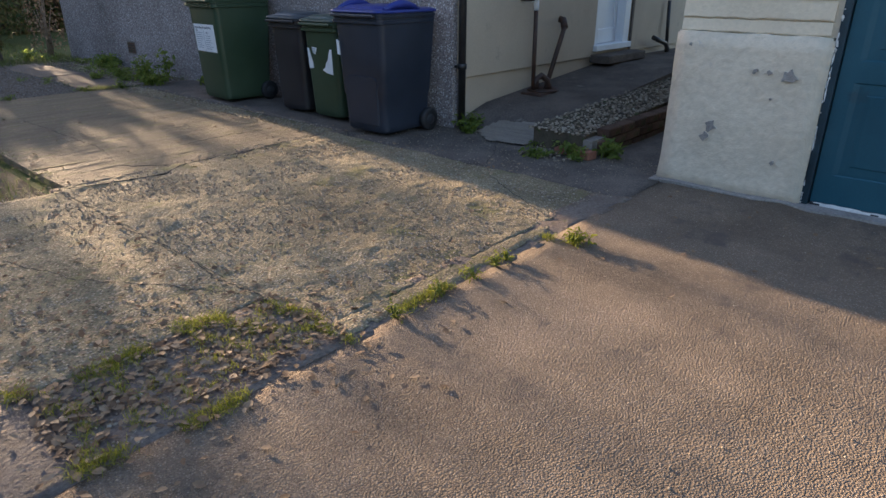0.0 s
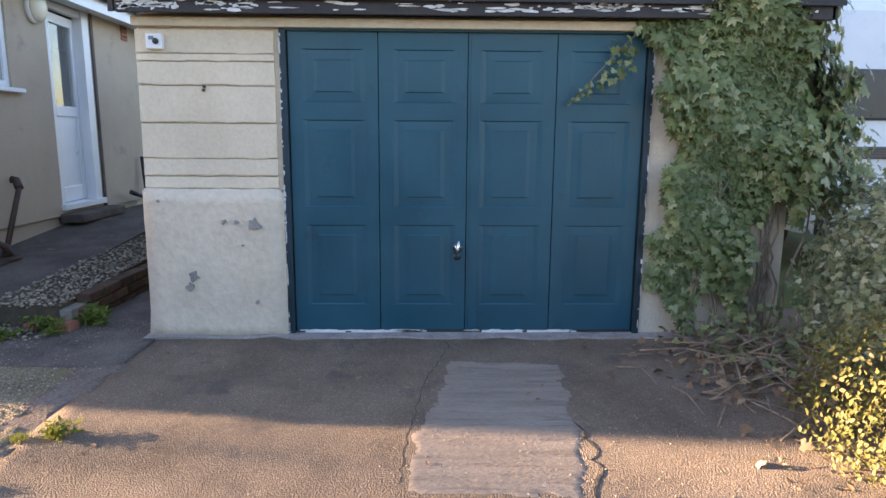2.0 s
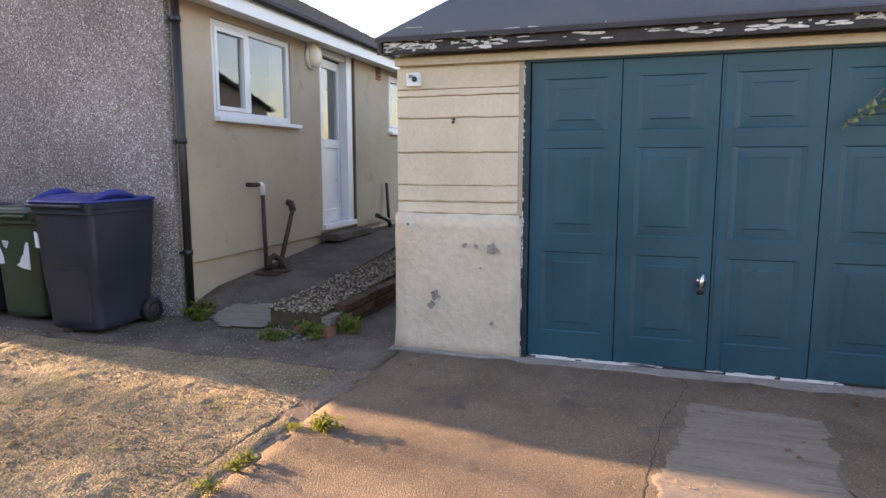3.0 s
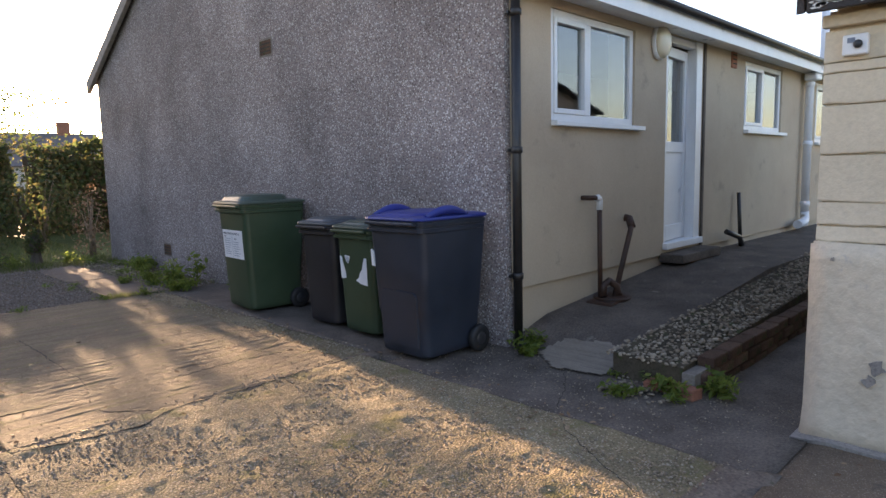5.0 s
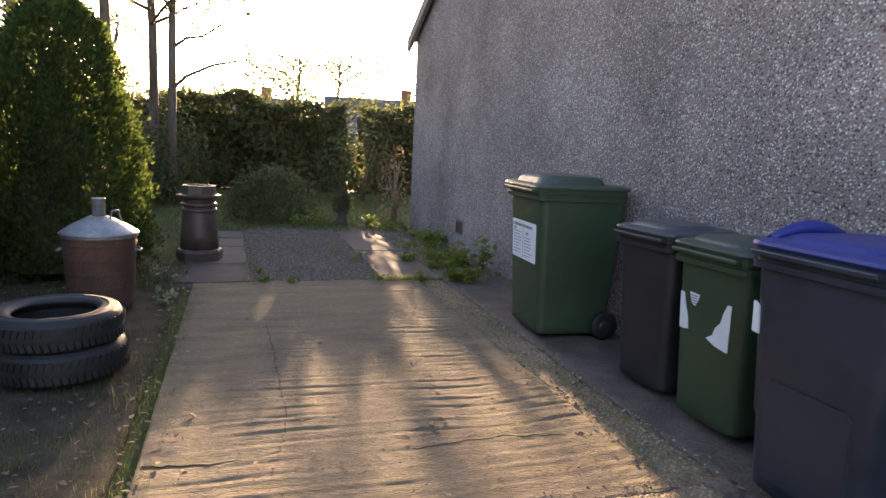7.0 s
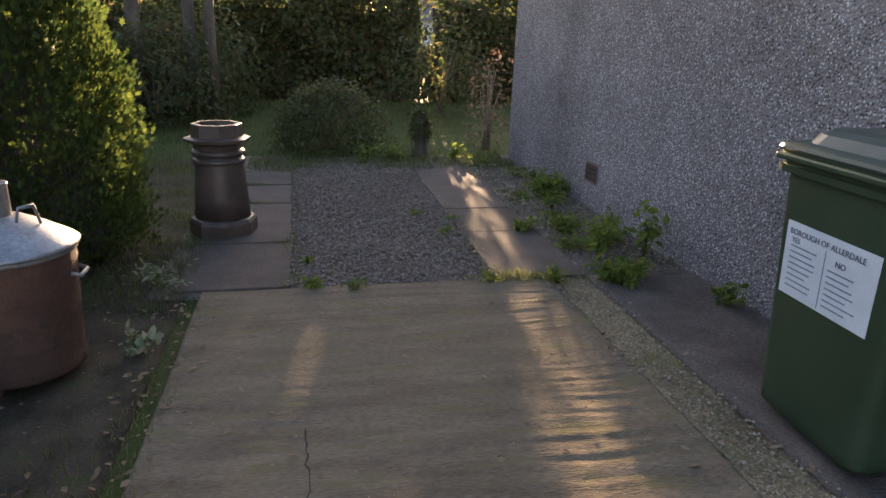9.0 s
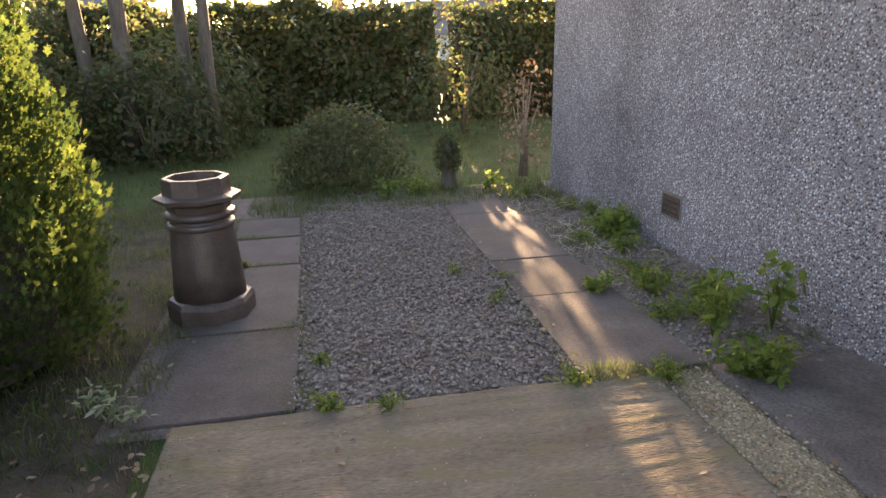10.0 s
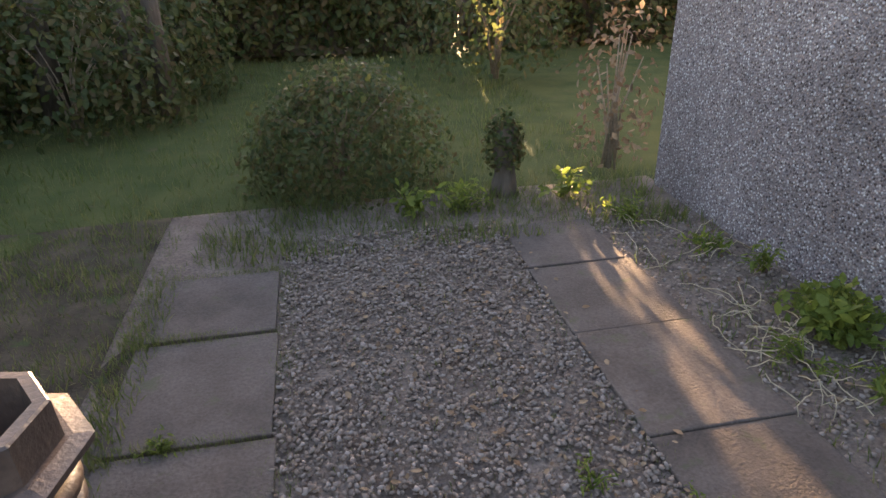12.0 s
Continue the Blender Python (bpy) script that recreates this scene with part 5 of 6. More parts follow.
# ---- chimney pot ----
cp = thing("chimney_pot", (1.14, 9.80, 0.0), "brown salt-glazed octagonal chimney pot used as an ornament", "chimney pot", rz=11)
base = []
for r, z in ((0.235, 0.0), (0.235, 0.10), (0.222, 0.13), (0.20, 0.14)):
    base.append((r, z))
part("foot", lathe(base, 8, Matrix.Diagonal((1, 1, 0.865, 1)), True), M["clay"], cp)
part("shaft", lathe(((0.195, 0.135), (0.185, 0.30), (0.165, 0.60), (0.160, 0.66)), 32, Matrix.Diagonal((1, 1, 0.865, 1))), M["clay"], cp)
part("band", lathe(((0.165, 0.585), (0.178, 0.595), (0.178, 0.62), (0.164, 0.632)), 32, Matrix.Diagonal((1, 1, 0.865, 1))), M["clay"], cp)
part("band", lathe(((0.163, 0.65), (0.182, 0.662), (0.182, 0.685), (0.163, 0.70)), 32, Matrix.Diagonal((1, 1, 0.865, 1))), M["clay"], cp)
part("crown", lathe(((0.160, 0.69), (0.168, 0.74), (0.222, 0.765), (0.228, 0.79), (0.190, 0.80), (0.176, 0.80), (0.172, 0.90), (0.166, 0.905), (0.142, 0.905), (0.136, 0.70)), 8, Matrix.Diagonal((1, 1, 0.865, 1)), True), M["clay"], cp)

# ---- tyres ----
def tyre(z, dx, dy, rz):
    t = thing("tyre", (0.61 + dx, 6.47 + dy, z), "worn black car tyre lying on its side", "tyre", "stack of two tyres", rz)
    prof = [(0.205, 0.018), (0.235, 0.004), (0.285, 0.0), (0.315, 0.014), (0.330, 0.045), (0.334, 0.09), (0.330, 0.135), (0.315, 0.166), (0.285, 0.18), (0.235, 0.176), (0.205, 0.162), (0.200, 0.15), (0.23, 0.13), (0.30, 0.10), (0.30, 0.08), (0.23, 0.05), (0.200, 0.03)]
    b = lathe(prof + [prof[0]], 56, None, False, False)
    bmesh.ops.remove_doubles(b, verts=b.verts, dist=0.0005)
    carc = part("carcass", b, M["rubber"], t)
    bm = bmesh.new()
    for i in range(60):
        a = 6.2832 * i / 60
        for z0, z1, sk in ((0.03, 0.075, 1), (0.105, 0.15, -1)):
            box(bm, 0.329, 0.338, -0.012, 0.012, z0, z1, pose(0, 0, 0, 0, 0, math.degrees(a)) @ pose(0, 0, 0, 14 * sk, 0, 0))
    part("tread", bm, M["rubber"], t)
    for r, z_ in ((0.265, 0.179), (0.30, 0.174)):
        part("sidewall_ring", lathe(((r - 0.004, z_ - 0.004), (r - 0.002, z_ + 0.003), (r + 0.002, z_ + 0.003), (r + 0.004, z_ - 0.004)), 48, None, False, False), M["rubber"], carc)
    return t


tyre(0.0, 0, 0, 0)
tyre(0.172, -0.02, 0.01, 20)

# ---- garden incinerator ----
gi = thing("incinerator_bin", (0.57, 7.8, 0.0), "rusty steel garden incinerator with a galvanised lid", "incinerator")
gi.scale = (0.84, 0.84, 1.22)
prof = []
for i in range(40):
    z = 0.03 + 0.42 * i / 39
    prof.append((0.262 + 0.03 * i / 39 + (0.004 if i % 8 == 3 else 0), z))
part("drum", lathe(prof, 36), M["rust"], gi)
part("rim", lathe(((0.288, 0.44), (0.302, 0.445), (0.302, 0.46), (0.288, 0.465)), 36), M["zinc"], gi)
lidp = part("lid", lathe(((0.31, 0.458), (0.315, 0.466), (0.30, 0.475), (0.20, 0.52), (0.09, 0.56), (0.06, 0.565)), 36), M["zinc"], gi, "dull galvanised lid")
part("flue", lathe(((0.052, 0.55), (0.052, 0.66), (0.056, 0.664), (0.056, 0.67), (0.046, 0.67), (0.046, 0.56)), 20), M["zinc"], lidp)
part("lid_handle", tube([(0.10, -0.08, 0.555), (0.12, -0.09, 0.60), (0.16, -0.03, 0.60), (0.17, 0.0, 0.535)], 0.007, 8), M["zinc"], lidp)
for s in (-1, 1):
    part("side_handle", tube([(s * 0.285, -0.06, 0.37), (s * 0.325, -0.05, 0.36), (s * 0.325, 0.05, 0.36), (s * 0.285, 0.06, 0.37)], 0.008, 8), M["zinc"], gi)
for k in range(3):
    a = 2.094 * k + 0.4
    part("leg", tube([(0.22 * math.cos(a), 0.22 * math.sin(a), 0.06), (0.25 * math.cos(a), 0.25 * math.sin(a), 0.0)], 0.012, 8), M["rust"], gi)

# ---- van parked beyond the garage ----
van = thing("parked_van", (8.4, -4.45, 0.0), "white van parked beyond the garage with dark windows", "van", rz=5)
sec = []
for z, o in ((0.35, -0.06), (0.42, 0.0), (1.1, 0.02), (1.25, 0.0), (1.9, -0.10), (2.5, -0.20), (2.62, -0.40)):
    sec.append((rounded(4.6 + o, 1.95 + o, 0.18, 5), z, 0, 0))
vb = part("body", loft(sec), M["caravan"], van, smooth=True)
vb.modifiers.new("edge", "EDGE_SPLIT").split_angle = radians(35)
for x0, x1 in ((-2.0, -0.75), (-0.55, 0.7), (0.9, 1.9)):
    part("side_window", cuboid(x0, x1, 0.88, 0.955, 1.48, 2.08, 0.02, pose(0, 0, 0, 4)), M["dark_panel"], van)
part("rear_window", cuboid(-2.32, -2.15, -0.84, 0.84, 1.47, 1.95, 0.02), M["dark_panel"], van)
for z in (0.72, 1.16):
    g = part("vent", cuboid(-2.335, -2.29, -0.15, 0.75, z - 0.06, z + 0.06, 0.008), M["grey_lid"], van)
    for i in range(4):
        part("slat", cuboid(-2.345, -2.334, -0.12, 0.72, z - 0.045 + i * 0.025, z - 0.035 + i * 0.025), M["dark_panel"], g)
part("bumper", cuboid(-2.40, -2.25, -0.9, 0.9, 0.34, 0.52, 0.03), M["dark_panel"], van)
for x in (-1.4, 1.45):
    for s in (-1, 1):
        wl = part("wheel", lathe(((0.19, -0.1), (0.30, -0.1), (0.33, -0.07), (0.33, 0.07), (0.30, 0.1), (0.19, 0.1)), 28, pose(x, s * 0.86, 0.33, 90)), M["rubber"], van)
        part("rim", lathe(((0.03, -0.105), (0.17, -0.09), (0.195, -0.06), (0.195, 0.06), (0.17, 0.09), (0.03, 0.105)), 20, pose(x, s * 0.86, 0.33, 90)), M["zinc"], wl)

# ---- plants ----
def plant(name, label, category, group=""):
    return thing(name, (0, 0, 0), label, category, group)


def leaf_part(name, parent, shape, points, rots, sizes, material):
    me = scatter_mesh(name, shape[0], shape[1], mats(points, rots, sizes), M[material])
    ob = new(name, me)
    ob.parent = parent
    return tagged(ob, kind="stuff" if len(points) > 40 else "")


def facing(normals, droop=0.35, jitter=0.5):
    """Leaf turns: the blade's face (z) looks along the normals, its tip (y) hangs down."""
    z = normals + jitter * NP.normal(size=normals.shape)
    z /= np.linalg.norm(z, axis=1)[:, None]
    tip = np.tile(np.array([0, 0, -1.0]), (len(z), 1)) * droop + NP.normal(size=z.shape) * 0.5
    y = tip - z * np.sum(tip * z, 1)[:, None]
    y /= np.linalg.norm(y, axis=1)[:, None] + 1e-9
    out = np.zeros((len(z), 3, 3))
    out[:, :, 0], out[:, :, 1], out[:, :, 2] = np.cross(y, z), y, z
    return out


def dome(n, c, r, low=-0.2, fuzz=0.12, lumps=5, seed=0):
    """Points and normals over a lumpy dome; c: its centre on the ground, r: three radii."""
    g = np.random.default_rng(seed)
    d = g.normal(size=(n * 2, 3))
    d /= np.linalg.norm(d, axis=1)[:, None]
    d = d[d[:, 2] > low][:n]
    k = 1 + fuzz * g.normal(size=len(d)) * 0.6
    for _ in range(lumps):
        a = g.normal(size=3)
        a /= np.linalg.norm(a)
        k += fuzz * np.clip(d @ a * 2 - 1, 0, 1) * g.uniform(-1, 1.4)
    return np.array(c) + d * k[:, None] * np.array(r), d


# ivy over the garage pier: lumpy cover with ragged sides
def ivy_cover(n, seed):
    g = np.random.default_rng(seed)
    y, z = g.uniform(-2.85, -1.22, n * 3), g.uniform(0.05, 2.75, n * 3)
    edge = 0.10 * np.sin(z * 5.1) + 0.06 * np.sin(z * 13 + 1)
    left = -1.38 + edge + 0.07 * np.exp(-((z - 0.75) / 0.35) ** 2) + 0.22 * np.clip((z - 1.75) / 0.3, 0, 1) - 0.10 * np.exp(-((z - 1.35) / 0.22) ** 2)
    left = np.where(z < 1.7, np.minimum(left, -1.36 + 0.025 * np.sin(z * 21)), left)
    right = -2.48 + 0.08 * np.sin(z * 7) - 0.28 * np.exp(-((z - 1.12) / 0.28) ** 2) - 0.12 * np.clip(z - 1.7, 0, 1)
    low = np.where(y > -1.95, 0.22 + 0.13 * np.sin(y * 17), 0.88 + 0.12 * np.sin(y * 23))
    keep = (y < left) & (y > right) & (z > low)
    thin = np.clip((z - 0.1) / 0.45, 0.35, 1)
    keep &= g.uniform(size=len(y)) < thin
    y, z = y[keep][:n], z[keep][:n]
    bulge = 0.10 + 0.06 * np.sin(y * 6.3 + z * 3.1) + 0.05 * np.sin(z * 8.2 - y * 5) + 0.16 * np.exp(-((z - 1.15) / 0.35) ** 2) * np.clip((-y - 1.8) / 0.5, 0, 1)
    x = FX - 0.02 - np.abs(bulge) * g.uniform(0.25, 1.05, len(y))
    nrm = np.stack([-np.ones_like(y), 0.25 * np.cos(y * 6.3 + z * 3.1), 0.35 * np.ones_like(y)], 1)
    wrap = y < GS
    x[wrap] += g.uniform(0, 0.5, wrap.sum())
    nrm[wrap, 1] -= 0.9
    return np.stack([x, y, z], 1), nrm


ivy = plant("ivy", "dark green ivy climbing over the garage pier and roof edge", "ivy")
P, N = ivy_cover(11500, 5)
size = NP.uniform(0.042, 0.084, len(P)) * (1 + 0.25 * (P[:, 2] > 1.3))
T = facing(N, 0.9, 0.42)
leaf_part("foliage", ivy, IVY, P[260:], T[260:], size[260:], "ivy")
ivy_me = scatter_mesh("leaf", IVY[0], IVY[1], np.eye(4)[None], M["ivy"])
for i in range(260):
    o = new("leaf", ivy_me)
    o.parent = ivy
    o.matrix_basis = Matrix(mats(P[i:i + 1] + np.array([[-0.012, 0, 0]]), T[i:i + 1], size[i:i + 1] * 1.12)[0].tolist())
# a spray reaching over the door head
g = np.random.default_rng(3)
k = np.linspace(0, 1, 70)
sp = np.stack([FX - 0.05 - 0.03 * g.uniform(size=70), -1.30 + 0.52 * k, 2.02 - 0.52 * k ** 0.9 - 0.06 * np.sin(k * 3.1)], 1)
sp[:, 1:] += g.normal(size=(70, 2)) * (0.055 * (1 - k[:, None]) + 0.006)
leaf_part("trailing_spray", ivy, IVY, sp, facing(np.tile(np.array([[-1.0, 0, 0.3]]), (70, 1)), 0.8, 0.5), 0.075 * (1 - 0.72 * k) * g.uniform(0.7, 1.1, 70), "ivy")
part("trailing_stem", tube([(FX - 0.05, -1.30, 2.02), (FX - 0.05, -1.10, 1.83), (FX - 0.05, -0.95, 1.67), (FX - 0.045, -0.78, 1.47)], [0.006, 0.004, 0.003, 0.0015], 6), M["twig"], ivy)
for i in range(16):
    y = R.uniform(-2.22, -1.55)
    pts = [(FX - 0.06 + R.uniform(-0.06, 0), y, 0.02)]
    for s in range(1, 7):
        pts.append((FX - 0.03 - R.uniform(0, 0.04), pts[-1][1] + R.uniform(-0.07, 0.07), 0.02 + s * 0.17))
    part("stem", tube(pts, [0.010 - 0.001 * q for q in range(7)], 6), M["twig"], ivy)


def bush(name, label, c, r, n, leaf, shape, material, seed, droop=0.3, twigs=10):
    t = plant(name, label, "bush")
    p1, n1 = dome(n, c, r, -0.35, 0.16, 9, seed)
    p2, n2 = dome(n // 2, c, [q * 0.8 for q in r], -0.35, 0.16, 9, seed + 1)
    p, nn = np.vstack([p1, p2]), np.vstack([n1, n2])
    ok = p[:, 2] > 0.01
    p, nn = p[ok], nn[ok]
    leaf_part("crown", t, shape, p, facing(nn, droop, 0.6), NP.uniform(0.6, 1.2, len(p)) * leaf, material)
    rr = random.Random(seed)
    for _ in range(twigs):
        a, e = rr.uniform(0, 6.28), rr.uniform(0.3, 1.0)
        tip = (c[0] + r[0] * 0.75 * e * math.cos(a), c[1] + r[1] * 0.75 * e * math.sin(a), c[2] + r[2] * 0.8 * rr.uniform(0.5, 1))
        mid = ((c[0] * 1.3 + tip[0] * 0.7) / 2, (c[1] * 1.3 + tip[1] * 0.7) / 2, tip[2] * 0.55)
        part("branch", tube([(c[0] + rr.uniform(-.05, .05), c[1] + rr.uniform(-.05, .05), 0.0), mid, tip], [0.012, 0.008, 0.004], 6), M["twig"], t)
    return t


bush("variegated_shrub", "pale green variegated shrub beside the garage", (3.15, -2.78, 0.25), (0.75, 0.62, 0.85), 3300, 0.045, IVY, "shrub", 21)
bush("variegated_shrub", "pale green shrub crowding the ivy at the pier", (3.7, -2.75, 0.35), (0.45, 0.4, 0.6), 1200, 0.045, IVY, "shrub", 25)
bush("golden_shrub", "low golden-leaved shrub catching the sun at the drive edge", (2.2, -2.06, 0.02), (0.52, 0.50, 0.44), 7000, 0.028, OVAL, "golden", 22, twigs=26)
bush("rounded_shrub", "clipped round evergreen shrub on the lawn", (2.0, 13.35, 0.10), (0.64, 0.62, 0.78), 5200, 0.05, OVAL, "hedge", 23, twigs=14)
bush("rusty_shrub", "thin shrub with browning leaves at the house corner", (4.02, 13.1, 0.4), (0.24, 0.30, 0.85), 260, 0.06, OVAL, "dead_leaf", 24)
bush("loose_shrub", "loose green shrub before the far hedge", (4.2, 17.0, 0.5), (0.9, 0.6, 1.1), 900, 0.10, OVAL, "hedge", 26)

bush("dark_shrub", "dark spreading shrub under the bare trees", (-0.5, 15.6, 0.25), (1.0, 0.6, 1.05), 2200, 0.09, OVAL, "hedge", 27)
bush("dark_shrub", "dark spreading shrub under the bare trees", (-2.1, 15.2, 0.3), (1.05, 0.8, 1.3), 2600, 0.09, OVAL, "hedge", 28)
bush("dark_shrub", "tall dark shrub at the back of the lawn", (-0.4, 17.0, 0.4), (1.3, 0.9, 1.5), 2400, 0.11, OVAL, "hedge", 29)

# cut twigs heaped by the pier
heap = plant("brushwood_heap", "heap of cut ivy twigs on the ground by the pier", "brushwood")
for i in range(120):
    x, y = R.gauss(3.25, 0.30), R.gauss(-1.85, 0.26)
    a, ln = R.uniform(0, 6.28), R.uniform(0.15, 0.55)
    z0 = 0.015 + R.random() * 0.16 * max(0, 1 - math.hypot(x - 3.35, y + 1.95) / 0.7)
    dx, dy = ln * math.cos(a), ln * math.sin(a)
    pts = [(x - dx / 2, y - dy / 2, z0), (x + R.uniform(-.03, .03), y + R.uniform(-.03, .03), z0 + R.uniform(0, 0.06)), (x + dx / 2, y + dy / 2, max(0.012, z0 + R.uniform(-0.04, 0.05)))]
    part("twig", tube(pts, [0.005, 0.004, 0.002], 5), M["twig"], heap)
n = 500
P = np.stack([NP.normal(3.2, 0.34, n), NP.normal(-1.85, 0.28, n), np.abs(NP.normal(0.02, 0.05, n)) + 0.008], 1)
leaf_part("dead_foliage", heap, IVY, P, turns(n, 0.5, (0, 0, 1)), NP.uniform(0.03, 0.06, n), "dead_leaf")
n = 420
P = np.stack([NP.normal(3.45, 0.3, n), NP.normal(-2.0, 0.28, n), np.abs(NP.normal(0.06, 0.09, n)) + 0.01], 1)
leaf_part("green_foliage", heap, IVY, P, turns(n, 0.7, (0, 0, 1)), NP.uniform(0.03, 0.06, n), "ivy")


# conifers
def thuja(c, r, h, n, seed, spray=0.1):
    t = plant("conifer", "dense green columnar conifer hedge plant", "conifer", "conifers along the drive")
    g = np.random.default_rng(seed)
    z = h * g.uniform(0, 1, n) ** 0.85
    k = z / h
    prof = np.where(k < 0.12, 0.86 + k * 1.1, (1 - k) ** 0.36 * 1.04)
    a = g.uniform(0, 6.2832, n)
    lump = 1 + 0.10 * np.sin(a * 5 + z * 6 + seed) + 0.07 * np.sin(a * 9 - z * 11) + 0.06 * g.normal(size=n)
    rad = r * np.clip(prof, 0.03, 2) * lump * g.uniform(0.82, 1.03, n)
    p = np.stack([c[0] + rad * np.cos(a), c[1] + rad * np.sin(a), z + 0.02], 1)
    out = np.stack([np.cos(a), np.sin(a), 0.35 * np.ones(n)], 1)
    # sprays stand on edge: the tip points up and out, the face to the side
    tip = out * 0.7 + np.array([0, 0, 0.9]) + 0.35 * g.normal(size=(n, 3))
    tip /= np.linalg.norm(tip, axis=1)[:, None]
    zz = np.cross(tip, g.normal(size=(n, 3)))
    zz /= np.linalg.norm(zz, axis=1)[:, None] + 1e-9
    rot = np.zeros((n, 3, 3))
    rot[:, :, 0], rot[:, :, 1], rot[:, :, 2] = np.cross(tip, zz), tip, zz
    leaf_part("crown", t, SPRAY, p, rot, g.uniform(0.55, 1.05, n) * spray, "thuja")
    part("trunk", tube([(c[0], c[1], 0), (c[0] + 0.02, c[1], h * 0.5), (c[0], c[1] + 0.02, h * 0.9)], [0.06, 0.045, 0.015], 8), M["bark"], t)
    # added dark filler: blocks light through the sprays, stands for inner shade
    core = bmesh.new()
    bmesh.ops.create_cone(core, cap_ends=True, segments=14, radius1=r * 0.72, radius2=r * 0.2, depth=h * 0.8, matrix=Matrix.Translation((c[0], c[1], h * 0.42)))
    part("dark_core", core, M["soil"], t)
    return t


thuja((0.0, 9.35), 0.72, 2.40, 42000, 1, 0.058)
thuja((-1.25, 9.4), 0.85, 2.6, 11000, 2)
thuja((-1.40, 8.2), 0.85, 2.5, 8500, 3)
thuja((-1.15, 7.0), 0.75, 2.2, 7000, 4)
thuja((-1.35, 5.9), 0.72, 2.0, 5000, 5)


# hedges: upright masses of leaves with twigs inside
def hedge(name, label, x0, x1, y0, y1, h, n, leaf, material, seed, ragged=0.15, core=True):
    t = plant(name, label, "hedge")
    g = np.random.default_rng(seed)
    x, y = g.uniform(x0, x1, n), g.uniform(y0, y1, n)
    top = h * (1 + ragged * (0.5 * np.sin(x * 1.7 + seed) + 0.5 * np.sin(x * 4.1 + y)) * 0.5)
    z = top * g.uniform(0.0, 1.0, n) ** 0.8
    shell = g.uniform(size=n)
    long_x = (x1 - x0) > (y1 - y0)
    if long_x:
        y = np.where(shell < 0.6, y0 + np.abs(g.normal(0, 0.12, n)) + 0.12 * np.sin(x * 3 + z * 4), y)
    else:
        x = np.where(shell < 0.6, x1 - np.abs(g.normal(0, 0.12, n)) + 0.12 * np.sin(y * 3 + z * 4), x)
    z = np.where(shell > 0.85, top - np.abs(g.normal(0, 0.10, n)), z)
    z = np.clip(z + (g.uniform(size=n) < 0.04) * g.uniform(0, 0.35, n), 0.02, None)
    nrm = np.tile(np.array([[0, -1.0, 0.5]] if long_x else [[1.0, -0.2, 0.5]]), (n, 1))
    leaf_part("foliage", t, OVAL, np.stack([x, y, z], 1), facing(nrm, 0.3, 0.9), g.uniform(0.6, 1.3, n) * leaf, material)
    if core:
        # added dark block that shuts out the sky between leaves
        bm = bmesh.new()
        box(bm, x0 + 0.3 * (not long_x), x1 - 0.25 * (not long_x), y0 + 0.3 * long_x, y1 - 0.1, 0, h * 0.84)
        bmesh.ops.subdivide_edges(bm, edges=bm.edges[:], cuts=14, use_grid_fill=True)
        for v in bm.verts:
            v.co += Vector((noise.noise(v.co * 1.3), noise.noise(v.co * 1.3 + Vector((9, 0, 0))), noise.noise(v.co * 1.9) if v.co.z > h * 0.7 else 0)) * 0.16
        part("dark_core", bm, M["soil"], t)
    rr = random.Random(seed)
    for _ in range(24):
        xx, yy = rr.uniform(x0, x1), rr.uniform(y0, y1)
        part("stem", tube([(xx, yy, 0), (xx + rr.uniform(-.2, .2), yy + rr.uniform(-.2, .2), h * 0.5), (xx + rr.uniform(-.3, .3), yy + rr.uniform(-.2, .2), h * 0.97)], [0.03, 0.02, 0.006], 6), M["bark"], t)
    return t


hedge("hedge", "tall mixed hedge across the end of the garden", -7, 4.25, 19.6, 21.0, 2.28, 22000, 0.14, "hedge", 31, 0.18)
# the hedge is split here to shape light: a sun streak on the flags
hedge("hedge", "tall mixed hedge across the end of the garden", 4.72, 12, 19.6, 21.0, 2.3, 12000, 0.14, "hedge", 34, 0.18)
hedge("hedge", "low growth in a gap added to let sun through", 4.2, 4.8, 19.7, 20.8, 1.15, 500, 0.12, "hedge", 35, 0.2, False)
hedge("hedge", "dark shrubby hedge along the side of the garden", -4.6, -2.6, 10.8, 19.5, 2.0, 15000, 0.11, "hedge", 32, 0.25)
hedge("hedge", "dark hedge behind the conifers", -5.2, -2.6, -2.0, 10.7, 2.1, 9000, 0.12, "hedge", 33, 0.2)


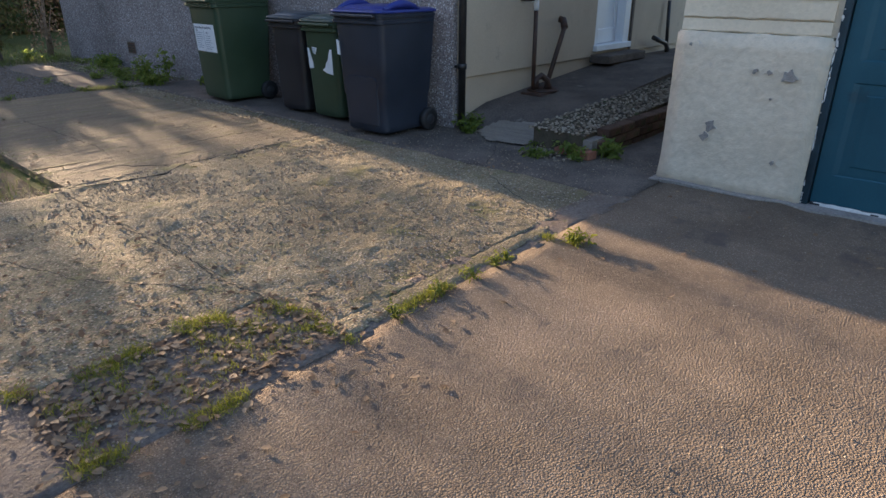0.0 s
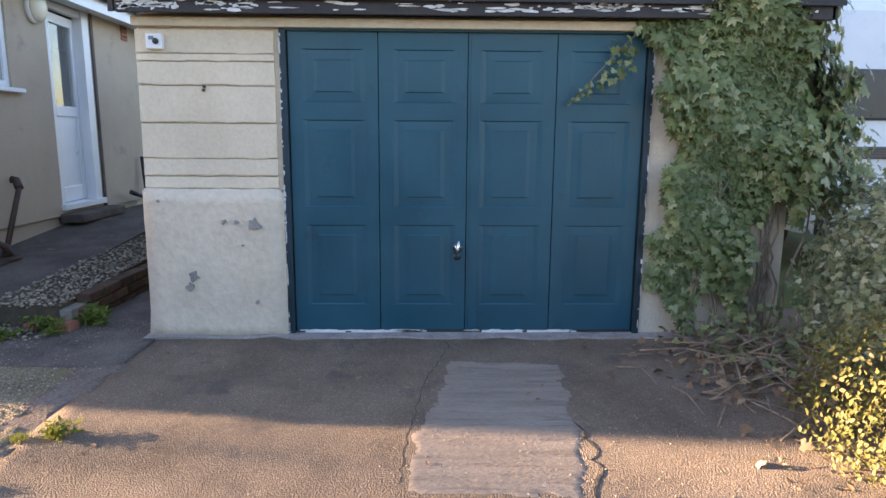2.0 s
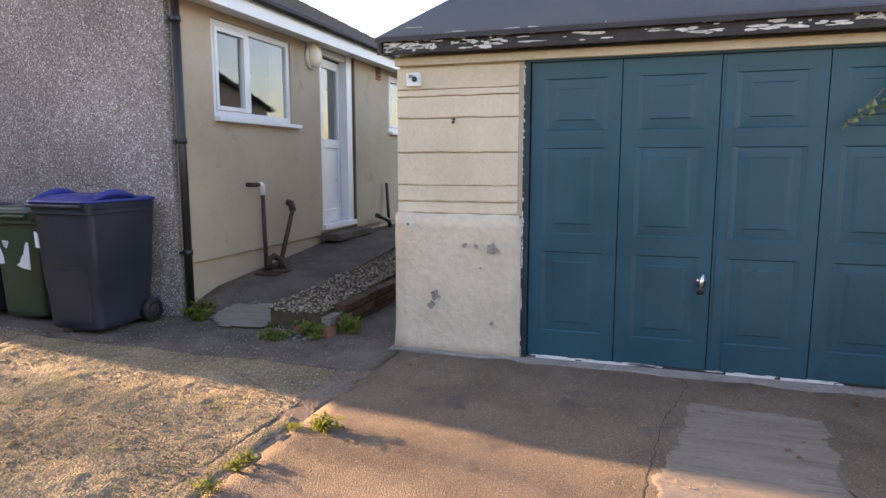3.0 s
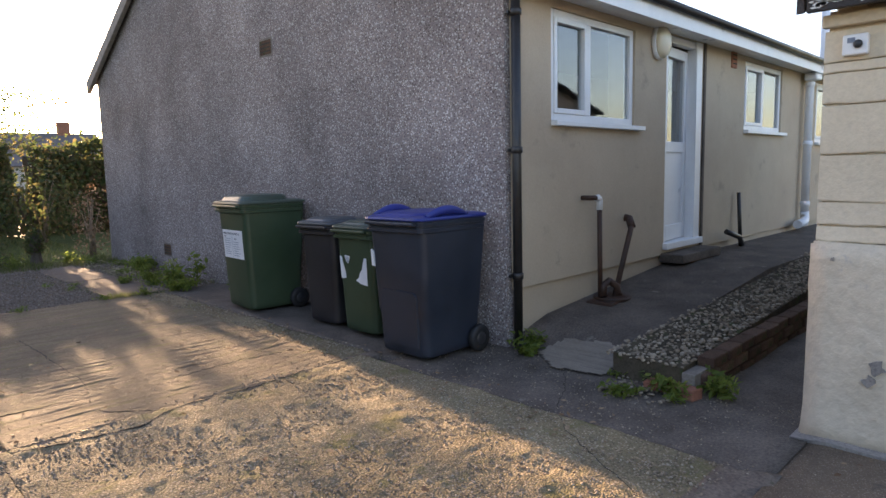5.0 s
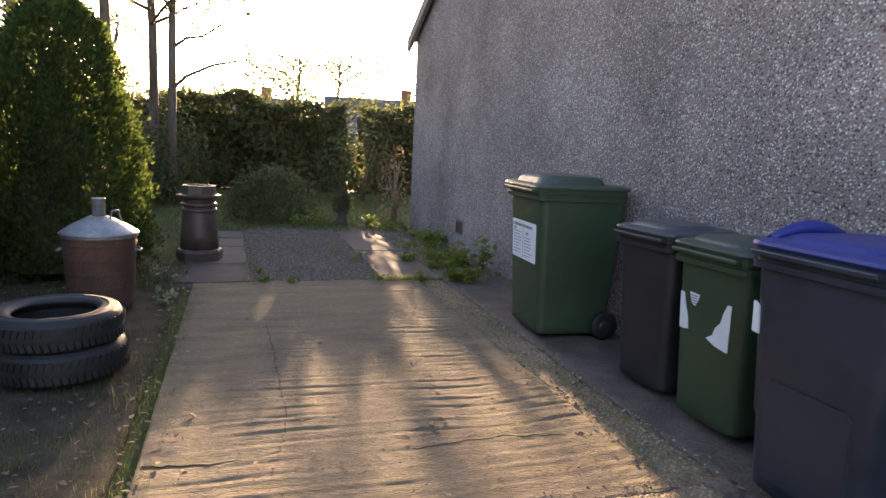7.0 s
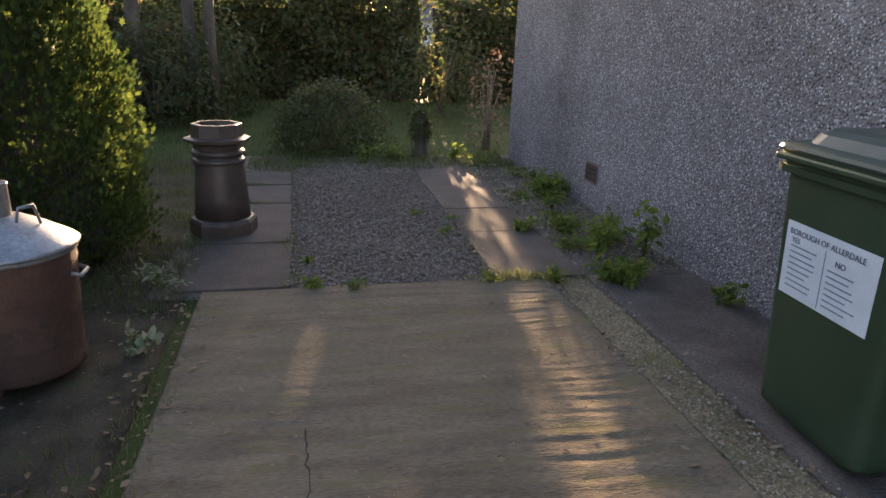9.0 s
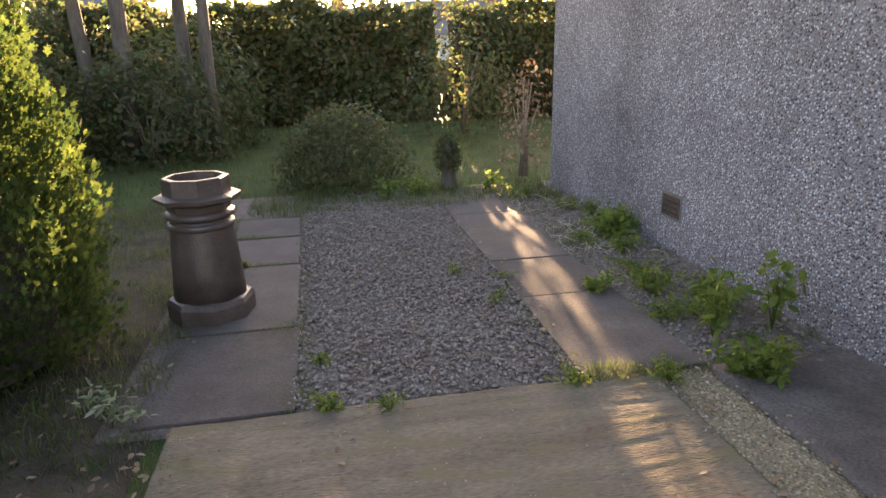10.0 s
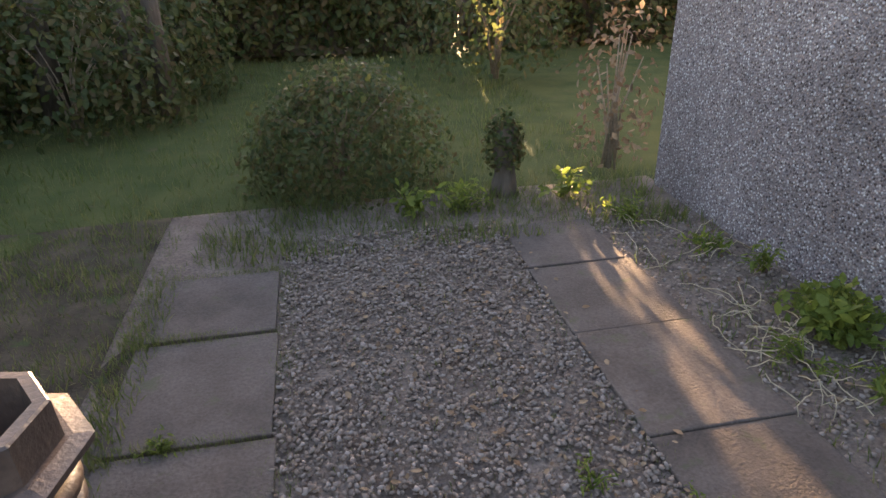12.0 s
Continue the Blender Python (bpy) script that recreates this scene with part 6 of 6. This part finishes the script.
# bare-limbed trees with thin foliage
def tree(c, h, r, seed, lean=(0, 0), leaves=900, leaf=0.09, spread=1.0, first=0.35, label="slender bare-trunked tree with sparse leaves"):
    t = plant("tree", label, "tree", "trees behind the garden")
    rr = random.Random(seed)
    g = np.random.default_rng(seed)
    pts, rad = [], []
    x, y = c
    for i in range(9):
        k = i / 8
        pts.append((x + lean[0] * k * h + rr.uniform(-.05, .05) * k * 2, y + lean[1] * k * h + rr.uniform(-.05, .05) * k * 2, h * k))
        rad.append(r * (1.15 if i == 0 else 1) * (1 - 0.8 * k) + 0.008)
    part("trunk", tube(pts, rad, 10), M["bark"], t)
    tips = []
    for i in range(13):
        k = rr.uniform(first, 0.97)
        q = Vector(pts[0]).lerp(Vector(pts[-1]), k)
        a, ln = rr.uniform(0, 6.28), spread * h * rr.uniform(0.12, 0.28) * (1.15 - k * 0.6)
        p = [q]
        for s in range(1, 6):
            a += rr.uniform(-.35, .35)
            p.append(p[-1] + Vector((math.cos(a) * ln / 5, math.sin(a) * ln / 5, ln / 5 * rr.uniform(0.2, 0.9))))
        part("limb", tube(p, [r * 0.42 * (1 - k * 0.6) * (1 - s / 6) + 0.004 for s in range(6)], 6), M["bark"], t)
        tips += p[2:]
        for _ in range(3):
            b = p[rr.randint(2, 4)]
            e = b + Vector((rr.uniform(-1, 1), rr.uniform(-1, 1), rr.uniform(0, 0.8))) * ln * 0.4
            part("twig", tube([b, (b + e) / 2 + Vector((0, 0, 0.04)), e], [0.010, 0.007, 0.003], 5), M["bark"], t)
            tips += [e, (b + e) / 2]
    tips = np.array([tuple(q) for q in tips])
    idx = g.integers(0, len(tips), leaves)
    p = tips[idx] + g.normal(size=(leaves, 3)) * np.array([0.22, 0.22, 0.16]) * spread
    leaf_part("crown", t, OVAL, p, turns(leaves), g.uniform(0.6, 1.3, leaves) * leaf, "hedge")
    return t


tree((0.31, 16.0), 8.0, 0.085, 41, (0.012, 0), 900)
tree((0.0, 16.2), 8.5, 0.095, 42, (-0.008, 0), 900)
tree((-0.83, 16.1), 8.0, 0.12, 43, (0.02, 0), 1700, first=0.24)
tree((-1.34, 16.3), 7.5, 0.10, 44, (-0.01, 0), 1500, first=0.24)
tree((-2.1, 16.2), 7.5, 0.11, 45, (-0.04, 0), 1700, first=0.22)
tree((-4.2, 12.5), 6.5, 0.12, 49, (-0.02, 0), 1600, first=0.2)
tree((5.6, 31.0), 4.6, 0.12, 46, (0, 0), 1500, 0.15, 2.6, 0.35, "small leafy tree beyond the hedge")
tree((3.6, 27.0), 4.2, 0.10, 47, (0.0, 0), 900, 0.13, 1.7, 0.3, "small leafy tree beyond the hedge")
tree((-4.5, 24.0), 7.5, 0.15, 48, (0.0, 0), 2400, 0.16, 1.1, 0.3, "leafy tree beyond the hedge")
# the low drooping branch that crosses the light
lb = plant("hanging_branch", "long leafy branch hanging out over the lawn", "branch")
bp = [(0.31, 16.0, 2.10), (0.60, 15.95, 2.38), (1.07, 15.8, 2.60), (1.67, 15.9, 2.77), (2.22, 16.0, 2.66), (2.82, 16.1, 2.34)]
part("bough", tube(bp, [0.035, 0.03, 0.024, 0.018, 0.011, 0.005], 8), M["bark"], lb)
n = 300
kk = NP.uniform(0, 1, n)
P = np.stack([1.67 + 1.3 * kk, 15.95 + NP.normal(0, 0.25, n), 2.70 - 0.5 * kk + NP.normal(0, 0.15, n) - 0.1], 1)
leaf_part("leaves", lb, OVAL, P, turns(n), NP.uniform(0.06, 0.12, n), "hedge")

# mossy stump on the lawn edge
st = plant("tree_stump", "dark mossy stump with a tufted top on the lawn edge", "stump")
b = lathe(((0.11, 0.0), (0.095, 0.06), (0.07, 0.16), (0.06, 0.26), (0.07, 0.33), (0.08, 0.40), (0.07, 0.47), (0.03, 0.52)), 14, pose(3.11, 12.80, -0.03))
for v in b.verts:
    v.co += v.co.normalized() * 0 + Vector((noise.noise(v.co * 9), noise.noise(v.co * 9 + Vector((5, 0, 0))), 0)) * 0.03
part("bole", b, M["bark"], st)
p, nn = dome(700, (3.10, 12.80, 0.33), (0.12, 0.12, 0.22), -0.6, 0.2, 5, 77)
leaf_part("tuft", st, OVAL, p, facing(nn, 0.3, 0.6), NP.uniform(0.03, 0.05, len(p)), "hedge")

# ---- weeds, moss, leaf litter, stones, grass ----
def weed(c, r, h, n, leaf, seed, material="weed", label="leafy green weed growing at the wall foot"):
    t = thing("weed", (c[0], c[1], 0.0), label, "weed")
    rr = random.Random(seed)
    ps, ns = [], []
    for _ in range(max(4, n // 12)):
        a, k = rr.uniform(0, 6.28), rr.uniform(0.2, 1)
        tip = Vector((r * k * math.cos(a), r * k * math.sin(a), h * rr.uniform(0.5, 1) * (1.15 - 0.5 * k)))
        part("stem", tube([(0, 0, -0.01), tip * 0.5 + Vector((0, 0, 0.02)), tip], [0.004, 0.003, 0.0015], 5), M["weed"], t)
        for _ in range(12):
            q = tip * rr.uniform(0.25, 1.0)
            ps.append((q.x + rr.uniform(-.03, .03), q.y + rr.uniform(-.03, .03), max(0.01, q.z + rr.uniform(-.02, .02))))
            ns.append((rr.uniform(-.5, .5), rr.uniform(-.5, .5), 1))
    ps, ns = np.array(ps), np.array(ns)
    leaf_part("leaves", t, SLIM if seed % 2 else OVAL, ps, facing(ns, 0.0, 0.7), NP.uniform(0.6, 1.3, len(ps)) * leaf, material)
    return t


weed((3.66, 8.85), 0.15, 0.58, 110, 0.075, 1, "weed", "tall leafy weed beside the flagstones")
weed((4.02, 8.90), 0.10, 0.66, 70, 0.07, 2, "weed", "tall thin weed against the pebble-dash")
weed((3.75, 8.55), 0.22, 0.16, 140, 0.06, 3)
weed((3.92, 9.25), 0.25, 0.20, 150, 0.06, 4)
weed((3.66, 9.55), 0.20, 0.14, 110, 0.05, 5)
weed((3.98, 10.75), 0.24, 0.24, 200, 0.06, 6)
weed((3.85, 10.25), 0.20, 0.16, 120, 0.05, 7)
weed((3.80, 9.85), 0.24, 0.09, 150, 0.045, 41, "weed", "low spreading weeds on the gravel by the wall")
weed((3.74, 9.15), 0.20, 0.09, 130, 0.04, 43, "weed", "low spreading weeds on the gravel by the wall")
weed((3.72, 10.55), 0.22, 0.08, 140, 0.04, 45, "weed", "low spreading weeds on the gravel by the wall")
weed((3.95, 11.6), 0.20, 0.10, 120, 0.045, 47, "weed", "low spreading weeds on the gravel by the wall")
weed((2.74, 9.6), 0.14, 0.05, 70, 0.03, 49, "weed", "small weed rooted in the gravel")
weed((2.60, 10.1), 0.12, 0.05, 60, 0.03, 51, "weed", "small weed rooted in the gravel")
weed((3.57, 9.17), 0.17, 0.10, 170, 0.040, 61, "weed", "spreading green weeds on the gritty ground by the wall")
weed((3.58, 8.46), 0.22, 0.15, 220, 0.050, 62, "weed", "spreading green weeds on the gritty ground by the wall")
weed((3.23, 8.52), 0.10, 0.10, 90, 0.040, 63, "weed", "grassy tuft at the end of the flagstones")
weed((4.00, 10.62), 0.22, 0.20, 260, 0.055, 64, "weed", "leafy clump of weeds beside the flagstones")
weed((4.08, 10.72), 0.18, 0.18, 200, 0.050, 65, "weed", "leafy clump of weeds beside the flagstones")
weed((3.36, 9.62), 0.16, 0.10, 160, 0.040, 66, "weed", "spreading green weeds on the gritty ground by the wall")
weed((3.72, 9.53), 0.18, 0.14, 170, 0.050, 67, "weed", "spreading green weeds on the gritty ground by the wall")
weed((4.05, 10.83), 0.22, 0.16, 240, 0.050, 68, "weed", "leafy clump of weeds beside the flagstones")
weed((2.89, 9.95), 0.08, 0.04, 60, 0.025, 69, "weed", "small weed rooted in the gravel")
weed((1.76, 8.63), 0.12, 0.06, 90, 0.030, 70, "weed", "small weed rooted in the gravel")
weed((2.01, 8.55), 0.12, 0.06, 80, 0.030, 71, "weed", "small weed rooted in the gravel")
weed((1.73, 9.04), 0.06, 0.04, 50, 0.025, 72, "weed", "small weed rooted in the gravel")
weed((1.22, 10.57), 0.10, 0.04, 90, 0.025, 73, "weed", "mossy growth in the flag joint")
weed((2.83, 8.60), 0.12, 0.06, 90, 0.030, 74, "weed", "spreading green weeds on the gritty ground by the wall")
weed((4.08, 8.05), 0.14, 0.12, 70, 0.05, 8)
weed((4.08, 11.3), 0.14, 0.18, 90, 0.05, 9)
weed((4.05, 2.66), 0.14, 0.12, 100, 0.06, 10, "weed", "dandelion weeds at the end of the brick edge")
weed((4.22, 2.36), 0.15, 0.16, 120, 0.075, 11, "weed", "dandelion weeds at the end of the brick edge")
weed((3.85, 2.78), 0.16, 0.07, 110, 0.045, 12, "weed", "low weeds among broken brick")
weed((3.95, 2.55), 0.16, 0.08, 130, 0.05, 23, "weed", "low weeds among broken brick")
weed((4.15, 2.95), 0.12, 0.06, 80, 0.04, 25, "weed", "low weeds among broken brick")
weed((4.28, 3.80), 0.16, 0.16, 130, 0.07, 13, "weed", "weeds at the foot of the downpipe")
weed((4.12, 3.72), 0.13, 0.10, 90, 0.05, 14, "weed", "weeds at the foot of the downpipe")
weed((0.92, 8.72), 0.16, 0.18, 110, 0.05, 15, "shrub", "pale leafy weed on the grass verge")
weed((0.98, 7.9), 0.12, 0.12, 60, 0.05, 16, "shrub", "pale leafy weed on the grass verge")
weed((2.75, 12.5), 0.20, 0.22, 120, 0.07, 17, "weed", "bright weeds on the lawn edge")
weed((3.45, 12.6), 0.22, 0.22, 130, 0.06, 18, "weed", "bright weeds on the lawn edge")
weed((3.75, 12.1), 0.22, 0.16, 110, 0.05, 19, "weed", "bright weeds on the lawn edge")
weed((2.4, 12.55), 0.20, 0.20, 110, 0.06, 20, "weed", "bright weeds on the lawn edge")
for wx, wr, ws in ((1.35, 0.07, 31), (1.62, 0.10, 33), (1.85, 0.05, 35), (2.10, 0.05, 37), (2.02, 0.04, 39)):
    weed((wx, 1.82), wr, 0.05, 70, 0.025, ws, "moss", "yellow-green tuft in the slab joint")
weed((2.50, 1.68), 0.10, 0.07, 150, 0.035, 21, "moss", "yellow-green tuft in the slab joint")

g = np.random.default_rng(50)


def tuft_field(n, x0, x1, y0, y1, h0, h1, z=-0.02):
    p = np.stack([g.uniform(x0, x1, n), g.uniform(y0, y1, n), np.full(n, z)], 1)
    clump = 0.5 + 0.5 * np.sin(p[:, 0] * 5.3 + 2 * np.sin(p[:, 1] * 3.1)) * np.sin(p[:, 1] * 4.7 + 1.3)
    s = (h0 + (h1 - h0) * clump * g.uniform(0.4, 1.0, n))
    return mats(p, turns(n, 0.28, (0, 0, 1)), s)


fields = [tuft_field(15000, -3.0, 4.4, 12.75, 19.6, 0.05, 0.13, -0.05), tuft_field(9000, -0.4, 0.99, 8.4, 12.75, 0.04, 0.12, -0.045),
          tuft_field(3500, 1.1, 4.1, 12.0, 12.9, 0.04, 0.14), tuft_field(7000, -0.6, 1.12, 4.4, 8.6, 0.02, 0.075, -0.03), tuft_field(1500, 1.6, 2.9, 8.75, 12.2, 0.02, 0.05),
          tuft_field(1500, 1.55, 1.68, 8.6, 11.9, 0.02, 0.06), tuft_field(700, 2.9, 3.5, 8.56, 8.68, 0.03, 0.09),
          tuft_field(700, 2.80, 2.93, 8.7, 11.6, 0.02, 0.06), tuft_field(1100, 3.48, 4.2, 8.7, 12.6, 0.03, 0.09)]
for y in (9.47, 10.565, 11.275, 11.90):
    fields.append(tuft_field(520, 0.98, 1.60, y - 0.045, y + 0.045, 0.02, 0.055, -0.01))
fields.append(tuft_field(1800, 0.90, 1.08, 8.5, 12.1, 0.03, 0.09, -0.01))
fields.append(tuft_field(900, 1.08, 1.22, 4.65, 8.6, 0.015, 0.05, -0.01))
for y in (9.59,):
    fields.append(tuft_field(120, 3.15, 3.48, y - 0.03, y + 0.03, 0.02, 0.05))
me = scatter_mesh("grass", BLADE[0], BLADE[1], np.concatenate(fields), M["grass"])
stuff("grass", me, "rough unmown grass beside paving and on the lawn", "grass")

spots = [(x, 1.825 + 0.02 * math.sin(x * 9), 0.035) for x in np.linspace(0.15, 2.5, 300) if math.sin(x * 5.1) + math.sin(x * 13) > 0.35]
spots += [(x, 2.34 + 0.03 * math.sin(x * 11), 0.05) for x in np.linspace(0.15, 0.9, 110) if math.sin(x * 17) > -0.4] + [(1.11 + 0.03 * math.sin(y * 13), y, 0.03) for y in np.linspace(1.9, 2.3, 20)] + [(R.uniform(0.2, 1.1), R.uniform(1.9, 2.3), 0.03) for _ in range(90)]
pp = np.concatenate([np.array([[s[0], s[1], 0.0]]) + NP.normal(size=(26, 3)) * np.array([0.012, s[2] * 0.6, 0.003]) for s in spots])
me = scatter_mesh("moss", BLADE[0], BLADE[1], mats(pp, turns(len(pp), 0.55, (0, 0, 1)), NP.uniform(0.014, 0.032, len(pp))), M["moss"])
stuff("moss", me, "bright yellow-green moss tufts along the slab joints", "moss")

# dead leaves in the gap and blown about
n = 900
P = np.vstack([np.stack([NP.uniform(0.15, 1.15, n), NP.uniform(1.85, 2.36, n), NP.uniform(-0.01, 0.012, n)], 1),
               np.stack([NP.normal(0.7, 0.45, 420), NP.normal(2.12, 0.28, 420), NP.uniform(0.006, 0.014, 420)], 1),
               np.stack([NP.uniform(-1.0, 3.3, 160), NP.uniform(2.0, 4.7, 160), NP.uniform(0.004, 0.008, 160)], 1),
               np.stack([NP.normal(0.55, 0.5, 420), NP.uniform(2.35, 3.9, 420), NP.uniform(0.006, 0.012, 420)], 1),
               np.stack([NP.uniform(1.2, 3.5, 130), NP.uniform(4.7, 8.7, 130), NP.uniform(0.006, 0.014, 130)], 1),
               np.stack([NP.uniform(3.0, 3.55, 160), NP.uniform(2.6, 8.6, 160), NP.uniform(0.004, 0.012, 160)], 1),
               np.stack([NP.uniform(-0.6, 1.13, 500), NP.uniform(4.7, 9.5, 500), NP.uniform(-0.02, 0.02, 500)], 1),
               np.stack([NP.uniform(1.85, 3.0, 420), NP.uniform(8.75, 12.3, 420), NP.uniform(-0.002, 0.02, 420)], 1),
               np.stack([NP.uniform(3.65, 4.18, 200), NP.uniform(8.75, 12.3, 200), NP.uniform(-0.012, 0.01, 200)], 1),
               np.stack([NP.normal(1.16, 0.07, 150), NP.uniform(4.7, 8.6, 150), NP.uniform(0.0, 0.012, 150)], 1),
               np.stack([NP.uniform(2.2, 3.9, 70), NP.uniform(-1.6, 1.7, 70), NP.uniform(0.006, 0.012, 70)], 1),
               np.stack([NP.uniform(1.9, 2.5, 90), NP.uniform(-1.75, -1.25, 90), NP.uniform(0.006, 0.03, 90)], 1)])
me = scatter_mesh("leaf_litter", OVAL[0], OVAL[1], mats(P, turns(len(P), 0.2, (0, 0, 1)), NP.uniform(0.018, 0.045, len(P))), M["dead_leaf"])
stuff("leaf_litter", me, "small brown dead leaves scattered over the concrete", "leaf litter")


def stones(name, label, areas, material, seeds=4):
    sets = []
    for n, x0, x1, y0, y1, z0, z1, s0, s1, fn in areas:
        p = np.stack([NP.uniform(x0, x1, n), NP.uniform(y0, y1, n), NP.uniform(z0, z1, n)], 1)
        if fn:
            p[:, 2] += np.array([fn(x) for x in p[:, 0]])
        sz = NP.uniform(s0, s1, n)[:, None] * np.stack([np.ones(n), NP.uniform(0.6, 1, n), NP.uniform(0.4, 0.7, n)], 1)
        sets.append(mats(p, turns(n, 0.3, (0, 0, 1)), sz))
    sets = np.concatenate(sets)
    NP.shuffle(sets)
    shape = pebble_shape(len(sets))
    return stuff(name, scatter_mesh(name, shape[0], shape[1], sets, M[material]), label, "gravel")


stones("gravel", "grey-brown gravel between the rows of flags", [(14500, 1.60, 2.89, 8.62, 12.3, -0.014, 0.004, 0.011, 0.030, None), (3200, 3.47, 4.18, 8.65, 12.3, -0.02, -0.004, 0.012, 0.032, None)], "gravel")
stones("pale_gravel", "pale gravel on the raised strip behind the brick edge", [(3600, 4.10, 8.6, 2.56, 3.06, -0.005, 0.02, 0.018, 0.045, strip_z), (90, 3.8, 4.15, 2.5, 2.95, 0.0, 0.03, 0.018, 0.045, None)], "pale_gravel")
stones("grit", "loose grit worn out of the old concrete", [(8000, 1.1, 3.34, 1.97, 4.72, -0.003, 0.003, 0.006, 0.018, None), (5000, -1.0, 1.1, 2.35, 4.7, -0.004, 0.002, 0.006, 0.018, None), (1500, 3.3, 4.3, 1.9, 4.6, -0.004, 0.002, 0.004, 0.014, None), (1300, 3.15, 3.5, 4.7, 8.65, -0.012, 0.004, 0.007, 0.022, None), (700, 1.15, 3.2, 4.77, 8.6, 0.0, 0.004, 0.004, 0.012, None), (1600, 0.2, 1.1, 1.85, 2.33, -0.03, 0.0, 0.006, 0.02, None), (2600, 0.6, 3.9, -1.9, 1.8, -0.002, 0.003, 0.004, 0.011, None)], "pale_gravel")
# dry stalks lying by the wall
stalks = plant("dry_stalks", "tangle of dry straw-coloured stalks on the gravel", "dry stalks")
for i in range(50):
    x, y = R.choice((R.uniform(3.5, 3.8), R.uniform(3.6, 4.08))), R.choice((R.uniform(10.1, 10.95), R.uniform(10.5, 10.95), R.uniform(10.9, 12.0)))
    a, turn, ln = R.uniform(0, 6.28), R.uniform(-1.1, 1.1), R.uniform(0.14, 0.38)
    p = [Vector((x, y, 0.010))]
    for k in range(6):
        p.append(p[-1] + Vector((math.cos(a) * ln / 6, math.sin(a) * ln / 6, 0)))
        p[-1].z = 0.010 + 0.05 * math.sin(math.pi * (k + 1) / 6) * R.uniform(0.3, 1)
        p[-1].x = min(max(p[-1].x, 3.45), 4.17)
        a += turn / 3
    part("stalk", tube(p, [0.0024] * 4 + [0.002, 0.0016, 0.0012], 5), M["straw"], stalks)

# ---- beyond the garden ----
def far_house(at, w, d, h, ridge, rz, label):
    t = thing("house", at, label, "house", "houses beyond the hedge", rz)
    part("wall", cuboid(-w / 2, w / 2, -d / 2, d / 2, 0, h), M["far_wall"], t)
    bm = bmesh.new()
    v = [bm.verts.new(p) for p in ((-w / 2 - 0.3, -d / 2 - 0.4, h - 0.1), (w / 2 + 0.3, -d / 2 - 0.4, h - 0.1), (w / 2 + 0.3, d / 2 + 0.4, h - 0.1), (-w / 2 - 0.3, d / 2 + 0.4, h - 0.1), (-w / 2 - 0.3, 0, h + ridge), (w / 2 + 0.3, 0, h + ridge))]
    for f in ((0, 1, 5, 4), (2, 3, 4, 5), (1, 2, 5), (3, 0, 4), (3, 2, 1, 0)):
        bm.faces.new([v[i] for i in f])
    rf = part("roof", bm, M["far_roof"], t)
    part("chimney", cuboid(w * 0.22, w * 0.22 + 0.9, -0.3, 0.3, h + ridge - 0.6, h + ridge + 0.9, 0.03), M["brick"], rf)
    for x in (-w * 0.3, 0.0, w * 0.3):
        wd = part("window", cuboid(x - 0.7, x + 0.7, -d / 2 - 0.04, -d / 2 + 0.02, 0.9, 2.1, 0.02), M["white_pvc"], t)
        part("pane", cuboid(x - 0.62, x + 0.62, -d / 2 - 0.05, -d / 2 - 0.035, 0.98, 2.02), M["dark_panel"], wd)
    return t


far_house((1.0, 62, 0), 11, 8, 2.6, 2.2, 4, "low bungalow with a brown roof far behind the hedge")
far_house((13.5, 60, 0), 9, 8, 2.6, 2.6, -6, "low bungalow with a brown roof far behind the hedge")
far_house((22, 66, 0), 9, 8, 2.6, 2.6, 3, "low bungalow with a brown roof far behind the hedge")
far_house((-16, 58, 0), 10, 8, 4.2, 2.8, 12, "taller pale house far behind the hedge")
far_house((6, -24, 0), 14, 8, 2.8, 2.6, 180, "bungalow across the road behind the viewer")
